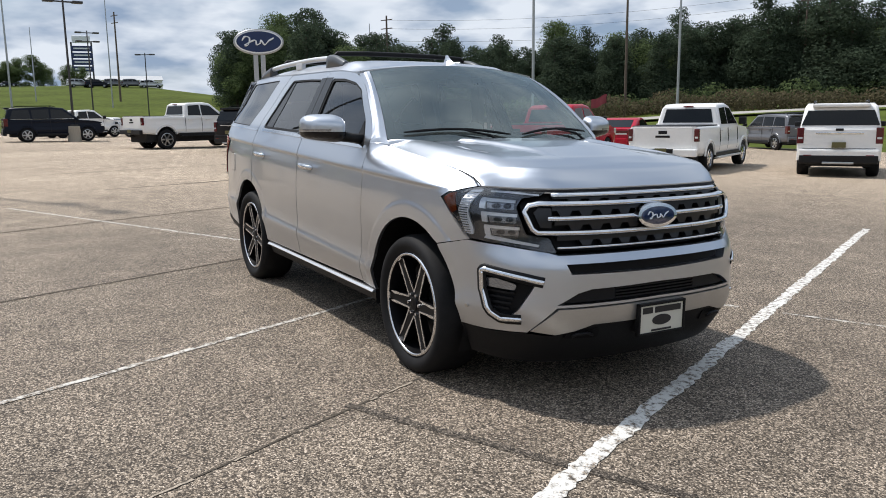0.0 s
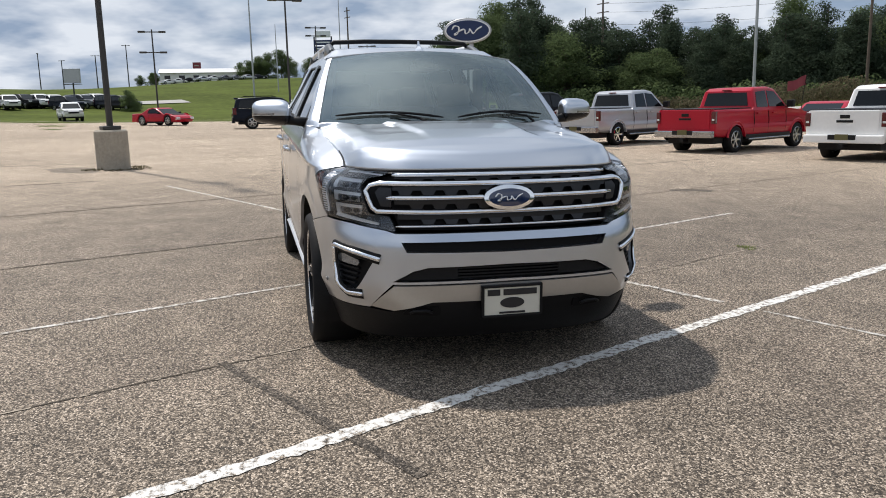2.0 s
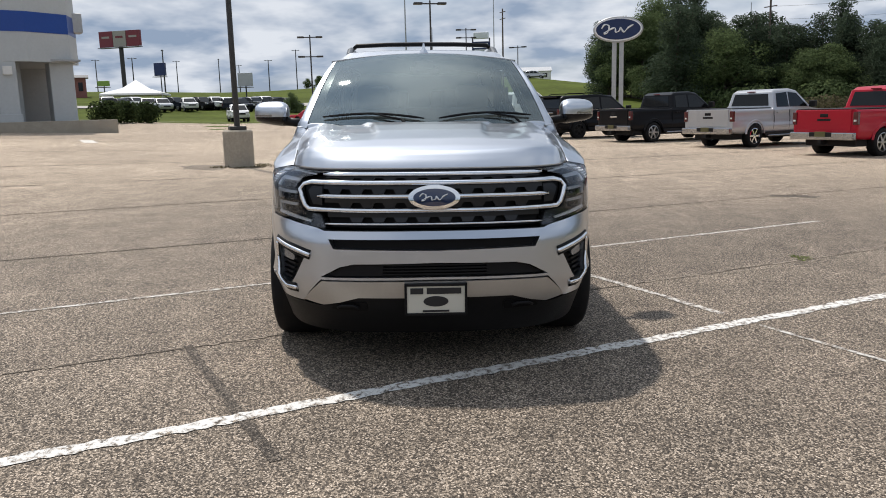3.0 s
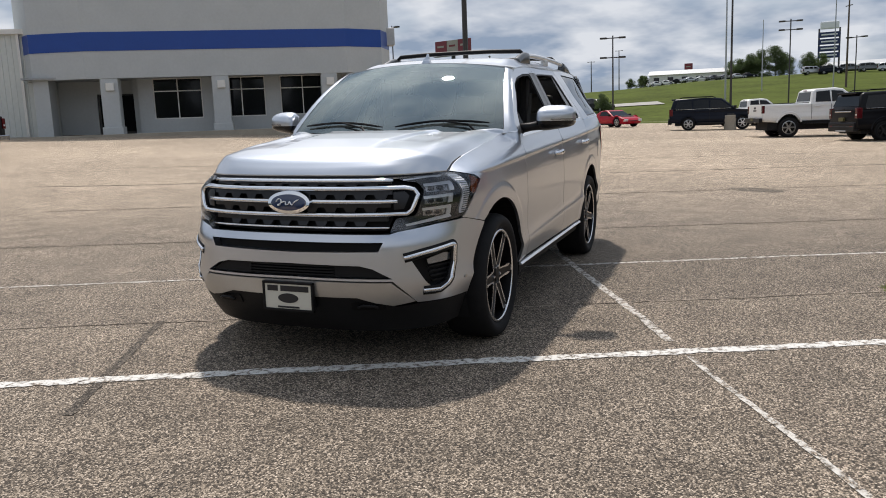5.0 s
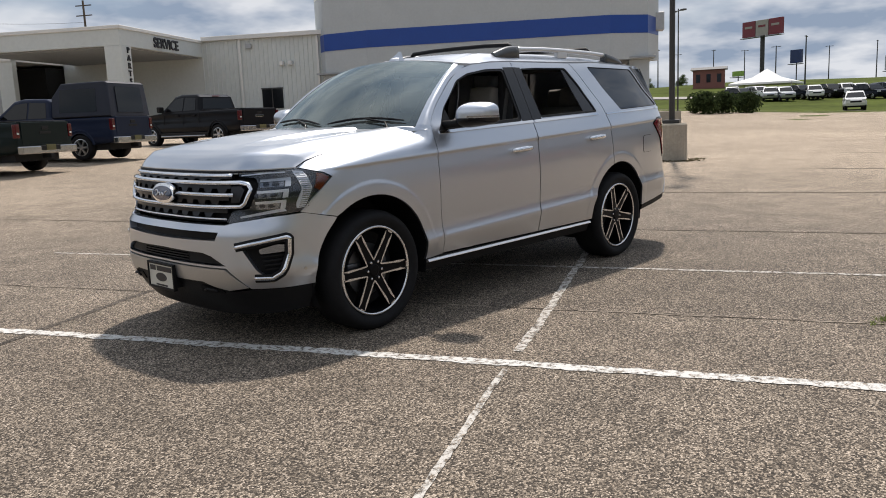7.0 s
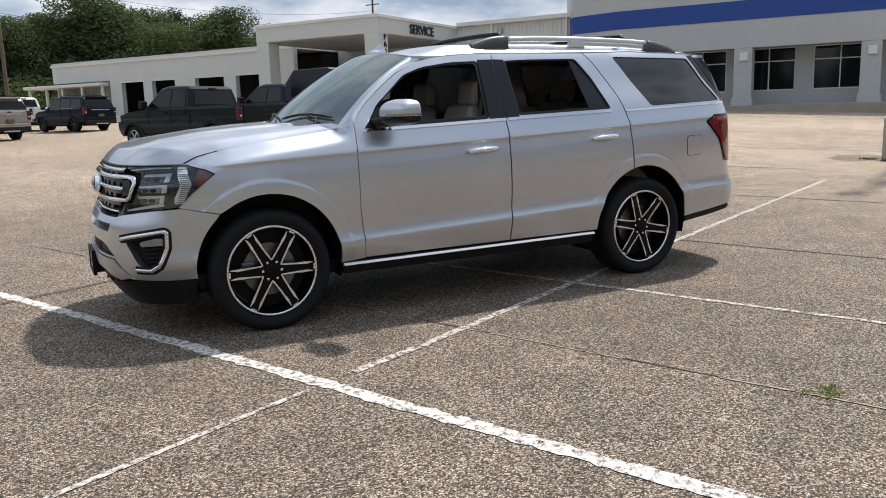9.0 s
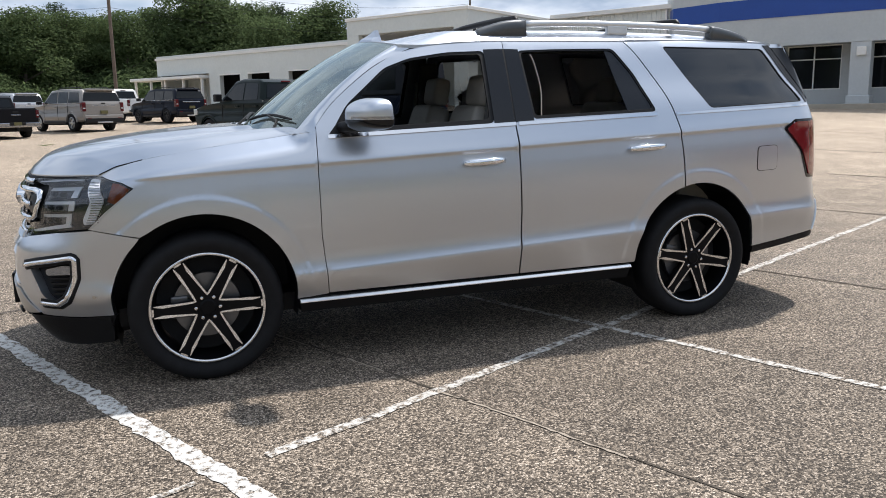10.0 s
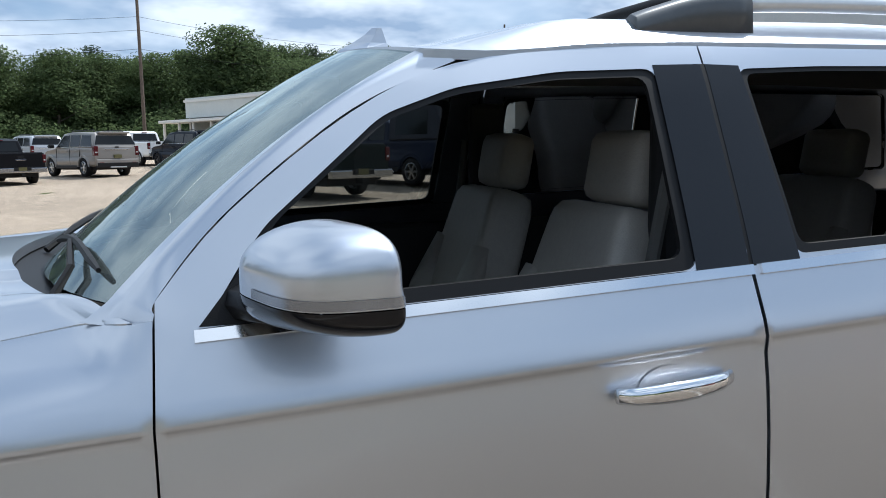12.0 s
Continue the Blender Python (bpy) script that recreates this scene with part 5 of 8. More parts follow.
KINDS = [tree("pine", 1, 15.0), tree("pine", 2, 17.0), tree("broad", 3, 13.5), tree("broad", 4, 15.5), tree("broad", 5, 12.0), tree("pine", 6, 16.0)]
for k, ob in enumerate(KINDS):
    x, y = at_bearing(40 + k * 4.0, 135)
    ob.matrix_world = pose(x, y, land_z(x, y), 0, 0, k * 50)
rngt = random.Random(77)


def grove(yaw0, yaw1, d0, d1, n, scale_at, pick, broad=1.0):
    for i in range(n):
        yaw = yaw0 + (yaw1 - yaw0) * (i + rngt.uniform(0.1, 0.9)) / n
        d = rngt.uniform(d0, d1)
        x, y = at_bearing(yaw, d)
        s = scale_at(yaw) * rngt.uniform(0.84, 1.13)
        ob = copy_thing(rngt.choice([KINDS[q] for q in pick]), Matrix.Translation((x, y, land_z(x, y) - 0.2)) @ Matrix.Rotation(rngt.uniform(0, math.tau), 4, "Z"))
        w = s * rngt.uniform(1.0, 1.25) * broad
        ob.scale = (w, w, s * rngt.uniform(0.92, 1.06))


right_h = lambda yaw: lerp_table(yaw, [22, 34, 45, 52, 60, 66, 74], [0.96, 0.86, 0.72, 0.64, 0.65, 0.75, 0.88])
grove(14, 70, 108, 118, 84, right_h, (0, 1, 5, 0, 1, 5, 2), 1.12)
grove(14, 70, 122, 136, 64, right_h, (0, 1, 5), 1.25)
grove(66.5, 75.5, 132, 150, 16, lambda q: lerp_table(q, [66, 70, 75.5], [0.90, 0.97, 0.88]), (2, 3, 5))
left_h = lambda yaw: lerp_table(yaw, [157, 161, 166, 171, 176, 182, 188, 204], [0.62, 0.78, 0.92, 1.00, 0.93, 0.86, 0.82, 0.84])
grove(158.5, 204, 104, 113, 34, left_h, (2, 3, 4, 2, 3), 1.2)
grove(159.5, 204, 116, 130, 28, left_h, (2, 3, 3, 1), 1.25)
# unseen woods, added so the silver paint reflects a dark horizon
unseen_h = lambda yaw: 1.15
grove(-148, 12, 104, 124, 46, unseen_h, (0, 1, 5, 3, 2))
grove(93.8, 96.6, 242, 250, 5, lambda q: 0.30, (2, 3, 4))
grove(86.2, 90.0, 240, 250, 6, lambda q: 0.58, (2, 3, 4))
grove(83.8, 85.4, 236, 246, 2, lambda q: 0.5, (2, 4))
grove(96.6, 96.8, 106, 107, 1, lambda q: 0.24, (4,))
grove(112, 121, 250, 280, 5, lambda q: 0.36, (2, 4))


def thicket(name, label, material, spots, count, size, kind="stuff", category="brush"):
    rng = random.Random(len(name) * 7 + count)
    blobs = []
    for x, y, r, h in spots:
        blobs.append((x, y, lot_or_land(x, y) + h * 0.45, r, h * 0.6))
    vs, fs = leaf_cloud(rng, blobs, count, size)
    me = bpy.data.meshes.new(name)
    me.from_pydata(vs, [], fs)
    me.materials.append(material)
    return tagged(new(name, me), label, category, kind=kind)


rng8 = random.Random(8)
spots = []
for k in range(46):
    x, y = at_bearing(16 + k * 1.12 + rng8.uniform(-0.4, 0.4), rng8.uniform(102, 108))
    spots.append((x, y, rng8.uniform(2.0, 3.6), rng8.uniform(1.8, 3.4)))
thicket("undergrowth", "low green undergrowth along the wood's edge", LEAF, spots, 22000, 0.42)
spots = []
for k in range(26):
    x, y = at_bearing(30 + k * 1.3, rng8.uniform(96, 101))
    spots.append((x, y, rng8.uniform(1.8, 3.0), rng8.uniform(1.4, 2.6)))
thicket("dry_brush_bank", "brown dry brush on the bank below the woods", BRUSH, spots, 14000, 0.34)
spots = []
for k in range(50):
    x, y = at_bearing(157 + k * 0.95, rng8.uniform(92, 102))
    spots.append((x, y, rng8.uniform(2.2, 3.8), rng8.uniform(2.5, 5.5)))
thicket("yard_undergrowth", "green undergrowth behind the service yard", LEAF, spots, 22000, 0.42)
for k, (x, y, r) in enumerate(((-60.5, -25.0, 1.5), (-63.5, -24.6, 1.35), (-67.2, -24.0, 1.5))):
    rng = random.Random(50 + k)
    vs, fs = leaf_cloud(rng, [(0, 0, 0.9, r, 1.05), (0.5, 0.3, 1.1, r * 0.6, 0.8)], 1300, 0.28)
    me = bpy.data.meshes.new("shrub")
    me.from_pydata(vs, [], fs)
    me.materials.append(BUSHM)
    ob = tagged(new("shrub", me), "rounded dark green shrub beside the showroom", "shrub", "shrubs")
    ob.matrix_world = pose(x, y, lot_or_land(x, y))

# ---- road, kerb and far parked cars ----
def ribbon(name, pts, width, material, label, lift=0.05, category="road"):
    bm = bmesh.new()
    rows = []
    for i, p in enumerate(pts):
        a, b = Vector(pts[max(i - 1, 0)]), Vector(pts[min(i + 1, len(pts) - 1)])
        d = (b - a).normalized()
        n = Vector((-d.y, d.x))
        ring = []
        for s in (-0.5, 0.5):
            q = Vector(p) + n * width * s
            ring.append(bm.verts.new((q.x, q.y, land_z(q.x, q.y) + lift)))
        rows.append(ring)
    for q, w in zip(rows, rows[1:]):
        bm.faces.new((q[0], q[1], w[1], w[0]))
    for f in bm.faces:
        f.normal_update()
        if f.normal.z < 0:
            f.normal_flip()
    return tagged(finish(name, bm, material), label, category, kind="structure")


ribbon("road", [(-95 - 2.5 * i, -120 + 10 * i) for i in range(12)], 8.0, ROADM, "pale road climbing across the grass bank", 0.12)
ribbon("verge_road", [at_bearing(a, 88 - (a - 30) * 0.1) for a in range(10, 80, 3)], 4.0, ROADM, "pale road in front of the woods", 0.3)
ribbon("kerb_lot", [(-72.2, -70 + 4 * i) for i in range(29)], 0.35, CONC, "concrete kerb along the lot", 0.16, "kerb")
rngc = random.Random(21)
FAR_P = [P_WHITE, P_SILVER, P_GREY, P_BLACK, P_WHITE, P_SILVER, P_NAVY]
for k in range(15):
    x, y = at_bearing(97.0 + k * 0.86, rngc.uniform(108, 120))
    vehicle(rngc.choice(("suv", "pickup", "suv")), "parked vehicle on the far display lot", rngc.choice(FAR_P), (x, y), rngc.uniform(20, 60), "car", "far display vehicles", detail=False, trim=False, bed="none")
for k in range(9):
    x, y = at_bearing(88.5 + k * 0.75, 226 + rngc.uniform(-4, 4))
    vehicle("coupe", "parked car on the hill", rngc.choice(FAR_P), (x, y), rngc.uniform(60, 120), "car", "far hill cars", detail=False, trim=False)
for k in range(5):
    x, y = at_bearing(80.0 + k * 1.1, 200 + rngc.uniform(-4, 4))
    vehicle("suv", "parked vehicle by the hill building", rngc.choice(FAR_P), (x, y), rngc.uniform(60, 120), "car", "far hill cars", detail=False, trim=False)


def small_flag(x, y, turn):
    v = thing("vehicle_flag", "small red and white flag on a whip pole", "flag", "", (x, y, lot_or_land(x, y)), turn)
    part("flag_staff", tube([(0, 0, 0), (0.06, 0, 1.6), (0.16, 0, 2.45)], [0.02, 0.014, 0.01], 6), BLACKP, v)
    bm = bmesh.new()
    rows = [[bm.verts.new((-0.62 * i / 8 + 0.15, 0.05 * math.sin(i * 1.3), 2.42 - 0.03 * i - 0.36 * j + 0.03 * math.sin(i))) for j in (0, 1)] for i in range(9)]
    for q, w in zip(rows, rows[1:]):
        bm.faces.new((q[0], q[1], w[1], w[0])).smooth = True
    part("flag_cloth", bm, REDS, v)
    return v


def weed_tuft(x, y, n, r, seed):
    rng = random.Random(seed)
    bm = bmesh.new()
    for _ in range(n):
        a, d = rng.uniform(0, math.tau), r * rng.uniform(0, 1)
        px, py = d * math.cos(a), d * math.sin(a) * 0.5
        h, lean = rng.uniform(0.008, 0.026), rng.uniform(0, 0.05)
        b = rng.uniform(0, math.tau)
        w = Vector((math.cos(b), math.sin(b), 0)) * 0.004
        p = Vector((px, py, 0))
        t = p + Vector((math.cos(a) * lean, math.sin(a) * lean, h))
        bm.faces.new([bm.verts.new(q) for q in (p - w, p + w, t)])
    ob = finish("weed_tuft", bm, WEED)
    ob.matrix_world = pose(x, y, lot_z(x, y) + 0.003, 0, 0, 25)
    return tagged(ob, "small green weed tuft growing in a joint", "weed", "weeds")


weed_tuft(-0.49, 3.49, 110, 0.12, 3)
weed_tuft(-0.36, 3.43, 25, 0.05, 4)
small_flag(-19.2, 18.6, 48)

spots = [(-13.25 + 0.62 * math.cos(a), -4.35 + 0.62 * math.sin(a), 0.24, 0.03) for a in (0.2, 0.9, 1.5, 2.3, 5.6)]
thicket("leaf_litter", "brown leaf litter round a lamp post base", BRUSH, spots, 260, 0.06, category="litter")


# ---- the silver sport utility vehicle ----
from mathutils import geometry

SILVER = bpy.data.materials.new("silver_metallic_paint")


def build_silver():
    SILVER.use_nodes = True
    nt = SILVER.node_tree
    b = nt.nodes["Principled BSDF"]
    b.inputs["Base Color"].default_value = (0.552, 0.582, 0.632, 1)
    b.inputs["Metallic"].default_value, b.inputs["Roughness"].default_value = 1.0, 0.31
    b.inputs["Coat Weight"].default_value, b.inputs["Coat Roughness"].default_value = 0.9, 0.06
    co, n1, n2 = nt.nodes.new("ShaderNodeTexCoord"), nt.nodes.new("ShaderNodeTexNoise"), nt.nodes.new("ShaderNodeTexNoise")
    n1.inputs["Scale"].default_value, n2.inputs["Scale"].default_value = 900.0, 2.2
    n2.inputs["Detail"].default_value = 5.0
    mr = nt.nodes.new("ShaderNodeMapRange")
    mr.inputs["To Min"].default_value, mr.inputs["To Max"].default_value = 0.31, 0.37
    bp = nt.nodes.new("ShaderNodeBump")
    bp.inputs["Strength"].default_value, bp.inputs["Distance"].default_value = 0.04, 0.001
    for n in (n1, n2):
        nt.links.new(co.outputs["Object"], n.inputs["Vector"])
    nt.links.new(n2.outputs["Fac"], mr.inputs["Value"])
    nt.links.new(mr.outputs[0], b.inputs["Roughness"])
    nt.links.new(n1.outputs["Fac"], bp.inputs["Height"])
    nt.links.new(bp.outputs[0], b.inputs["Normal"])


build_silver()
RAIL = mat("satin_aluminium_rail", (0.72, 0.73, 0.74), 0.38, 0.6, spread=0.04)
SATIN = mat("satin_silver_trim", (0.50, 0.49, 0.47), 0.36, 0.75, spread=0.04)
BRIGHT = mat("bright_trim", (0.86, 0.86, 0.86), 0.28, 0.85)
GLOSSBLK = mat("gloss_black", (0.007, 0.007, 0.009), 0.12, spec=0.35)
PILLAR = mat("satin_black_pillar", (0.008, 0.009, 0.012), 0.22, spec=0.4)
MATBLK = mat("grained_black_plastic", (0.008, 0.008, 0.009), 0.5, spread=0.15, scale=30, bump=0.1, bump_scale=300, spec=0.2)
RUBBER = mat("black_rubber_seal", (0.007, 0.007, 0.008), 0.55, spec=0.25)
MESHBLK = mat("grille_black", (0.006, 0.006, 0.007), 0.5, spread=0.1, spec=0.15)
GREYTRIM = mat("grey_grille_trim", (0.020, 0.021, 0.025), 0.30, 0.35)
RAILFOOT = mat("dark_grey_rail_foot", (0.10, 0.105, 0.11), 0.34, 0.5, spread=0.08)
LAMPCELL = mat("lamp_cell", (0.30, 0.31, 0.33), 0.24, 0.75)
AMBER = mat("amber_marker", (0.24, 0.05, 0.014), 0.12, coat=0.7)
LAMPBODY = mat("lamp_housing", (0.055, 0.057, 0.063), 0.2, 0.5)
LAMPLIT = mat("lamp_reflector", (0.84, 0.85, 0.87), 0.34, 0.6)
DRL = mat("frosted_light_bar", (0.90, 0.90, 0.91), 0.4)
EMBLEM = mat("emblem_blue", (0.010, 0.022, 0.075), 0.12, coat=1.0)
DARKALLOY = mat("black_alloy", (0.004, 0.004, 0.005), 0.4, spec=0.12)
CUTALLOY = mat("machined_alloy", (0.74, 0.74, 0.75), 0.24, 1.0)
DISC = mat("brake_disc", (0.16, 0.16, 0.165), 0.4, 0.8, spread=0.1)
SEAT = mat("grey_leather_seat", (0.36, 0.335, 0.30), 0.55, spread=0.08, scale=8, bump=0.15, bump_scale=220)
BELT = mat("grey_belt_webbing", (0.10, 0.098, 0.092), 0.8, spread=0.1, scale=30)
CABIN = mat("black_cabin_trim", (0.010, 0.010, 0.011), 0.7, spread=0.15)
LINER = mat("grey_headliner", (0.20, 0.195, 0.185), 0.9)
SCREEN = glass("windscreen_glass", (0.52, 0.62, 0.60), 2.3, (0.86, 0.98, 0.98), 0.015)


def veiled(m, amount):
    """A faint pale veil over a pane; its milky brightness is put in as colour."""
    nt = m.node_tree
    out = nt.nodes["Material Output"]
    src = out.inputs[0].links[0].from_socket
    d, mix, n = nt.nodes.new("ShaderNodeBsdfDiffuse"), nt.nodes.new("ShaderNodeMixShader"), nt.nodes.new("ShaderNodeTexNoise")
    d.inputs["Color"].default_value = (0.62, 0.72, 0.71, 1)
    n.inputs["Scale"].default_value, n.inputs["Detail"].default_value = 2.5, 5.0
    mr = nt.nodes.new("ShaderNodeMapRange")
    mr.inputs["To Min"].default_value, mr.inputs["To Max"].default_value = amount * 0.5, amount * 1.5
    nt.links.new(n.outputs["Fac"], mr.inputs["Value"])
    nt.links.new(mr.outputs[0], mix.inputs[0])
    nt.links.new(src, mix.inputs[1])
    nt.links.new(d.outputs[0], mix.inputs[2])
    nt.links.new(mix.outputs[0], out.inputs[0])


veiled(SCREEN, 0.06)
SIDEGLASS = glass("front_side_glass", (0.34, 0.36, 0.355), 1.75)
PRIVACY = glass("rear_side_glass", (0.46, 0.48, 0.48), 1.75)
TINTED = glass("quarter_privacy_glass", (0.045, 0.047, 0.052), 1.75)
LENS = glass("lamp_lens", (0.93, 0.94, 0.95), 1.5)
PLATEW = mat("plate_white", (0.62, 0.60, 0.52), 0.5)

suv = thing("sport_utility_vehicle", "large clean silver sport utility vehicle with a chrome grille", "suv")
NRM = Vector((0.004, 0.016, 1.0)).normalized()
ZR = Vector((0, 0, 1)).rotation_difference(NRM).to_matrix().to_4x4()
suv.matrix_world = Matrix.Translation((0.0, -0.03, lot_z(0.0, -0.03))) @ ZR


def spline(pts, per=12):
    """A smooth curve through points (Catmull-Rom)."""
    out = []
    P = [Vector(p) for p in pts]
    for i in range(len(P) - 1):
        p0, p1, p2, p3 = P[max(i - 1, 0)], P[i], P[i + 1], P[min(i + 2, len(P) - 1)]
        for k in range(per):
            t = k / per
            out.append(0.5 * (2 * p1 + (p2 - p0) * t + (2 * p0 - 5 * p1 + 4 * p2 - p3) * t * t + (3 * p1 - p0 - 3 * p2 + p3) * t ** 3))
    out.append(P[-1])
    return out


# the body's girth in plan, from the middle of the nose round the left side to the middle of the tail
GIRTH = spline([(2.475, 0), (2.468, 0.25), (2.425, 0.52), (2.345, 0.70), (2.22, 0.835), (2.06, 0.915), (1.85, 0.955), (1.5, 0.98), (1.0, 0.985), (0.3, 0.985), (-0.5, 0.985), (-1.2, 0.985), (-1.75, 0.975), (-2.15, 0.958), (-2.42, 0.928), (-2.60, 0.875), (-2.70, 0.76), (-2.74, 0.58), (-2.755, 0.3), (-2.76, 0)])
GU = [0.0]
for p, q in zip(GIRTH, GIRTH[1:]):
    GU.append(GU[-1] + (q - p).length)
GX, GY = [p.x for p in GIRTH], [p.y for p in GIRTH]
GN = []
for i in range(len(GIRTH)):
    d = (GIRTH[min(i + 1, len(GIRTH) - 1)] - GIRTH[max(i - 1, 0)]).normalized()
    GN.append((d.y, -d.x))
NX, NY = [n[0] for n in GN], [n[1] for n in GN]
UTOT = GU[-1]
NOSE_N = next(i for i, x in enumerate(GX) if x < 2.2)
UX_X, UX_U = GX[NOSE_N - 20:][::-1], GU[NOSE_N - 20:][::-1]


def ux(x):
    """Girth length at a place x along the side."""
    return float(np.interp(x, UX_X, UX_U))


NOSE_END = next(i for i, y in enumerate(GY) if y > 0.95)


def uy(y):
    """Girth length at a place y across the nose."""
    s = 1 if y >= 0 else -1
    return s * float(np.interp(abs(y), GY[:NOSE_END], GU[:NOSE_END]))


SIDE_Z = [0.20, 0.34, 0.42, 0.545, 0.575, 0.600, 0.65, 0.72, 0.85, 0.97, 1.06, 1.12, 1.154, 1.169, 1.19, 1.23, 1.28, 1.33, 1.42, 1.56, 1.70, 1.79, 1.84]
SIDE_D = [-0.10, -0.055, -0.028, 0.001, 0.004, -0.003, -0.011, -0.009, -0.004, -0.005, -0.010, -0.0165, -0.0200, -0.0125, -0.018, -0.034, -0.055, -0.075, -0.115, -0.18, -0.25, -0.30, -0.345]
ROW_Z = [0.43, 0.47, 0.51, 0.545, 0.560, 0.575, 0.588, 0.600, 0.62, 0.65, 0.69, 0.73, 0.78, 0.83, 0.88, 0.93, 0.98, 1.02, 1.06, 1.09, 1.12, 1.140, 1.150, 1.155, 1.162, 1.168, 1.174, 1.19, 1.21, 1.23, 1.255, 1.28, 1.305, 1.33, 1.36, 1.40, 1.45, 1.50, 1.55, 1.60, 1.65, 1.70, 1.74, 1.77, 1.80]
NOSE_Z = [0.18, 0.25, 0.36, 0.41, 0.46, 0.52, 0.60, 0.68, 0.76, 0.80, 0.86, 0.95, 1.03, 1.08, 1.11, 1.14]
NOSE_D = [-0.10, -0.03, 0.035, 0.055, 0.068, 0.074, 0.070, 0.066, 0.058, 0.014, 0.0, 0.0, -0.015, -0.035, -0.055, -0.09]
TAIL_Z = [0.3, 0.45, 0.58, 0.66, 0.78, 0.9, 1.1, 1.3, 1.40, 1.6, 1.8, 1.84]
TAIL_D = [-0.08, 0.0, 0.02, 0.02, -0.005, -0.02, -0.03, -0.05, -0.085, -0.17, -0.27, -0.34]
SEAM_X, SEAM_Z = [0.9, 0.95, 1.2, 1.5, 1.8, 2.0, 2.1, 2.3], [1.305, 1.30, 1.265, 1.23, 1.185, 1.14, 1.11, 1.08]


def ss(a, b, v):
    t = max(0.0, min(1.0, (v - a) / (b - a)))
    return t * t * (3 - 2 * t)


U_NOSE0, U_NOSE1 = uy(0.50), ux(2.0)
U_TAIL0, U_TAIL1 = ux(-2.42), ux(-2.68)


def skin(u, z, off=0.0):
    """A point of the body's outer skin: girth length u (negative: right side), height z, off outwards."""
    s, a = (1, u) if u >= 0 else (-1, -u)
    x0, y0 = float(np.interp(a, GU, GX)), float(np.interp(a, GU, GY))
    nx, ny = float(np.interp(a, GU, NX)), float(np.interp(a, GU, NY))
    tilt = 0.04 * max(-2.3, min(1.9, x0)) * ss(0.40, 0.55, z) * (1 - ss(1.36, 1.6, z))
    d_side = float(np.interp(z + tilt, SIDE_Z, SIDE_D))
    if x0 > 0.9:
        zs = float(np.interp(x0, SEAM_X, SEAM_Z))
        k = ss(zs - 0.13, zs + 0.015, z) * ss(0.90, 1.06, x0)
        d_side = d_side * (1 - k) + (-0.15) * k * k + d_side * k * 0.3
    for cx in (1.556, -1.556):
        r = math.hypot(x0 - cx, z - 0.42)
        d_side += 0.0042 * (1 - ss(0.552, 0.578, r)) * ss(0.3, 0.5, z)
    w_n, w_t = 1 - ss(U_NOSE0, U_NOSE1, a), ss(U_TAIL0, U_TAIL1, a)
    d = d_side
    if w_n > 0:
        d = d_side * (1 - w_n) + float(np.interp(z, NOSE_Z, NOSE_D)) * w_n
    if w_t > 0:
        d = d_side * (1 - w_t) + float(np.interp(z, TAIL_Z, TAIL_D)) * w_t
    d += off
    return Vector((x0 + nx * d, s * (y0 + ny * d), z))


def inside(p, poly):
    x, y, c = p[0], p[1], False
    for i in range(len(poly)):
        (x0, y0), (x1, y1) = poly[i - 1], poly[i]
        if (y0 > y) != (y1 > y) and x < (x1 - x0) * (y - y0) / (y1 - y0) + x0:
            c = not c
    return c


def dense(poly, step):
    out = []
    for i in range(len(poly)):
        a, b = Vector(poly[i]), Vector(poly[(i + 1) % len(poly)])
        n = max(1, int(math.ceil((b - a).length / step)))
        out += [tuple(a.lerp(b, k / n)) for k in range(n)]
    return out


def round_poly(poly, r, n=4):
    """The outline with its corners rounded."""
    out = []
    m = len(poly)
    for i in range(m):
        a, b, c = Vector(poly[i - 1]), Vector(poly[i]), Vector(poly[(i + 1) % m])
        ra = min(r, (a - b).length * 0.45, (c - b).length * 0.45)
        p, q = b + (a - b).normalized() * ra, b + (c - b).normalized() * ra
        for k in range(n + 1):
            t = k / n
            out.append(tuple(p * (1 - t) ** 2 + b * 2 * t * (1 - t) + q * t * t))
    return out


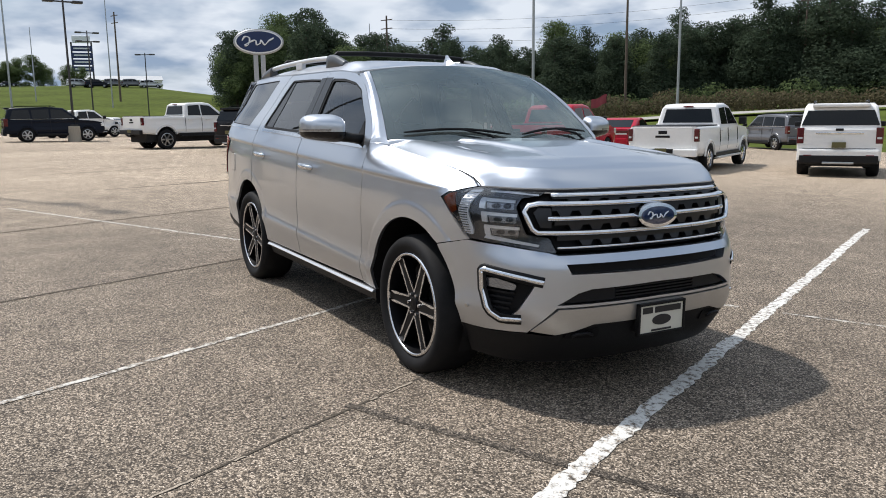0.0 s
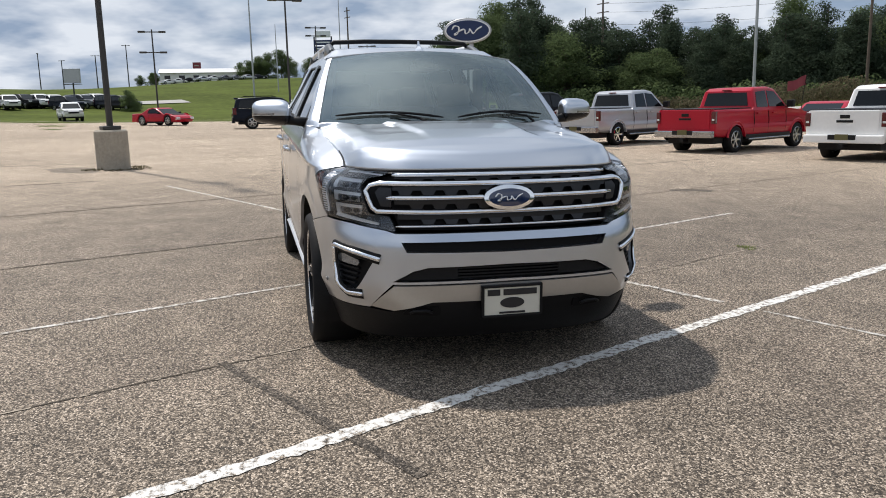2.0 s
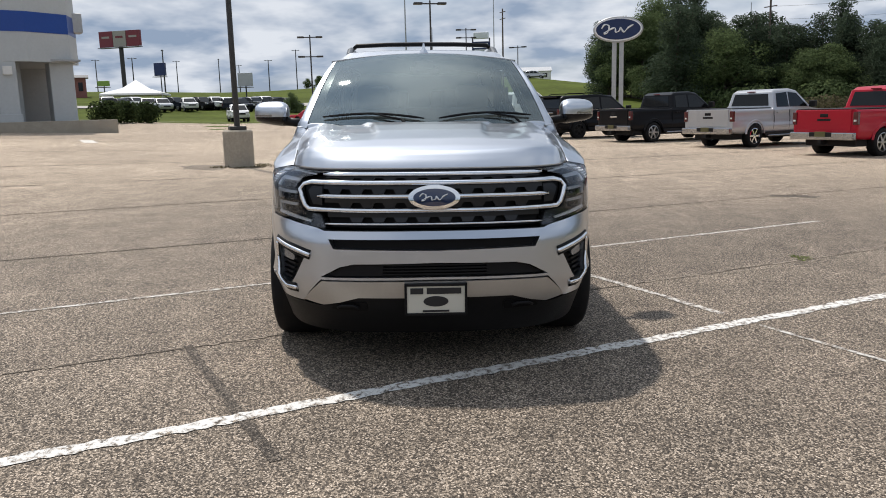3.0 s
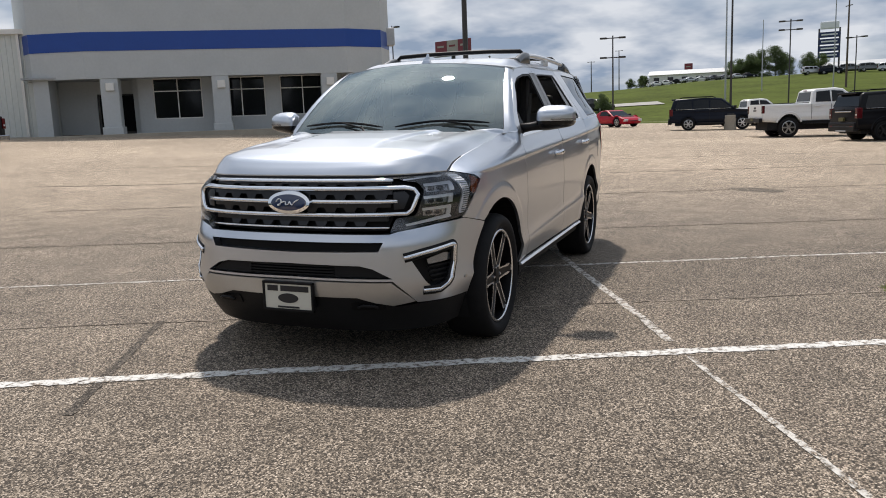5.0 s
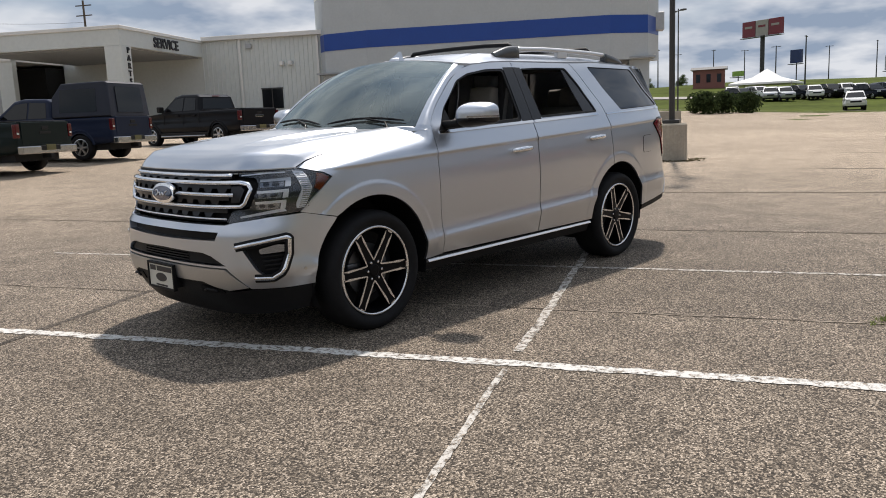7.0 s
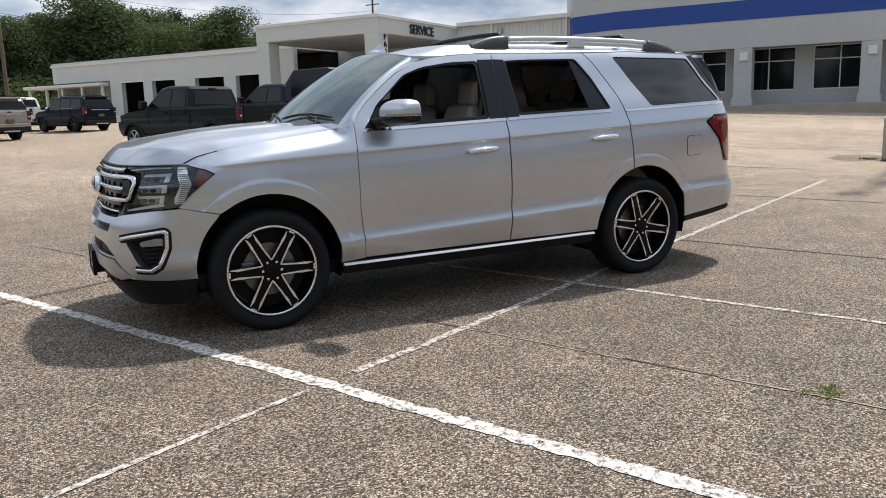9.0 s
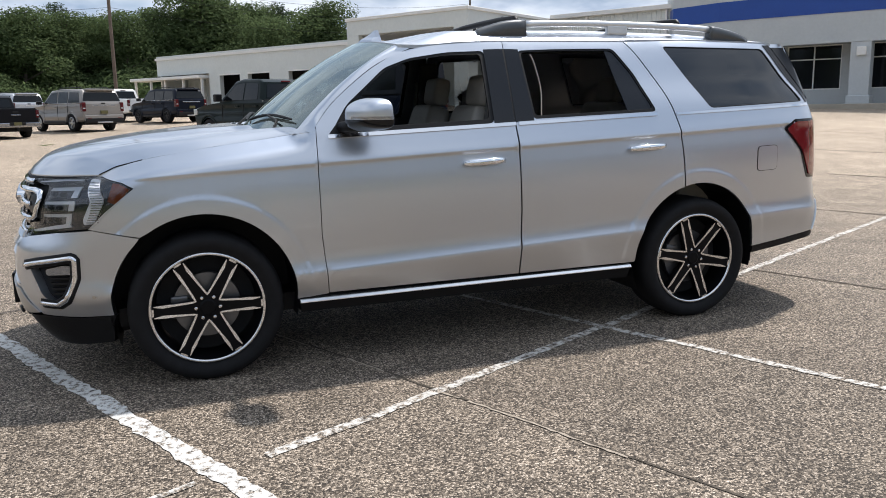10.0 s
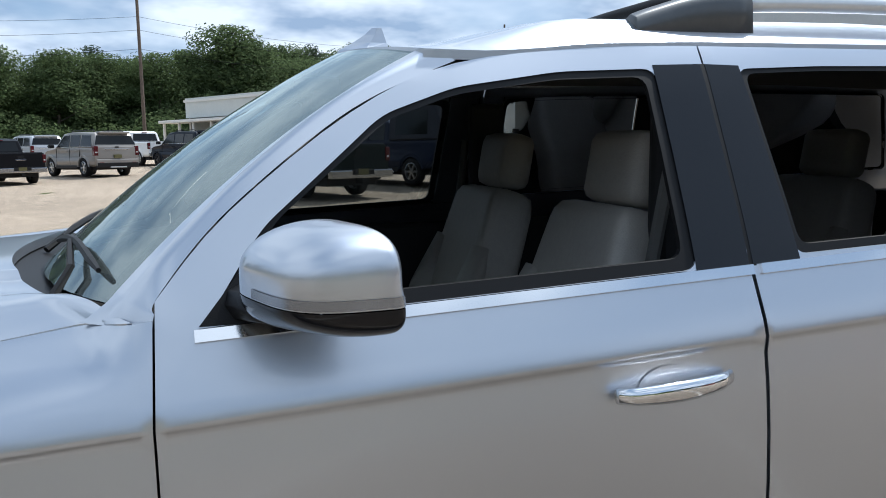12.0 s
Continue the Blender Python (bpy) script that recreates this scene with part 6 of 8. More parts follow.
def panel_mesh(outline, fn, off=0.0, depth=0.02, res=0.05, holes=(), rows=None):
    """A panel of the skin inside an outline, less its holes, with rims turned in by depth."""
    bm = bmesh.new()
    loops = [dense(outline, res)] + [dense(h, res) for h in holes]
    pts, edges = [], []
    for lp in loops:
        i0 = len(pts)
        pts += lp
        edges += [(i0 + k, i0 + (k + 1) % len(lp)) for k in range(len(lp))]
    us, zs = [p[0] for p in loops[0]], [p[1] for p in loops[0]]
    u0, u1, z0, z1 = min(us), max(us), min(zs), max(zs)
    nu, nz = int((u1 - u0) / res), int((z1 - z0) / res)
    for i in range(1, nu + 1):
        uu = u0 + (u1 - u0) * (i - 0.5) / max(nu, 1)
        if rows:
            xx = float(np.interp(abs(uu), GU, GX))
            heights = [zz - 0.04 * max(-2.3, min(1.9, xx)) * (1 - ss(1.36, 1.6, zz)) for zz in rows]
        else:
            heights = [z0 + (z1 - z0) * (j - 0.5) / max(nz, 1) for j in range(1, nz + 1)]
        for hh in heights:
            p = (uu, hh)
            if inside(p, loops[0]) and not any(inside(p, h) for h in loops[1:]):
                near = min((p[0] - q[0]) ** 2 + (p[1] - q[1]) ** 2 for lp in loops for q in lp)
                if near > ((0.009 if rows else res * 0.45)) ** 2:
                    pts.append(p)
    if rows:
        # finer points along the crease of the wheel-arch flares
        for cx in (1.556, -1.556):
            for r in (0.50, 0.524, 0.546, 0.556, 0.565, 0.574, 0.585, 0.61):
                for a in range(-4, 186, 3):
                    p = (math.copysign(ux(cx + r * math.cos(radians(a))), u0), 0.42 + r * math.sin(radians(a)))
                    if u0 < p[0] < u1 and inside(p, loops[0]) and not any(inside(p, h) for h in loops[1:]):
                        if min((p[0] - q[0]) ** 2 + (p[1] - q[1]) ** 2 for lp in loops for q in lp) > 0.00006:
                            pts.append(p)
    vs, es, fs, *_ = geometry.delaunay_2d_cdt([Vector(p) for p in pts], edges, [], 0, 1e-6)
    top = [bm.verts.new(fn(v[0], v[1], off)) for v in vs]
    for f in fs:
        c = [sum(vs[i][k] for i in f) / len(f) for k in (0, 1)]
        if inside(c, loops[0]) and not any(inside(c, h) for h in loops[1:]):
            bm.faces.new([top[i] for i in f])
    for v in [v for v in bm.verts if not v.link_faces]:
        bm.verts.remove(v)
    for f in bm.faces:
        f.smooth = True
    if depth:
        low = {}
        flat = {top[i]: v for i, v in enumerate(vs) if top[i].is_valid}
        rim = [e for e in bm.edges if e.is_boundary]
        for e in rim:
            e.smooth = False
            for v in e.verts:
                if v not in low:
                    uv = flat[v]
                    low[v] = bm.verts.new(fn(uv[0], uv[1], off - depth))
        for e in rim:
            a, b = e.verts
            bm.faces.new((a, b, low[b], low[a]))
    bmesh.ops.recalc_face_normals(bm, faces=bm.faces)
    return bm


def panel(name, outline, material, parent=None, off=0.0, depth=0.02, res=0.05, holes=(), label="", rows=None):
    return part(name, panel_mesh(outline, skin, off, depth, res, holes, rows), material, parent or suv, label)


def on_side(pts, s):
    """Side outline (x, z) to girth lengths, on the left (s = 1) or right (s = -1)."""
    return [(s * ux(x), z) for x, z in pts]


def on_nose(pts, s=1):
    """Nose outline (y, z) to girth lengths."""
    return [(uy(s * y), z) for y, z in pts]


def smooth_line(pts, per=4):
    return [tuple(p) for p in spline(pts, per)]


ARCH_F = [(1.556 + 0.475 * math.cos(radians(a)), 0.425 + 0.475 * math.sin(radians(a))) for a in range(-4, 187, 4)]
ARCH_R = [(x - 3.112, z) for x, z in ARCH_F]
DOOR_TOP = smooth_line([(0.93, 1.33), (0.80, 1.47), (0.56, 1.645), (0.33, 1.745), (0.0, 1.785), (-0.270, 1.795)])
SEAM2 = [(-0.270, 1.795), (-0.252, 1.315), (-0.268, 0.80), (-0.262, 0.415)]
SEAM3 = smooth_line([(-1.13, 1.80), (-1.20, 1.715), (-1.32, 1.50), (-1.375, 1.31), (-1.415, 1.05), (-1.425, 0.90)])


def cut_arch(arch, x):
    """The height of a wheel arch's edge at x, on its top half."""
    return min(((abs(p[0] - x), p[1]) for p in arch if p[1] > 0.42), key=lambda q: q[0])[1]


for s in (1, -1):
    g = 0.0045
    # front wing
    nose_cut = [(1.864, 0.796), (2.105, 0.846), (2.02, 0.93), (1.875, 1.045), (1.93, 1.075), (2.06, 1.105)]
    top = [(2.0, 1.135), (1.9, 1.162), (1.8, 1.184), (1.65, 1.208), (1.5, 1.229), (1.35, 1.247), (1.2, 1.264), (1.05, 1.284), (0.935, 1.30)]
    rear = [(0.938 + g, 1.13), (0.935 + g, 0.75), (0.905 + g, 0.41)]
    arch = [p for p in ARCH_F if not (p[0] > 1.556 and p[1] < 0.80)]
    panel("front_wing", on_side(nose_cut + top + rear + [(1.08, 0.395)] + arch[::-1], s), SILVER, res=0.035, rows=ROW_Z)
    # doors
    win1 = round_poly([(0.855, 1.283), (0.745, 1.44), (0.50, 1.640), (0.34, 1.695), (0.10, 1.730), (-0.140, 1.740), (-0.122, 1.318)], 0.035)
    fd = [(0.905, 0.415), (0.935, 0.75), (0.938, 1.13), (0.93, 1.33)] + DOOR_TOP[1:] + [(x + g, z) for x, z in SEAM2[1:]]
    panel("front_door", on_side(fd, s), SILVER, res=0.035, holes=[on_side(win1, s)], rows=ROW_Z)
    win2 = round_poly([(-0.372, 1.335), (-0.360, 1.742), (-0.60, 1.752), (-1.035, 1.758), (-1.145, 1.60), (-1.24, 1.362)], 0.03)
    arch_d = [p for p in ARCH_R if p[0] > -1.42 and p[1] > 0.42][:]
    rd = [(-0.262 - g, 0.415)] + [(x - g, z) for x, z in SEAM2[::-1][1:]] + SEAM3[:-1] + [(-1.425, cut_arch(ARCH_R, -1.425))] + arch_d[::-1] + [(-1.075, 0.415)]
    panel("rear_door", on_side(rd, s), SILVER, res=0.035, holes=[on_side(win2, s)], rows=ROW_Z)
    # rear quarter
    win3 = round_poly([(-1.42, 1.775), (-1.66, 1.375), (-2.50, 1.405), (-2.29, 1.765)], 0.03)
    arch_q = [p for p in ARCH_R if p[0] < -1.43 and p[1] > 0.44]
    qp = [(x - 2 * g, z) for x, z in SEAM3[:-1]] + [(-1.434, cut_arch(ARCH_R, -1.434))] + arch_q + [(-2.03, 0.44), (-2.62, 0.50), (-2.655, 0.66), (-2.655, 0.9), (-2.645, 1.2), (-2.585, 1.42), (-2.36, 1.80), (-1.6, 1.815)]
    panel("rear_quarter", on_side(qp, s), SILVER, res=0.035, holes=[on_side(win3, s)], rows=ROW_Z)
    panel("fuel_flap_gap", round_poly(on_side([(-2.0165, 0.9515), (-2.0165, 1.1185), (-2.1935, 1.1235), (-2.1935, 0.9565)], s), 0.032), RUBBER, off=0.0016, depth=0.004)
    panel("fuel_flap", round_poly(on_side([(-2.02, 0.955), (-2.02, 1.115), (-2.19, 1.12), (-2.19, 0.96)], s), 0.03), SILVER, off=0.0035, depth=0.006)
    # window glass, seals and bright belt strip
    # the glass of the driver's side doors is wound down
    if s < 0:
        panel("front_side_window", on_side(win1, s), SIDEGLASS, off=-0.014, depth=0)
        panel("rear_side_window", on_side([(-0.372, 1.335), (-0.360, 1.742), (-0.60, 1.752), (-0.965, 1.756), (-1.03, 1.36)], s), PRIVACY, off=-0.014, depth=0)
    panel("fixed_quarter_light", on_side([(-0.972, 1.752), (-1.03, 1.752), (-1.14, 1.60), (-1.234, 1.368), (-1.035, 1.362)], s), PILLAR, off=-0.010, depth=0.01)
    panel("quarter_window", on_side(win3, s), TINTED, off=-0.008, depth=0)

    def ring(name, hole, grow, material, off, label=""):
        c = [sum(p[k] for p in hole) / len(hole) for k in (0, 1)]
        inner = [(c[0] + (x - c[0]) * (1 - grow), c[1] + (z - c[1]) * (1 - grow * 1.6)) for x, z in hole]
        panel(name, on_side(hole, s), material, off=off, depth=0.012, holes=[on_side(inner, s)], label=label)

    ring("window_seal", win1, 0.062, RUBBER, -0.004)
    ring("window_seal", win2, 0.045, RUBBER, -0.004)
    ring("window_seal", win3, 0.02, RUBBER, -0.004)
    panel("door_pillar_trim", on_side([(-0.136, 1.748), (-0.118, 1.318), (-0.2473, 1.321), (-0.2620, 1.752)], s), PILLAR, off=0.0012, depth=0.014)
    panel("door_pillar_trim", on_side([(-0.2745, 1.752), (-0.2567, 1.321), (-0.378, 1.325), (-0.366, 1.750)], s), PILLAR, off=0.0012, depth=0.014)
    panel("door_gap_seal", on_side([(-0.254, 1.752), (-0.239, 1.318), (-0.265, 1.318), (-0.283, 1.752)], s), RUBBER, off=0.0003, depth=0.004)
    for a, b in ((0.87, -0.252), (-0.272, -1.235)):
        lo = [(a, 1.262 - 0.036 * (a - 0.87)), (b, 1.262 - 0.036 * (b - 0.87))]
        panel("belt_strip", on_side(lo + [(b, lo[1][1] + 0.020), (a, lo[0][1] + 0.020)], s), CHROME, off=0.008, depth=0.014, label="bright chrome window strip")
    panel("belt_strip", on_side([(-1.38, 1.338), (-2.55, 1.378), (-2.55, 1.392), (-1.38, 1.352)], s), CHROME, off=0.006, depth=0.012)
    panel("mirror_sail", on_side([(0.862, 1.285), (0.735, 1.43), (0.70, 1.285)], s), MATBLK, off=0.002, depth=0.02)
    # sill and bright strip
    panel("sill", on_side([(1.075, 0.40), (-1.06, 0.40), (-1.05, 0.31), (1.06, 0.31)], s), MATBLK, off=0.0, depth=0.12)
    bm = bmesh.new()
    rows = []
    for k in range(25):
        x = 1.07 - 2.12 * k / 24
        zt = 0.388 + 0.012 * k / 24
        y = skin(ux(x), 0.395).y
        rows.append([bm.verts.new((x, s * yy, zz)) for yy, zz in ((y - 0.01, zt + 0.004), (y + 0.008, zt), (y + 0.020, zt - 0.012), (y + 0.020, zt - 0.016), (y - 0.01, zt - 0.022))])
    for q, w in zip(rows, rows[1:]):
        for k in range(5):
            bm.faces.new((q[k], q[(k + 1) % 5], w[(k + 1) % 5], w[k]))
    bm.faces.new(rows[0])
    bm.faces.new(rows[-1][::-1])
    bmesh.ops.recalc_face_normals(bm, faces=bm.faces)
    part("sill_strip", bm, BRIGHT, suv, "bright chrome sill strip")
    # door handles
    for hx, hz in ((-0.02, 1.10), (-1.13, 1.142)):
        cup = part("handle_cup", panel_mesh(on_side([(hx + 0.075 * math.cos(t * math.tau / 20) - 0.005, hz - 0.004 + 0.045 * math.sin(t * math.tau / 20)) for t in range(20)], s), skin, 0.003, 0.0, 0.02), SILVER, suv)
        pts = []
        for k in range(9):
            t = k / 8
            x = hx + 0.125 - 0.26 * t
            p = skin(s * ux(x), hz + 0.012 * (t - 0.3), 0.018 + 0.030 * math.sin(math.pi * t) ** 0.6)
            pts.append(p)
        bm = bmesh.new()
        rings = []
        for k, p in enumerate(pts):
            h = 0.021 * (0.72 + 0.28 * math.sin(math.pi * k / 8))
            rings.append([bm.verts.new(p + Vector((0, s * 0.011 * math.cos(q * math.tau / 10), h * math.sin(q * math.tau / 10)))) for q in range(10)])
        for q, w in zip(rings, rings[1:]):
            for k in range(10):
                bm.faces.new((q[k], q[(k + 1) % 10], w[(k + 1) % 10], w[k]))
        bm.faces.new(rings[0])
        bm.faces.new(rings[-1][::-1])
        bmesh.ops.recalc_face_normals(bm, faces=bm.faces)
        part("door_handle", bm, CHROME, suv, "chrome door handle", smooth=True)
    # tail lamp
    panel("tail_lamp", round_poly(on_side([(-2.275, 1.225), (-2.36, 1.27), (-2.66, 1.275), (-2.69, 0.90), (-2.52, 0.905), (-2.43, 1.08)], s), 0.02), TAILRED, off=0.010, depth=0.03, label="red tail lamp")
    panel("tail_lamp_surround", round_poly(on_side([(-2.252, 1.228), (-2.35, 1.288), (-2.66, 1.292), (-2.695, 0.875), (-2.505, 0.882), (-2.415, 1.075)], s), 0.02), GLOSSBLK, off=0.004, depth=0.02)
    panel("rear_pillar_trim", on_side([(-2.315, 1.79), (-2.545, 1.40), (-2.592, 1.405), (-2.385, 1.79)], s), GLOSSBLK, off=0.004, depth=0.01)
    # rear bumper corner and lower cladding
    panel("rear_bumper_corner", on_side([(-2.035, 0.435), (-2.62, 0.495), (-2.65, 0.462), (-2.10, 0.398), (-2.04, 0.39)], s), MATBLK, off=0.002, depth=0.04)

# tail: hatch and bumper
panel("tailgate", [(u, z) for u, z in [(ux(-2.66), 0.95), (ux(-2.648), 1.25), (ux(-2.59), 1.45), (ux(-2.37), 1.80), (UTOT, 1.80), (UTOT, 0.75), (ux(-2.66), 0.72)]], SILVER, res=0.08)
panel("tailgate", [(-u, z) for u, z in [(ux(-2.66), 0.95), (ux(-2.648), 1.25), (ux(-2.59), 1.45), (ux(-2.37), 1.80), (UTOT, 1.80), (UTOT, 0.75), (ux(-2.66), 0.72)]], SILVER, res=0.08)
for s in (1, -1):
    panel("rear_bumper", [(s * u, z) for u, z in [(ux(-2.625), 0.50), (ux(-2.655), 0.71), (UTOT, 0.74), (UTOT, 0.45)]], SILVER, res=0.08, off=0.01)


    panel("rear_window", [(s * u, z) for u, z in [(ux(-2.598), 1.42), (ux(-2.40), 1.775), (UTOT, 1.775), (UTOT, 1.40)]], GLOSSBLK, res=0.08, off=0.006, depth=0.01, label="dark rear window")

# ---- bonnet, windscreen, roof ----
HC_X, HC_Z = [0.97, 1.2, 1.5, 1.8, 2.1, 2.25, 2.35, 2.43], [1.335, 1.330, 1.317, 1.291, 1.248, 1.216, 1.184, 1.150]
U_HOOD = ux(2.075)


def hood(f, t, off=0.0):
    """Bonnet: f from the front edge (0) to the cowl (1), t across from -1 to 1."""
    front = skin(t * U_HOOD, 1.108)
    edge_x = 2.06 + (0.965 - 2.06) * f
    x = front.x + (0.965 + 0.32 * (1 - t * t) - front.x) * f
    edge = skin(ux(edge_x), float(np.interp(edge_x, SEAM_X, SEAM_Z)))
    k = min(1.0, f * 2.2)
    y = front.y * (1 - k) + t * edge.y * k
    a = abs(t)
    zc = float(np.interp(x, HC_X, HC_Z))
    fe = edge.z
    z = zc + (fe - zc) * a ** 3.2
    ramp = min(1.0, f / 0.075) ** 0.55
    dome = 0.30 + 0.14 * f
    z -= 0.017 * ss(dome, dome + 0.055, a) * (1 - ss(0.62, 0.90, a)) * ss(0.18, 0.62, f)
    z += 0.012 * ss(0.66, 0.80, a) * (1 - ss(0.86, 0.98, a)) * ss(0.05, 0.35, f)
    z = front.z * (1 - ramp) + z * ramp
    return Vector((x, y, z + off))


def grid_mesh(fn, n, m, drop=0.0):
    """A smooth sheet over the unit square (f 0..1, t -1..1), with its rim turned down by drop."""
    bm = bmesh.new()
    vs = [[bm.verts.new(fn(i / n, -1 + 2 * j / m)) for j in range(m + 1)] for i in range(n + 1)]
    for i in range(n):
        for j in range(m):
            bm.faces.new((vs[i][j], vs[i][j + 1], vs[i + 1][j + 1], vs[i + 1][j])).smooth = True
    if drop:
        rim = [e for e in bm.edges if e.is_boundary]
        for e in rim:
            e.smooth = False
        got = bmesh.ops.extrude_edge_only(bm, edges=rim)["geom"]
        for v in got:
            if isinstance(v, bmesh.types.BMVert):
                v.co.z -= drop
    bmesh.ops.recalc_face_normals(bm, faces=bm.faces)
    if sum(f.normal.z for f in bm.faces) < 0:
        bmesh.ops.reverse_faces(bm, faces=bm.faces)
    return bm


part("bonnet", grid_mesh(lambda f, t: hood(f, t * 0.997), 56, 132, 0.025), SILVER, suv)
for s in (1, -1):
    part("bonnet_gap", tube([hood(k / 60, s * 0.9985) + Vector((0, 0, 0.001)) for k in range(0, 13)], 0.0036, 6), RUBBER, suv)
part("bonnet_gap", tube([hood(0.0, -0.99 + 1.98 * k / 48) + Vector((0.004, 0, -0.012)) for k in range(49)], 0.007, 6), RUBBER, suv)


def screen(f, t):
    """Windscreen: f from the cowl (0) to the roof (1)."""
    b = Vector((1.215 - 0.205 * t * t, 0.825 * t, 1.298 + 0.022 * t * t))
    q = Vector((0.465 - 0.065 * t * t, 0.662 * t, 1.822 - 0.050 * t * t))
    p = b.lerp(q, f)
    bow = 0.030 * 4 * f * (1 - f)
    return p + Vector((bow * 0.6, 0, bow))


part("windscreen", grid_mesh(screen, 20, 28), SCREEN, suv).visible_shadow = False
part("windscreen_shade_band", grid_mesh(lambda f, t: screen(0.945 + 0.05 * f, t * 0.99) + Vector((-0.004, 0, -0.004)), 2, 20), GLOSSBLK, suv)
for s in (1, -1):
    part("windscreen_side_band", grid_mesh(lambda f, t: screen(f, s * (0.962 + 0.034 * t)) + Vector((-0.004, 0, -0.004)), 12, 3), GLOSSBLK, suv)
part("windscreen_lower_band", grid_mesh(lambda f, t: screen(0.0 + 0.07 * f, t * 0.99) + Vector((-0.004, 0, -0.004)), 2, 20), GLOSSBLK, suv)
for s in (1, -1):
    bm = bmesh.new()
    rows = []
    seam = spline([(0.936, 1.306), (0.926, 1.338), (0.802, 1.4725), (0.562, 1.648), (0.332, 1.748)], 8)
    for k, q in enumerate(seam):
        f = k / (len(seam) - 1)
        a = screen(f, s * 1.0) + Vector((0, s * 0.004, 0.002))
        b = skin(s * ux(q[0] - 0.004), q[1] + 0.003)
        mid = (a + b) / 2 + Vector((0.010, s * 0.008, 0.012))
        rows.append([bm.verts.new(p) for p in (a - Vector((0.006, 0, 0.02)), a, a.lerp(mid, 0.6), mid, b.lerp(mid, 0.6), b, b - Vector((0, s * 0.02, 0)))])
    a, b = screen(0.0, s) + Vector((0.045, s * 0.004, -0.030)), skin(s * ux(0.936), 1.285)
    rows.insert(0, [bm.verts.new(a.lerp(b, q)) for q in (0, 0.02, 0.3, 0.5, 0.7, 0.98, 1.0)])
    for q, w in zip(rows, rows[1:]):
        for k in range(6):
            bm.faces.new((q[k], q[k + 1], w[k + 1], w[k])).smooth = True
        for e in (bm.edges.get((q[1], w[1])), bm.edges.get((q[5], w[5]))):
            e.smooth = False
    bmesh.ops.recalc_face_normals(bm, faces=bm.faces)
    part("windscreen_pillar", bm, SILVER, suv)
ROOF_X, ROOF_ZC = [-2.46, -2.32, -1.6, -0.8, 0.0, 0.25, 0.47], [1.775, 1.835, 1.878, 1.890, 1.876, 1.852, 1.822]
ROOF_EX, ROOF_ZE = [-2.46, -2.32, -1.6, -1.0, -0.26, 0.0, 0.2, 0.33, 0.40], [1.785, 1.803, 1.818, 1.806, 1.799, 1.789, 1.772, 1.754, 1.756]


def roof(f, t):
    """Roof: f from the windscreen (0) to the tail (1)."""
    x = (0.460 - 0.065 * t * t) * (1 - f) + (-2.46 + 0.10 * t * t) * f
    ze = float(np.interp(x, ROOF_EX, ROOF_ZE))
    edge = skin(ux(max(-2.36, x)), ze)
    zc = float(np.interp(x, ROOF_X, ROOF_ZC))
    a = abs(t)
    y = (edge.y) * (t if a < 0.9 else math.copysign(0.9 + (a - 0.9) * 1.0, t))
    k = ss(0.78, 1.04, a) / ss(0.78, 1.04, 1.0)
    z = zc - 0.022 * a * a + (ze - zc + 0.022 * a * a) * k * k
    z -= 0.004 * (ss(0.70, 0.74, a) - ss(0.80, 0.84, a))
    top = screen(1.0, t).z
    w = ss(0.0, 0.14, f)
    return Vector((x, y, top * (1 - w) + (z + 0.004) * w + 0.002))


part("roof_panel", grid_mesh(roof, 40, 44, 0.02), SILVER, suv)

# ---- roof rails, bars, aerial ----
for s in (1, -1):
    line = [(-0.14, 1.845), (-0.19, 1.862), (-0.32, 1.897), (-0.46, 1.908), (-0.9, 1.917), (-1.5, 1.909), (-1.85, 1.893), (-2.0, 1.870), (-2.10, 1.845), (-2.16, 1.82)]

    def rail_pts(a, b):
        out = []
        for p in spline([(x, z) for x, z in line], 6):
            if a <= p[0] <= b:
                out.append(p)
        return out

    for nm, a, b, m_, w, h in (("roof_rail", -1.86, -0.44, RAIL, 0.020, 0.021), ("rail_foot", -0.48, -0.08, RAILFOOT, 0.030, 0.028), ("rail_foot", -2.17, -1.84, RAILFOOT, 0.030, 0.026)):
        bm = bmesh.new()
        rings = []
        pp = rail_pts(a, b)
        for x, z in pp:
            y = s * 0.605
            lowz = 1.85
            if nm == "rail_foot":
                ring_ = [(y - 0.036, lowz - 0.03), (y + 0.036, lowz - 0.03), (y + w, z - 0.004), (y + w * 0.8, z + h * 0.6), (y, z + h * 1.0), (y - w * 0.8, z + h * 0.6), (y - w, z - 0.004)]
            else:
                ring_ = [(y + w * math.cos(k * math.tau / 10), z + h * math.sin(k * math.tau / 10)) for k in range(10)]
            rings.append([bm.verts.new((x, yy, zz)) for yy, zz in ring_])
        for q, r_ in zip(rings, rings[1:]):
            for k in range(len(q)):
                bm.faces.new((q[k], q[(k + 1) % len(q)], r_[(k + 1) % len(q)], r_[k]))
        bm.faces.new(rings[0])
        bm.faces.new(rings[-1][::-1])
        bmesh.ops.recalc_face_normals(bm, faces=bm.faces)
        part(nm, bm, m_, suv, smooth=True)
    part("rail_support", box((-1.20, s * 0.605 - 0.02, 1.85), (-1.05, s * 0.605 + 0.018, 1.91), 0.01), RAIL, suv)
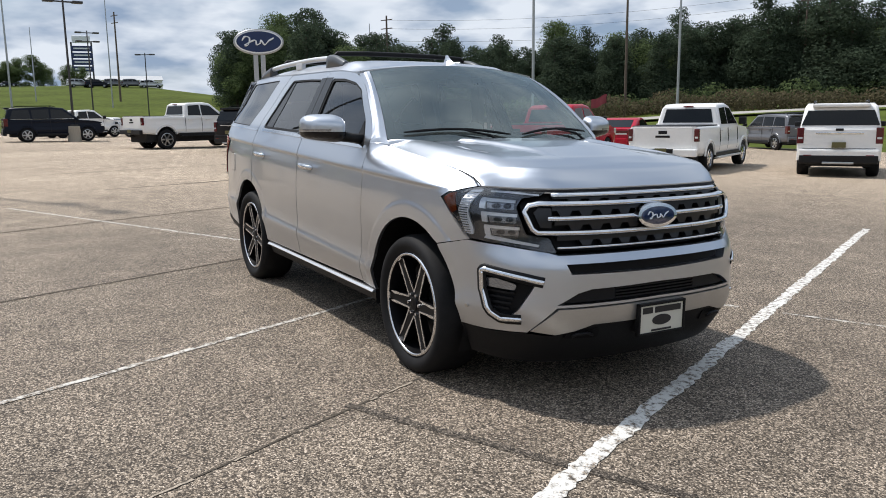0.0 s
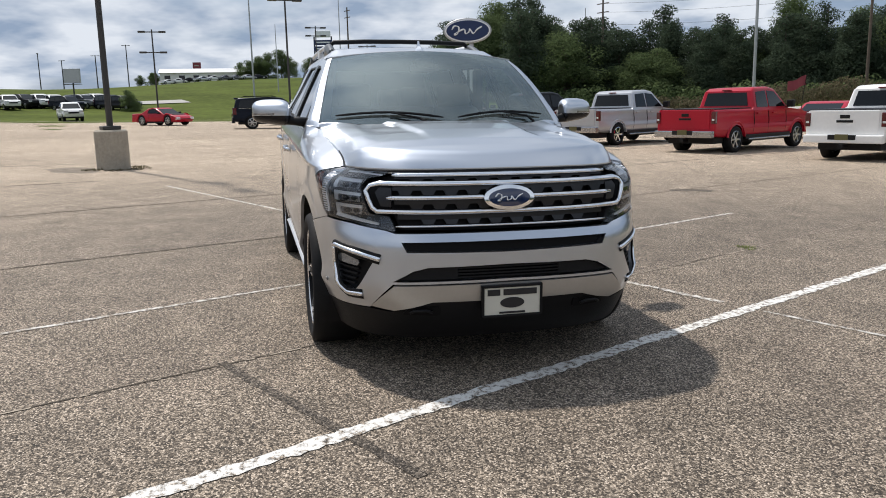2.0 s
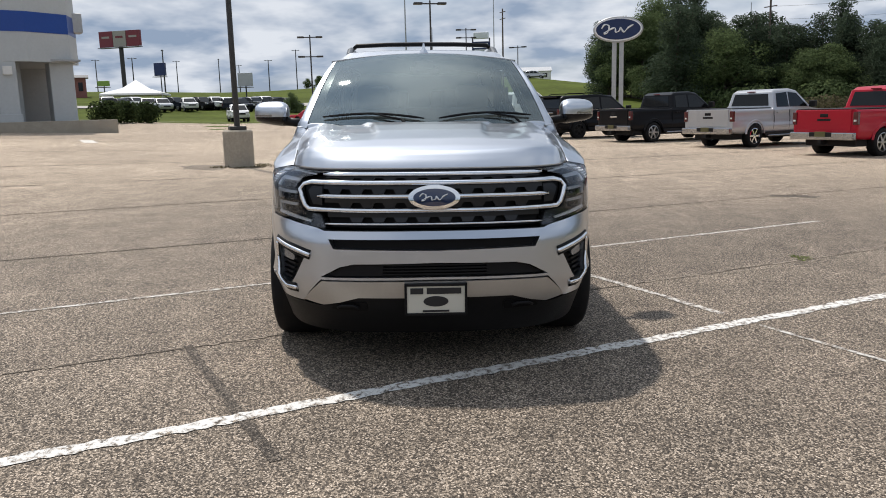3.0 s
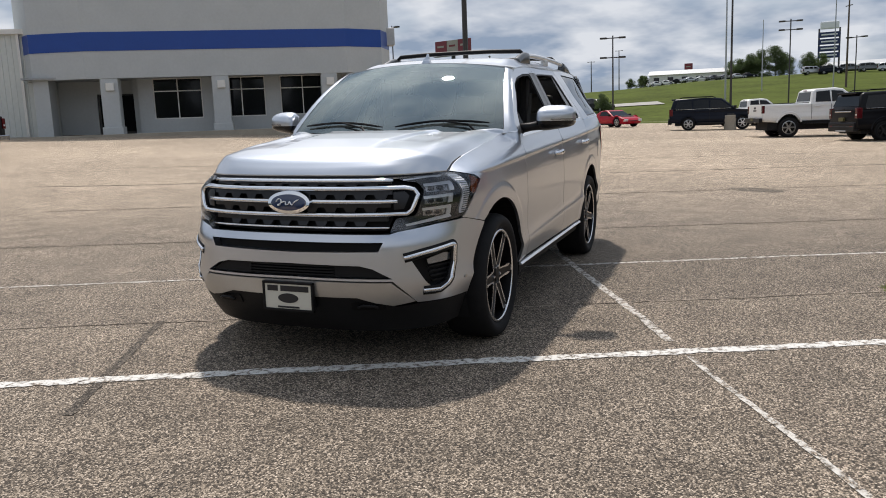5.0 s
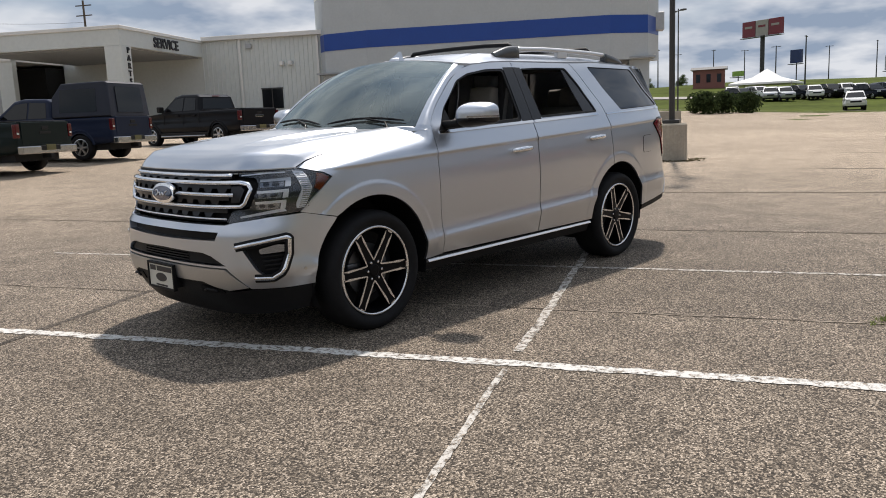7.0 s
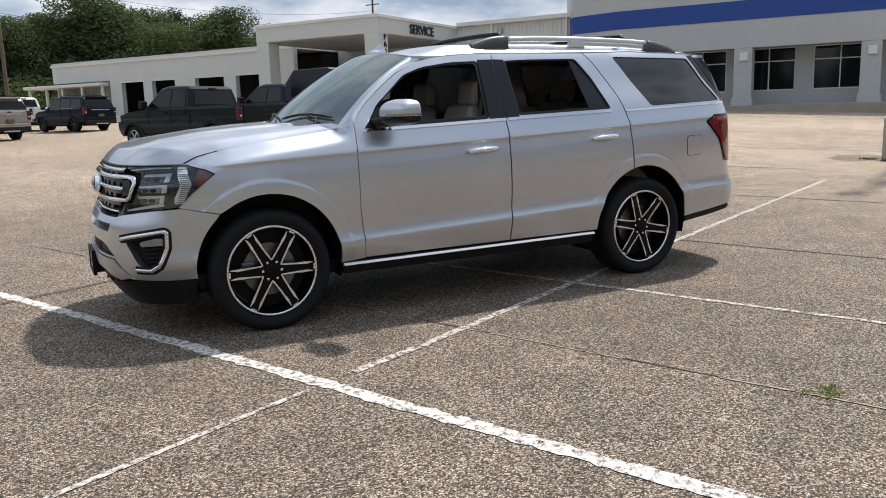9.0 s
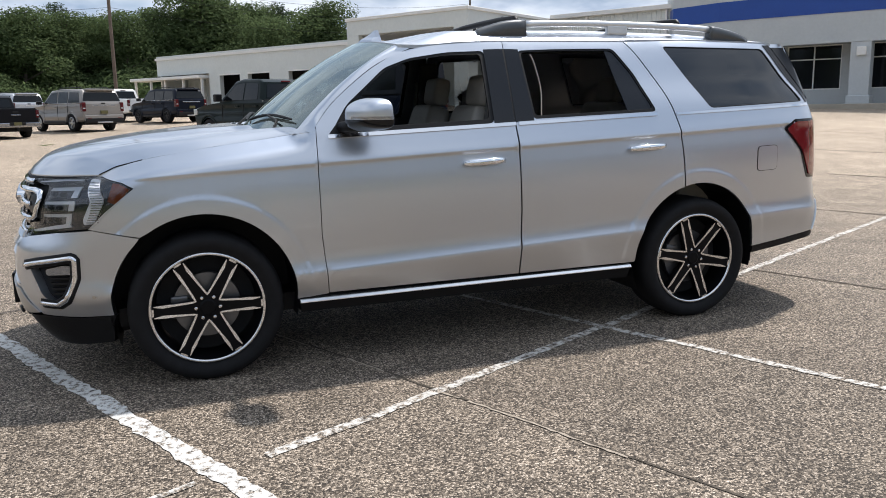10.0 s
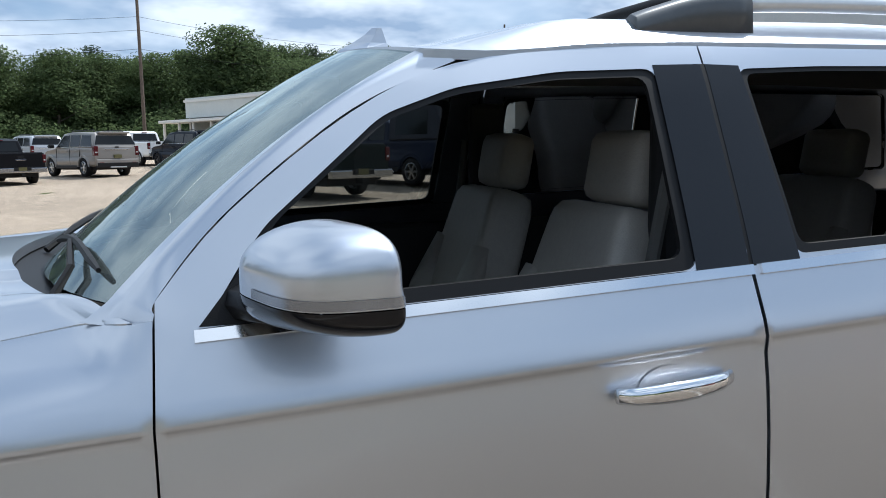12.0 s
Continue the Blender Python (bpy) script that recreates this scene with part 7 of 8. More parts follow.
for x in (-0.42, -1.62):
    pts = [(x, -0.60, 1.91), (x, -0.56, 1.945), (x, -0.3, 1.955), (x, 0, 1.957), (x, 0.3, 1.955), (x, 0.56, 1.945), (x, 0.60, 1.91)]
    part("cross_bar", tube(pts, [0.016, 0.019, 0.019, 0.019, 0.019, 0.019, 0.016], 8), MATBLK, suv, "black roof cross bar", smooth=True)
bm = bmesh.new()
rings = []
for i, (x0, x1, w, z) in enumerate(((0.455, 0.290, 0.040, 1.822), (0.430, 0.292, 0.028, 1.846), (0.392, 0.296, 0.014, 1.866), (0.358, 0.302, 0.009, 1.888), (0.336, 0.308, 0.006, 1.908))):
    rings.append([bm.verts.new(p) for p in ((x0, 0, z), ((x0 + x1) / 2, w, z), (x1, w * 0.6, z), (x1, -w * 0.6, z), ((x0 + x1) / 2, -w, z))])
for q, w in zip(rings, rings[1:]):
    for k in range(5):
        bm.faces.new((q[k], q[(k + 1) % 5], w[(k + 1) % 5], w[k]))
bm.faces.new(rings[-1])
bmesh.ops.recalc_face_normals(bm, faces=bm.faces)
part("aerial_fin", bm, SILVER, suv)

# ---- nose ----
GR = [(0.0, 1.092), (0.30, 1.092), (0.60, 1.088), (0.645, 1.062), (0.725, 1.052), (0.745, 1.02), (0.70, 0.885), (0.60, 0.872), (0.56, 0.795), (0.3, 0.79), (0.0, 0.79)]
gr_full = on_nose(GR) + [(-u, z) for u, z in on_nose(GR)[::-1][1:-1]]
part("grille_backing", panel_mesh(gr_full, skin, -0.055, 0.0, 0.06), MESHBLK, suv)


def nose_bar(name, y0, y1, z0, z1, material, off, depth, rise=0.0, parent=None):
    n = 14
    lo = [(y0 + (y1 - y0) * k / n, z0 + rise * abs(y0 + (y1 - y0) * k / n)) for k in range(n + 1)]
    hi = [(y0 + (y1 - y0) * k / n, z1 + rise * abs(y0 + (y1 - y0) * k / n)) for k in range(n + 1)]
    return part(name, panel_mesh(on_nose(lo + hi[::-1]), skin, off, depth, 0.05), material, parent or suv)


full = lambda pts: on_nose(pts) + [(-u, z) for u, z in on_nose(pts)[::-1][1:-1]]


def nose_rod(name, pts, half, thick, material, off, closed=False, label=""):
    """A rounded bar laid on the nose along points (girth length, height)."""
    pts = dense(pts, 0.05) if closed else [tuple(Vector(a).lerp(Vector(b), k / 6)) for a, b in zip(pts, pts[1:]) for k in range(6)] + [tuple(pts[-1])]
    n = len(pts)
    bm = bmesh.new()
    rings = []
    for i, p in enumerate(pts):
        q0 = Vector(pts[i - 1] if closed or i else pts[0])
        q1 = Vector(pts[(i + 1) % n] if closed or i < n - 1 else pts[-1])
        d = (q1 - q0).normalized()
        a = Vector((-d.y, d.x))
        ring_ = []
        for k in range(10):
            c, s_ = math.cos(k * math.tau / 10), math.sin(k * math.tau / 10)
            w = Vector(p) + a * (half * c)
            ring_.append(bm.verts.new(skin(w.x, w.y, off + thick * s_)))
        rings.append(ring_)
    m_ = n if closed else n - 1
    for i in range(m_):
        q, w = rings[i], rings[(i + 1) % n]
        for k in range(10):
            bm.faces.new((q[k], q[(k + 1) % 10], w[(k + 1) % 10], w[k]))
    if not closed:
        bm.faces.new(rings[0])
        bm.faces.new(rings[-1][::-1])
    bmesh.ops.recalc_face_normals(bm, faces=bm.faces)
    return part(name, bm, material, suv, label, smooth=True)


for y1, zz, half in ((0.60, 1.078, 0.011), (0.62, 0.963, 0.0125), (0.575, 0.818, 0.007)):
    nose_rod("grille_bar", on_nose([(-y1, zz), (-y1 / 2, zz), (0, zz), (y1 / 2, zz), (y1, zz)]), half, 0.012, CHROME, -0.002)
FR = [(0.0, 1.034), (0.35, 1.034), (0.66, 1.037), (0.705, 1.026), (0.722, 0.998), (0.688, 0.912), (0.665, 0.893), (0.35, 0.888), (0.0, 0.888)]
nose_rod("grille_frame", full(FR), 0.0135, 0.016, CHROME, 0.004, True, "chrome grille frame")
for s in (1, -1):
    panel("grille_blank", on_nose([(0.60, 1.012), (0.662, 1.014), (0.682, 0.99), (0.652, 0.918), (0.60, 0.915)], s), GREYTRIM, off=-0.008, depth=0.02, res=0.03)
for row, (zc, h, span) in enumerate(((1.056, 0.026, 0.57), (0.998, 0.050, 0.575), (0.927, 0.050, 0.565), (0.850, 0.050, 0.55))):
    nose_bar("grille_slat", -span - 0.02, span + 0.02, zc + h * 0.02, zc + h / 2, GREYTRIM, -0.010, 0.04)
    for k in range(-5, 6):
        yc = k * 0.118 + (0.059 if row % 2 else 0.0)
        if abs(yc) > span - 0.02:
            continue
        part("grille_tooth", panel_mesh(on_nose([(yc - 0.040, zc + h * 0.03), (yc + 0.040, zc + h * 0.03), (yc + 0.024, zc - h / 2), (yc - 0.024, zc - h / 2)]), skin, -0.013, 0.03, 0.05), GREYTRIM, suv)
# emblem, a plain oval
for nm, a, b, off, m_ in (("emblem_ring", 0.135, 0.064, 0.040, CHROME), ("emblem", 0.110, 0.046, 0.046, EMBLEM)):
    pts = [(a * math.cos(t * math.tau / 36), 0.960 + b * math.sin(t * math.tau / 36)) for t in range(36)]
    part(nm, panel_mesh([(uy(y), z) for y, z in pts], skin, off, 0.05, 0.03), m_, suv, "chrome emblem ring" if a > 0.12 else "blank blue oval emblem")
FLOURISH = spline([(-0.078, 0.004), (-0.062, 0.020), (-0.044, 0.013), (-0.050, -0.012), (-0.066, -0.014), (-0.040, 0.000), (-0.016, 0.006), (-0.012, -0.012), (0.006, -0.006), (0.010, 0.008), (0.026, -0.012), (0.046, 0.006), (0.070, 0.018)], 6)
part("emblem_flourish", tube([skin(uy(p[0]), 0.960 + p[1], 0.048) for p in FLOURISH], [0.0016 + 0.0024 * abs(math.sin(k * 0.35)) for k in range(len(FLOURISH))], 6), LAMPLIT, suv)

for s in (1, -1):
    # head lamp
    HL = on_nose([(0.615, 1.092), (0.80, 1.10)], s) + on_side([(2.06, 1.100), (1.94, 1.074), (1.88, 1.043), (1.98, 0.95), (2.08, 0.852)], s) + on_nose([(0.80, 0.832), (0.575, 0.79), (0.61, 0.865), (0.71, 0.878), (0.757, 1.015), (0.735, 1.058), (0.655, 1.070)], s)
    lamp = panel("head_lamp", round_poly(HL, 0.012, 2), LAMPBODY, off=-0.012, depth=0.05, res=0.035, label="dark head lamp with chrome inner lights")
    panel("amber_marker", on_side([(1.975, 1.074), (1.94, 1.066), (1.895, 1.040), (1.965, 0.965), (2.005, 0.985)], s), AMBER, lamp, off=-0.006, depth=0.01, res=0.02)
    # light bar along the outer edge and foot
    bar = on_side([(2.115, 1.09), (2.05, 1.088), (2.02, 0.985), (2.075, 0.875), (2.125, 0.868), (2.125, 0.90), (2.085, 0.985)], s)
    panel("light_bar", round_poly(bar, 0.01, 2), DRL, lamp, off=-0.002, depth=0.012, res=0.02)
    foot = on_nose([(0.862, 0.858), (0.80, 0.846), (0.66, 0.822), (0.655, 0.832), (0.79, 0.862), (0.855, 0.876)], s)
    panel("light_bar_foot", foot, DRL, lamp, off=-0.002, depth=0.012, res=0.02)
    for k in range(17):
        q = k / 16
        x0, x1, zz = 2.112 - 0.03 * math.sin(math.pi * q), 2.052 - 0.026 * math.sin(math.pi * min(1, q * 1.1)), 1.078 - 0.195 * q
        panel("light_rib", on_side([(x0, zz), (x1, zz), (x1, zz - 0.0045), (x0, zz - 0.0045)], s), LAMPCELL, lamp, off=0.0, depth=0.004, res=0.03)
    for zz in (1.028, 0.962, 0.898):
        e = (1.028 - zz) * 0.16
        a, b = 0.760 - e, 0.884 - e
        panel("lamp_brow", on_nose([(a, zz + 0.020), (b, zz + 0.028), (b, zz + 0.012), (a, zz + 0.006)], s), LAMPLIT, lamp, off=-0.003, depth=0.02, res=0.02)
        panel("lamp_cheek", on_nose([(b - 0.016, zz + 0.018), (b, zz + 0.018), (b - 0.004, zz - 0.022), (b - 0.022, zz - 0.024)], s), LAMPLIT, lamp, off=-0.004, depth=0.02, res=0.02)
        panel("lamp_module", round_poly(on_nose([(a + 0.004, zz + 0.008), (b - 0.020, zz + 0.012), (b - 0.026, zz - 0.022), (a + 0.002, zz - 0.026)], s), 0.006, 2), LAMPCELL, lamp, off=-0.009, depth=0.01, res=0.02)
        for c in (a + 0.030, a + 0.070):
            panel("lamp_lens", on_nose([(c + 0.015 * math.cos(t * math.tau / 14), zz - 0.007 + 0.012 * math.sin(t * math.tau / 14)) for t in range(14)], s), LAMPBODY, lamp, off=-0.006, depth=0.006, res=0.02)
    panel("lamp_top_line", on_nose([(0.655, 1.078), (0.80, 1.088), (0.872, 1.088), (0.872, 1.080), (0.80, 1.080), (0.655, 1.071)], s), LAMPLIT, lamp, off=-0.004, depth=0.01, res=0.03)
    part("lamp_cover", panel_mesh(round_poly(HL, 0.012, 2), skin, 0.001, 0.0, 0.035), LENS, lamp)

# bumper with its openings
BT = [(0.0, 0.782), (0.575, 0.782), (0.62, 0.795), (0.80, 0.826)]
BE = [(2.09, 0.840), (1.869, 0.791)] + [(1.556 + 0.475 * math.cos(radians(a)), 0.425 + 0.475 * math.sin(radians(a))) for a in (45, 40, 35, 30, 25, 20, 15, 10, 5, 0, -4)]
BB = [(0.86, 0.388), (0.70, 0.392), (0.585, 0.525), (0.0, 0.53)]
half_o = on_nose(BT) + on_side(BE, 1) + on_nose(BB)
outline = half_o + [(-u, z) for u, z in half_o[::-1][1:-1]]
slot = [(0.0, 0.742), (0.545, 0.742), (0.52, 0.690), (0.0, 0.682)]
slot1 = full(slot)
low = [(0.0, 0.618), (0.42, 0.612), (0.49, 0.595), (0.585, 0.538), (0.0, 0.542)]
slot2 = full(low)
fogs = {}
for s in (1, -1):
    fogs[s] = round_poly(on_nose([(0.665, 0.652), (0.80, 0.690)], s) + on_side([(2.175, 0.706), (2.185, 0.60), (2.215, 0.51)], s) + on_nose([(0.775, 0.462), (0.735, 0.51)], s), 0.02, 3)
part("front_bumper", panel_mesh(outline, skin, 0.002, 0.05, 0.035, [slot1, slot2, fogs[1], fogs[-1]]), SILVER, suv)
part("bumper_slot", panel_mesh(slot1, skin, -0.045, 0.0, 0.05), MESHBLK, suv)
part("lower_intake", panel_mesh(slot2, skin, -0.04, 0.0, 0.05), MESHBLK, suv)
for s in (1, -1):
    panel("intake_blank", on_nose([(0.27, 0.610), (0.42, 0.605), (0.48, 0.59), (0.565, 0.545), (0.27, 0.548)], s), MATBLK, off=-0.02, depth=0.02)
for k in range(4):
    nose_bar("intake_slat", -0.27, 0.27, 0.552 + k * 0.016, 0.560 + k * 0.016, MATBLK, -0.016, 0.02)
skid = [(0.0, 0.522), (0.578, 0.518), (0.69, 0.402), (0.585, 0.382), (0.50, 0.40), (0.40, 0.43), (0.0, 0.43)]
part("bumper_skid_panel", panel_mesh(full(skid), skin, 0.010, 0.04, 0.04), SATIN, suv, "satin silver lower bumper panel")
lip_h = on_nose([(0.0, 0.428), (0.42, 0.428), (0.52, 0.398), (0.60, 0.372), (0.70, 0.384), (0.86, 0.382)]) + on_side([(2.02, 0.388), (2.035, 0.36), (2.06, 0.235)], 1) + on_nose([(0.80, 0.215), (0.45, 0.20), (0.0, 0.20)])
part("air_dam", panel_mesh(lip_h + [(-u, z) for u, z in lip_h[::-1][1:-1]], skin, 0.0, 0.06, 0.05), MATBLK, suv, "black plastic air dam")
for s in (1, -1):
    panel("tow_hook_recess", round_poly(on_nose([(0.36, 0.405), (0.52, 0.395), (0.55, 0.36), (0.36, 0.35)], s), 0.015), MESHBLK, off=0.006, depth=0.01)
    hp = [skin(uy(s * y), z, 0.02) for y, z in ((0.40, 0.372), (0.43, 0.385), (0.49, 0.383), (0.51, 0.372))]
    part("tow_hook", tube(hp, 0.008, 6), MATBLK, suv, smooth=True)
    # fog lamp pocket
    part("fog_pocket", panel_mesh(fogs[s], skin, -0.04, 0.0, 0.03), MESHBLK, suv)
    c = [sum(p[k] for p in fogs[s]) / len(fogs[s]) for k in (0, 1)]
    path = on_nose([(0.640, 0.652), (0.72, 0.672), (0.80, 0.690)], s) + on_side([(2.190, 0.704), (2.176, 0.695), (2.180, 0.60), (2.208, 0.515), (2.222, 0.487)], s) + on_nose([(0.80, 0.456), (0.725, 0.460)], s)
    # black rod drawn in place of the shaded groove outside the bezel
    nose_rod("fog_groove_line", path, 0.027, 0.006, MATBLK, 0.003, label="dark line for the shaded groove round the fog lamp")
    nose_rod("fog_bezel", path, 0.013, 0.012, CHROME, 0.006, label="chrome fog lamp bezel")
    panel("fog_lamp", round_poly(on_nose([(0.745, 0.635), (0.82, 0.660), (0.86, 0.655), (0.855, 0.615), (0.75, 0.605)], s), 0.012, 2), LAMPCELL, off=-0.012, depth=0.02, res=0.02)
    for k in range(4):
        panel("fog_slat", on_nose([(0.75 + 0.006 * k, 0.592 - k * 0.026), (0.862, 0.60 - k * 0.026), (0.862, 0.590 - k * 0.026), (0.755 + 0.006 * k, 0.582 - k * 0.026)], s), MATBLK, off=-0.02, depth=0.02, res=0.03)
    pts = [(0.795 + 0.011 * math.cos(t * math.tau / 12), 0.435 + 0.011 * math.sin(t * math.tau / 12)) for t in range(12)]
    panel("parking_sensor", on_nose(pts, s), SATIN, off=0.005, depth=0.006)
    pts = [(2.10 + 0.010 * math.cos(t * math.tau / 12), 0.50 + 0.010 * math.sin(t * math.tau / 12)) for t in range(12)]
    panel("parking_sensor", on_side(pts, s), SATIN, off=0.005, depth=0.006)

# number plate with plain bars
plate = part("number_plate", box((2.558, -0.155, 0.352), (2.572, 0.155, 0.505), 0.004), PLATEW, suv, "cream dealer plate with dark bars")
for lo, hi in (((2.556, -0.165, 0.342), (2.58, 0.165, 0.356)), ((2.556, -0.165, 0.500), (2.58, 0.165, 0.514)), ((2.556, -0.165, 0.342), (2.58, -0.152, 0.514)), ((2.556, 0.152, 0.342), (2.58, 0.165, 0.514))):
    part("plate_frame", box(lo, hi, 0.003), MATBLK, plate)
for y0, y1 in ((-0.134, -0.066), (-0.048, 0.134)):
    part("plate_bar", box((2.572, y0, 0.458), (2.575, y1, 0.490)), LETTER, plate)
part("plate_bar", box((2.572, -0.07, 0.361), (2.575, 0.07, 0.371)), LETTER, plate)
bm = lathe([(0.001, 0.0), (1.0, 0.0), (1.0, 0.003), (0.001, 0.003)], "z", 24)
bm.transform(Matrix.Translation((2.572, 0, 0.418)) @ Matrix.Rotation(math.pi / 2, 4, "Y") @ Matrix.Diagonal((0.028, 0.066, 1, 1)))
part("plate_oval", bm, LETTER, plate)
part("plate_bracket", box((2.45, -0.15, 0.36), (2.556, 0.15, 0.50)), MATBLK, suv)

# ---- cowl, wipers, mirrors ----
part("cowl_grille", grid_mesh(lambda f, t: Vector((1.205 - 0.205 * t * t + (0.11 - 0.08 * t * t) * f, 0.825 * t, 1.288 + 0.004 * t * t - 0.02 * t ** 6 + 0.012 * f)), 3, 20, 0.02), MATBLK, suv)
for y0, y1, yy in ((0.73, 0.08, 0.50), (-0.02, -0.72, -0.28)):
    def glass_pt(y, f, h):
        t = y / (0.825 + (0.662 - 0.825) * f)
        return screen(f, t) + Vector((h * 0.6, 0, h))
    pts = [glass_pt(y0 + (y1 - y0) * k / 8, 0.055 + 0.05 * math.sin(math.pi * k / 8) ** 1.0, 0.016) for k in range(9)]
    part("wiper_blade", tube(pts, [0.005] + [0.009] * 7 + [0.005], 6), RUBBER, suv, "black wiper blade")
    arm = [Vector((1.25 - 0.2 * ((yy + 0.16) / 0.825) ** 2, yy + 0.16, 1.302)), glass_pt(yy + 0.10, 0.04, 0.020), glass_pt((y0 + y1) / 2, 0.095, 0.022)]
    part("wiper_arm", tube(arm, [0.010, 0.008, 0.006], 6), RUBBER, suv)
for s in (1, -1):
    bm = bmesh.new()
    n, m = 44, 30

    def shell(a, b, flat):
        """A rounded mirror housing: superellipsoid, blunt at the rear."""
        e1, e2 = (0.60 if a > 0 else 0.42), 0.58
        f = lambda v, e: math.copysign(abs(v) ** e, v)
        x = f(math.cos(a), e1) * f(math.cos(b), e2)
        y = f(math.cos(a), e1) * f(math.sin(b), e2)
        z = f(math.sin(a), e1)
        return x, y, z

    rings = []
    for i in range(m + 1):
        a = -math.pi / 2 + math.pi * i / m
        row = []
        for j in range(n):
            x, y, z = shell(a, j * math.tau / n, 0)
            x = x * (0.115 if x > 0 else 0.052) - 0.012 * max(0.0, -z) * (1 if x < 0 else 0)
            zz = z * (0.088 if z > 0 else 0.082) * (1 - 0.12 * y) * (1 - 0.34 * max(0.0, x / 0.115) ** 1.6)
            row.append(Vector((0.667 + x - 0.04 * y, s * (1.125 + y * 0.130), 1.386 + zz + 0.008 * y)))
        rings.append([bm.verts.new(p) for p in row])
    for q, w in zip(rings, rings[1:]):
        for k in range(n):
            bm.faces.new((q[k], q[(k + 1) % n], w[(k + 1) % n], w[k])).smooth = True
    bmesh.ops.recalc_face_normals(bm, faces=bm.faces)
    def kept(src, cuts, grow=0.0):
        """A piece of the housing inside some planes (point, outward normal)."""
        piece = src.copy()
        for co_, no_ in cuts:
            bmesh.ops.bisect_plane(piece, geom=piece.verts[:] + piece.edges[:] + piece.faces[:], plane_co=co_, plane_no=no_, clear_outer=True)
        if grow:
            piece.normal_update()
            for v_, d_ in [(v, v.normal.copy()) for v in piece.verts]:
                v_.co += d_ * grow
        for f_ in piece.faces:
            f_.smooth = True
        return piece

    rear_no = Vector((-1.0, -s * 0.31, -0.14)).normalized()
    rear_co, cut_z = Vector((0.6235, s * 1.125, 1.386)), 1.364
    mir = part("door_mirror", kept(bm, [(rear_co, rear_no), ((0, 0, cut_z), (0, 0, -1))]), SILVER, suv, "silver door mirror cap")
    part("mirror_base", kept(bm, [((0, 0, cut_z - 0.002), (0, 0, 1)), (rear_co, rear_no)]), GLOSSBLK, mir)
    part("mirror_rim", kept(bm, [(rear_co + rear_no * 0.002, -rear_no)], -0.001), GLOSSBLK, mir, "black mirror rim")
    part("turn_signal", kept(bm, [((0, 0, cut_z + 0.002), (0, 0, -1)), ((0, 0, cut_z + 0.016), (0, 0, 1)), ((0, s * 1.11, 0), (0, -s, 0)), (rear_co - rear_no * 0.003, rear_no)], 0.0016), LAMPCELL, mir, "clear turn signal strip")
    bm.free()
    gl = box((0.606, min(s * 1.04, s * 1.20), 1.335), (0.611, max(s * 1.04, s * 1.20), 1.44), 0.002)
    part("mirror_glass", gl, CHROME, mir)
    part("mirror_arm", tube([(0.79, s * 0.88, 1.315), (0.77, s * 0.96, 1.325), (0.73, s * 1.06, 1.34)], [0.034, 0.03, 0.036], 8), MATBLK, mir, smooth=True)


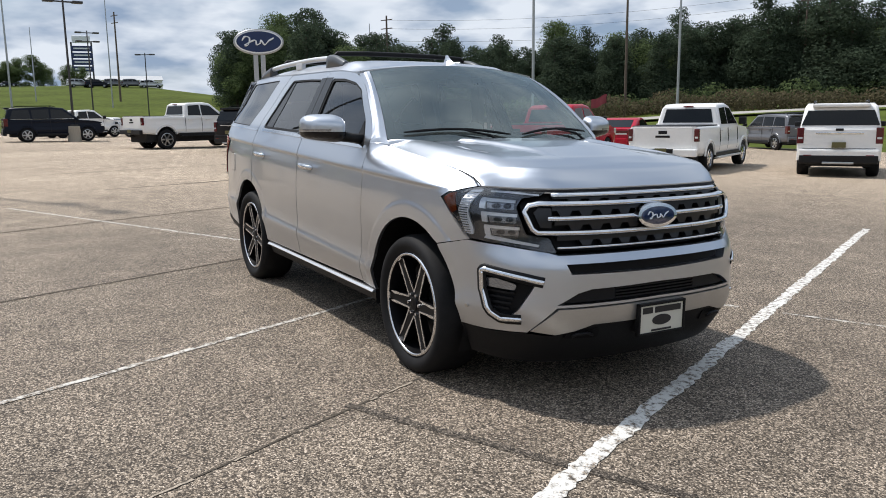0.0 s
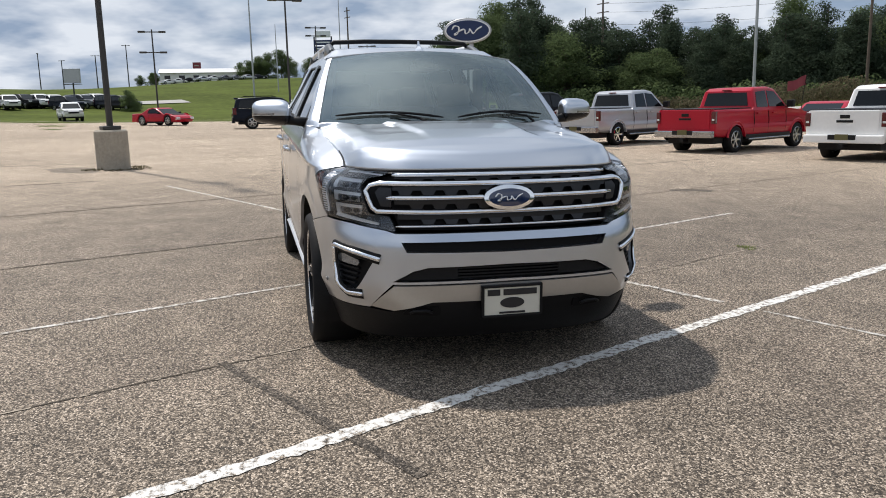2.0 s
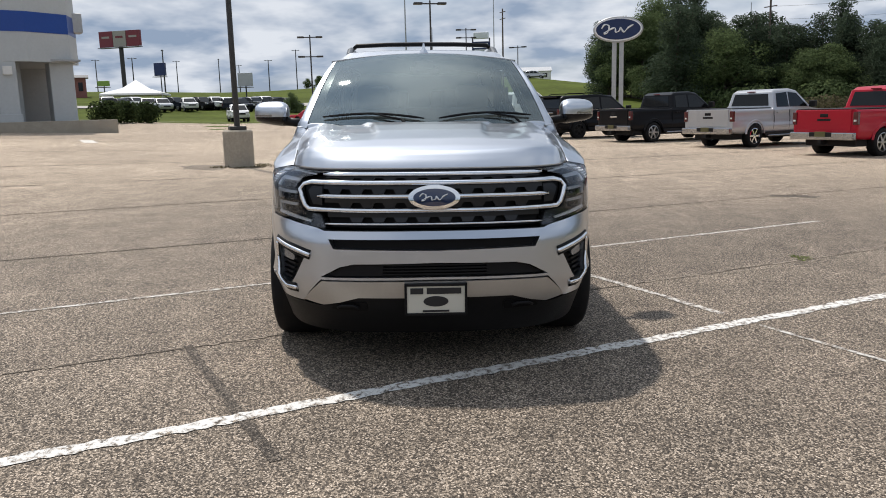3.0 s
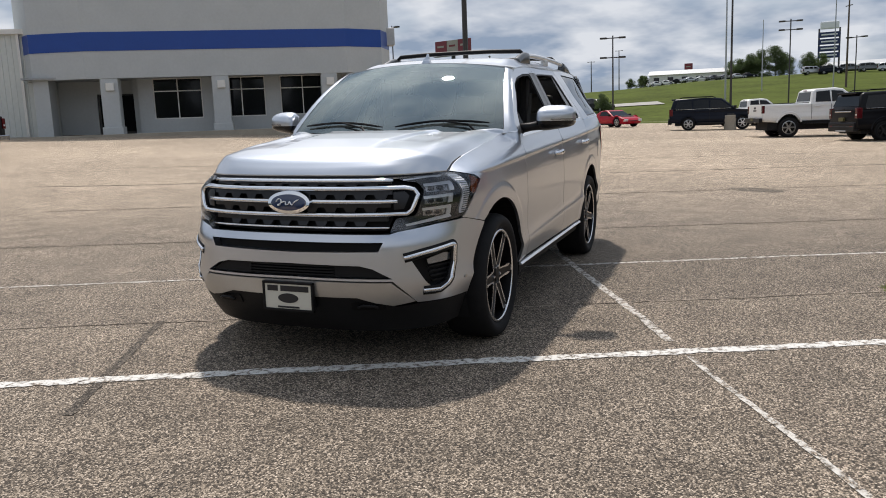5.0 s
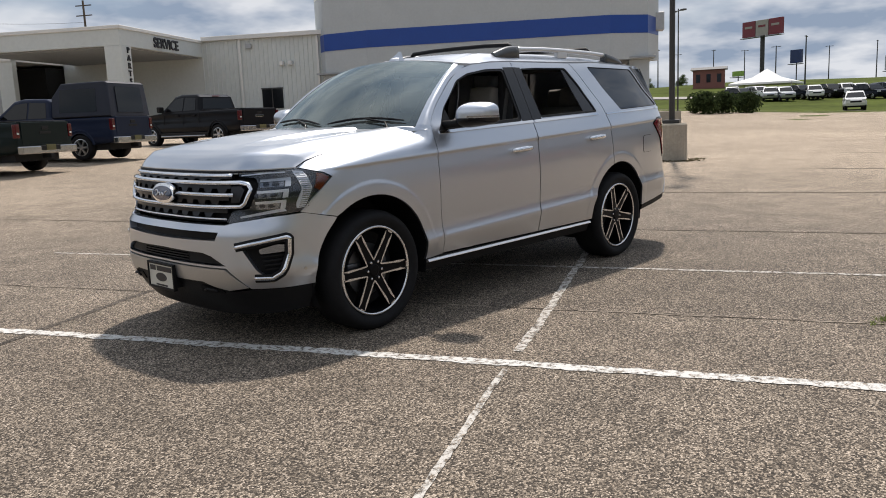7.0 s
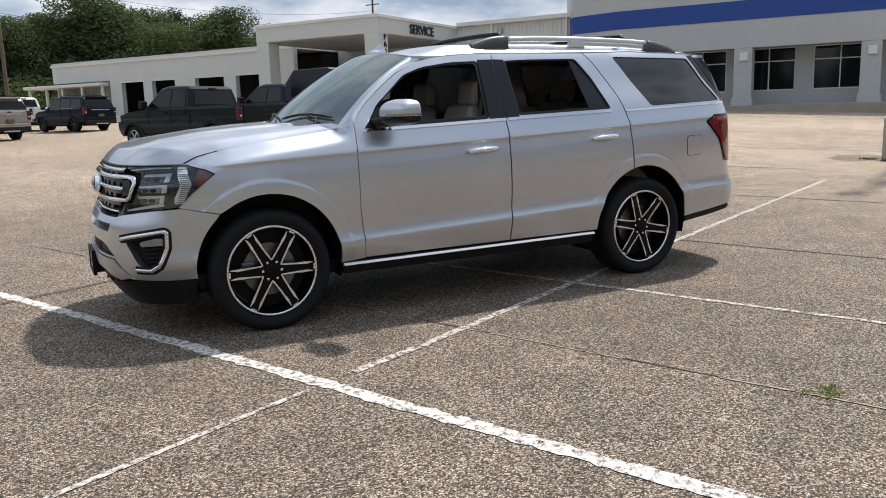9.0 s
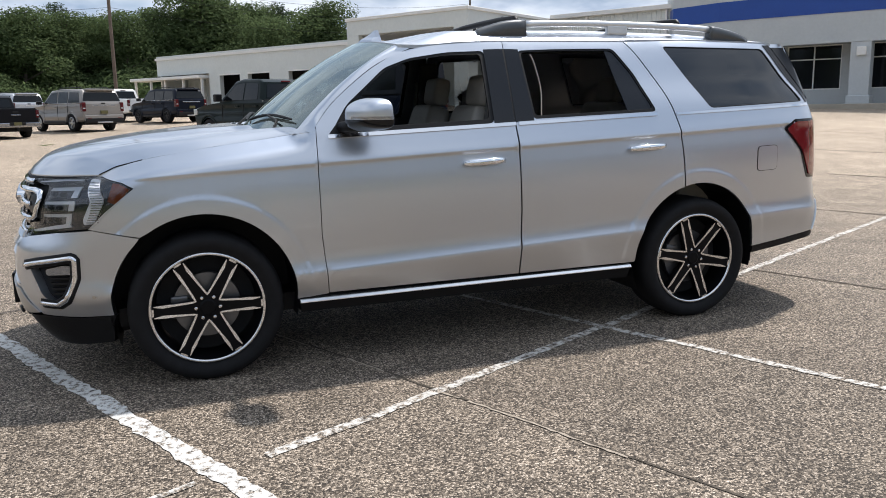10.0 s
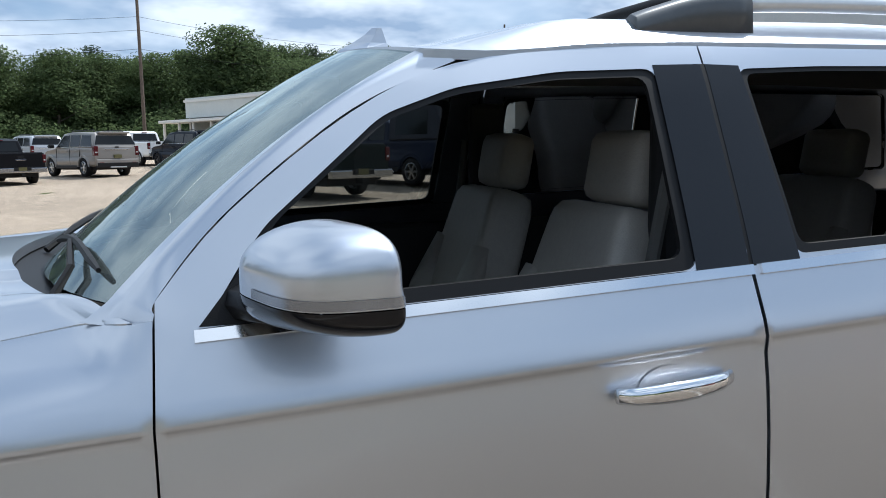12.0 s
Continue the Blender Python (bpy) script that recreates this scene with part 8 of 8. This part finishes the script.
# ---- wheels ----
def hero_wheel(x, s):
    r, wd, rr = 0.402, 0.285, 0.301
    hub = new("road_wheel")
    hub.parent = suv
    hub.matrix_local = pose(x, s * 0.962, r - 0.008, 0, -11 if x < 0 else 0, 0 if s > 0 else 180)
    if "hero" not in WHEEL_MESHES:
        made = []
        o = 0.0
        bm = lathe([(rr - 0.012, o - 0.035), (rr + 0.004, o - 0.012), (rr + 0.03, o + 0.006), (0.355, o + 0.012), (0.378, o + 0.004), (0.392, o - 0.016), (r, o - 0.05), (r, o - wd + 0.05), (0.385, o - wd + 0.01), (rr, o - wd + 0.02)], sides=64)
        made.append(finish("tyre", bm, TYRE, smooth=True))
        bm = lathe([(rr + 0.002, o - 0.018), (rr - 0.002, o - 0.006), (rr - 0.013, o - 0.005), (rr - 0.017, o - 0.012)], sides=64)
        made.append(finish("rim_lip", bm, CUTALLOY, smooth=True))
        bm = lathe([(rr - 0.017, o - 0.012), (rr - 0.03, o - 0.06), (rr - 0.045, o - wd + 0.03)], sides=48)
        made.append(finish("rim_barrel", bm, DARKALLOY, smooth=True))
        dish = lambda a: -0.022 - 0.018 * (1 - a / 0.28)

        def bar(outline, top, low):
            """A flat-sided bar on the wheel's face from an outline (radius, across)."""
            b_ = bmesh.new()
            e_ = [b_.verts.new((a, o + top(a), b)) for a, b in outline]
            h_ = [b_.verts.new((a, o + low(a), b)) for a, b in outline]
            b_.faces.new(e_)
            for i in range(len(outline)):
                j = (i + 1) % len(outline)
                b_.faces.new((e_[i], h_[i], h_[j], e_[j]))
            bmesh.ops.recalc_face_normals(b_, faces=b_.faces)
            return b_

        pl = [(0.03, -0.030), (0.07, -0.036), (0.17, -0.032), (0.290, -0.032), (0.290, 0.032), (0.17, 0.032), (0.07, 0.036), (0.03, 0.030)]
        turned = [finish("spoke", bar(pl, dish, lambda a: -0.075), DARKALLOY)]
        for q in (1, -1):
            ed = [(0.066, 0.0385 * q), (0.10, 0.0365 * q), (0.17, 0.0340 * q), (0.205, 0.0360 * q), (0.272, 0.0320 * q), (0.274, 0.0285 * q), (0.230, 0.0190 * q), (0.200, 0.0205 * q), (0.17, 0.0225 * q), (0.10, 0.0265 * q), (0.072, 0.0285 * q), (0.056, 0.0330 * q)]
            turned.append(finish("spoke_edge", bar(ed, lambda a: dish(a) + 0.003, lambda a: dish(a) - 0.004), CUTALLOY))
        tab = [(0.274, -0.019), (0.274, 0.019), (0.292, 0.021), (0.292, -0.021)]
        turned.append(finish("spoke_tip", bar(tab, lambda a: -0.012, lambda a: -0.03), CUTALLOY))
        turned.append(finish("wheel_nut", lathe([(0.001, o - 0.022), (0.009, o - 0.024), (0.011, o - 0.045)], sides=8, at=(0.062, 0, 0)), CUTALLOY))
        bm = lathe([(0.001, o - 0.026), (0.036, o - 0.028), (0.044, o - 0.034), (0.075, o - 0.038), (0.085, o - 0.08)], sides=28)
        made.append(finish("hub_cap", bm, DARKALLOY))
        bm = lathe([(0.07, o - 0.10), (0.175, o - 0.10), (0.178, o - 0.13), (0.07, o - 0.13)], sides=40)
        made.append(finish("brake_disc", bm, DISC))
        bm = lathe([(0.001, o - 0.15), (0.26, o - 0.15)], sides=32)
        made.append(finish("hub_shield", bm, DARKIN))
        bm = box((0.09, o - 0.14, -0.06), (0.185, o - 0.085, 0.06), 0.012)
        made.append(finish("brake_caliper", bm, DISC))
        WHEEL_MESHES["hero_turned"] = [(q.name.split(".")[0], q.data) for q in turned]
        for q in turned:
            bpy.data.objects.remove(q)
        WHEEL_MESHES["hero"] = [(q.name.split(".")[0], q.data) for q in made]
        for q in made:
            bpy.data.objects.remove(q)
    for nm, me in WHEEL_MESHES["hero"]:
        o_ = new(nm, me)
        o_.parent = hub
    for k in range(6):
        for nm, me in WHEEL_MESHES["hero_turned"]:
            o_ = new(nm, me)
            o_.parent = hub
            o_.matrix_local = Matrix.Rotation(k * math.tau / 6, 4, "Y")
    return hub


for x in (1.556, -1.556):
    for s in (1, -1):
        hero_wheel(x, s)
        pts = [(x + 0.485 * math.cos(radians(a)), 0.425 + 0.485 * math.sin(radians(a))) for a in range(-25, 206, 11)]
        bm = bmesh.new()
        rows = [[bm.verts.new((px, s * (yy or skin(ux(px), max(0.43, pz)).y - 0.016), pz)) for px, pz in pts] for yy in (None, 0.58)]
        for k in range(len(pts) - 1):
            bm.faces.new((rows[0][k], rows[0][k + 1], rows[1][k + 1], rows[1][k]))
        bm.faces.new(rows[1])
        part("wheel_arch_lining", bm, MATBLK, suv)
part("floor_pan", box((-2.15, -0.80, 0.30), (2.0, 0.80, 0.40)), MATBLK, suv)
part("engine_bay_wall", box((1.0, -0.80, 0.35), (1.06, 0.80, 1.24)), CABIN, suv)
part("radiator_wall", box((2.08, -0.80, 0.30), (2.12, 0.80, 1.07)), MESHBLK, suv)

# ---- cabin ----
def cushion(dims, bevel, m):
    bm = box((-dims[0] / 2, -dims[1] / 2, -dims[2] / 2), (dims[0] / 2, dims[1] / 2, dims[2] / 2))
    bmesh.ops.bevel(bm, geom=bm.edges[:], offset=bevel, segments=4, affect="EDGES", profile=0.6)
    bm.transform(m)
    return bm


def car_seat(x, y, wide, name="car_seat", rests=1):
    st = new(name)
    st.parent = suv
    part("seat_cushion", cushion((0.52, wide, 0.17), 0.055, pose(x + 0.16, y, 0.80, 0, -6, 0)), SEAT, st, smooth=True)
    bm = cushion((0.17, wide, 0.66), 0.07, Matrix())
    for v in bm.verts:
        v.co.y *= 1.0 - 0.30 * ss(0.02, 0.36, v.co.z)
        v.co.x += 0.03 * ss(0.5, 1.0, abs(v.co.y) / (wide / 2)) * (1 if v.co.x > 0 else 0)
    bm.transform(pose(x - 0.17, y, 1.09, 0, -17, 0))
    part("seat_back", bm, SEAT, st, smooth=True)
    if rests == 1:
        for q in (-1, 1):
            part("seat_bolster", tube([(x + 0.03, y + q * (wide / 2 - 0.06), 0.82), (x - 0.05, y + q * (wide / 2 - 0.05), 1.02), (x - 0.13, y + q * (wide / 2 - 0.075), 1.22)], [0.05, 0.06, 0.035], 10), SEAT, st, smooth=True)
    for k in range(rests):
        yy = y + (k - (rests - 1) / 2) * 0.52
        part("head_rest", cushion((0.12, 0.28, 0.20), 0.058, pose(x - 0.30, yy, 1.505, 0, -10, 0)), SEAT, st, smooth=True)
        for q in (-0.06, 0.06):
            part("head_rest_post", tube([(x - 0.27, yy + q, 1.36), (x - 0.29, yy + q, 1.45)], 0.007, 6), CHROME, st)
    return st


car_seat(0.05, 0.42, 0.54)
car_seat(0.05, -0.42, 0.54)
car_seat(-1.40, 0.36, 0.60)
car_seat(-1.40, -0.36, 0.60)
car_seat(-2.08, 0.0, 1.2, "rear_bench", 2)
part("dashboard", cushion((0.42, 1.60, 0.30), 0.09, pose(0.93, 0, 1.15, 0, 12, 0)), CABIN, suv, smooth=True)
part("centre_console", cushion((0.9, 0.24, 0.36), 0.05, pose(0.30, 0, 0.80)), CABIN, suv, smooth=True)
bm = bmesh.new()
pts = [Vector((0.53, 0.42, 1.16)) + Matrix.Rotation(radians(-24), 3, "Y") @ Vector((0, 0.185 * math.cos(a * math.tau / 24), 0.185 * math.sin(a * math.tau / 24))) for a in range(25)]
add_tube(bm, pts, 0.016, 8, cap=False)
part("steering_wheel", bm, CABIN, suv, smooth=True)
part("steering_boss", cushion((0.05, 0.15, 0.12), 0.02, pose(0.55, 0.42, 1.15, 0, -24, 0)), CABIN, suv)
part("headliner", grid_mesh(lambda f, t: roof(0.02 + f * 0.95, t * 0.97) - Vector((0, 0, 0.03)), 14, 10), LINER, suv)
for s in (1, -1):
    part("pillar_lining", tube([(0.86, s * 0.78, 1.36), (0.66, s * 0.735, 1.54), (0.44, s * 0.675, 1.70)], [0.03, 0.03, 0.035], 8), LINER, suv, smooth=True)
part("rear_view_mirror", box((0.50, -0.11, 1.665), (0.53, 0.11, 1.725), 0.01), CABIN, suv)
part("sensor_pod", box((0.44, -0.07, 1.70), (0.56, 0.07, 1.765), 0.02), CABIN, suv)
for s in (1, -1):
    part("door_lining", box((-1.0, min(s * 0.82, s * 0.87), 0.6), (0.92, max(s * 0.82, s * 0.87), 1.25), 0.02), CABIN, suv)
    part("cabin_pillar", box((-0.33, min(s * 0.61, s * 0.67), 1.2), (-0.19, max(s * 0.61, s * 0.67), 1.72), 0.02), CABIN, suv)
    part("seat_belt", tube([(-0.20, s * 0.71, 1.58), (-0.15, s * 0.69, 1.25), (-0.08, s * 0.70, 0.88)], 0.016, 6), BELT, suv)
part("cargo_wall", box((-2.45, -0.8, 0.5), (-2.40, 0.8, 1.3)), CABIN, suv)
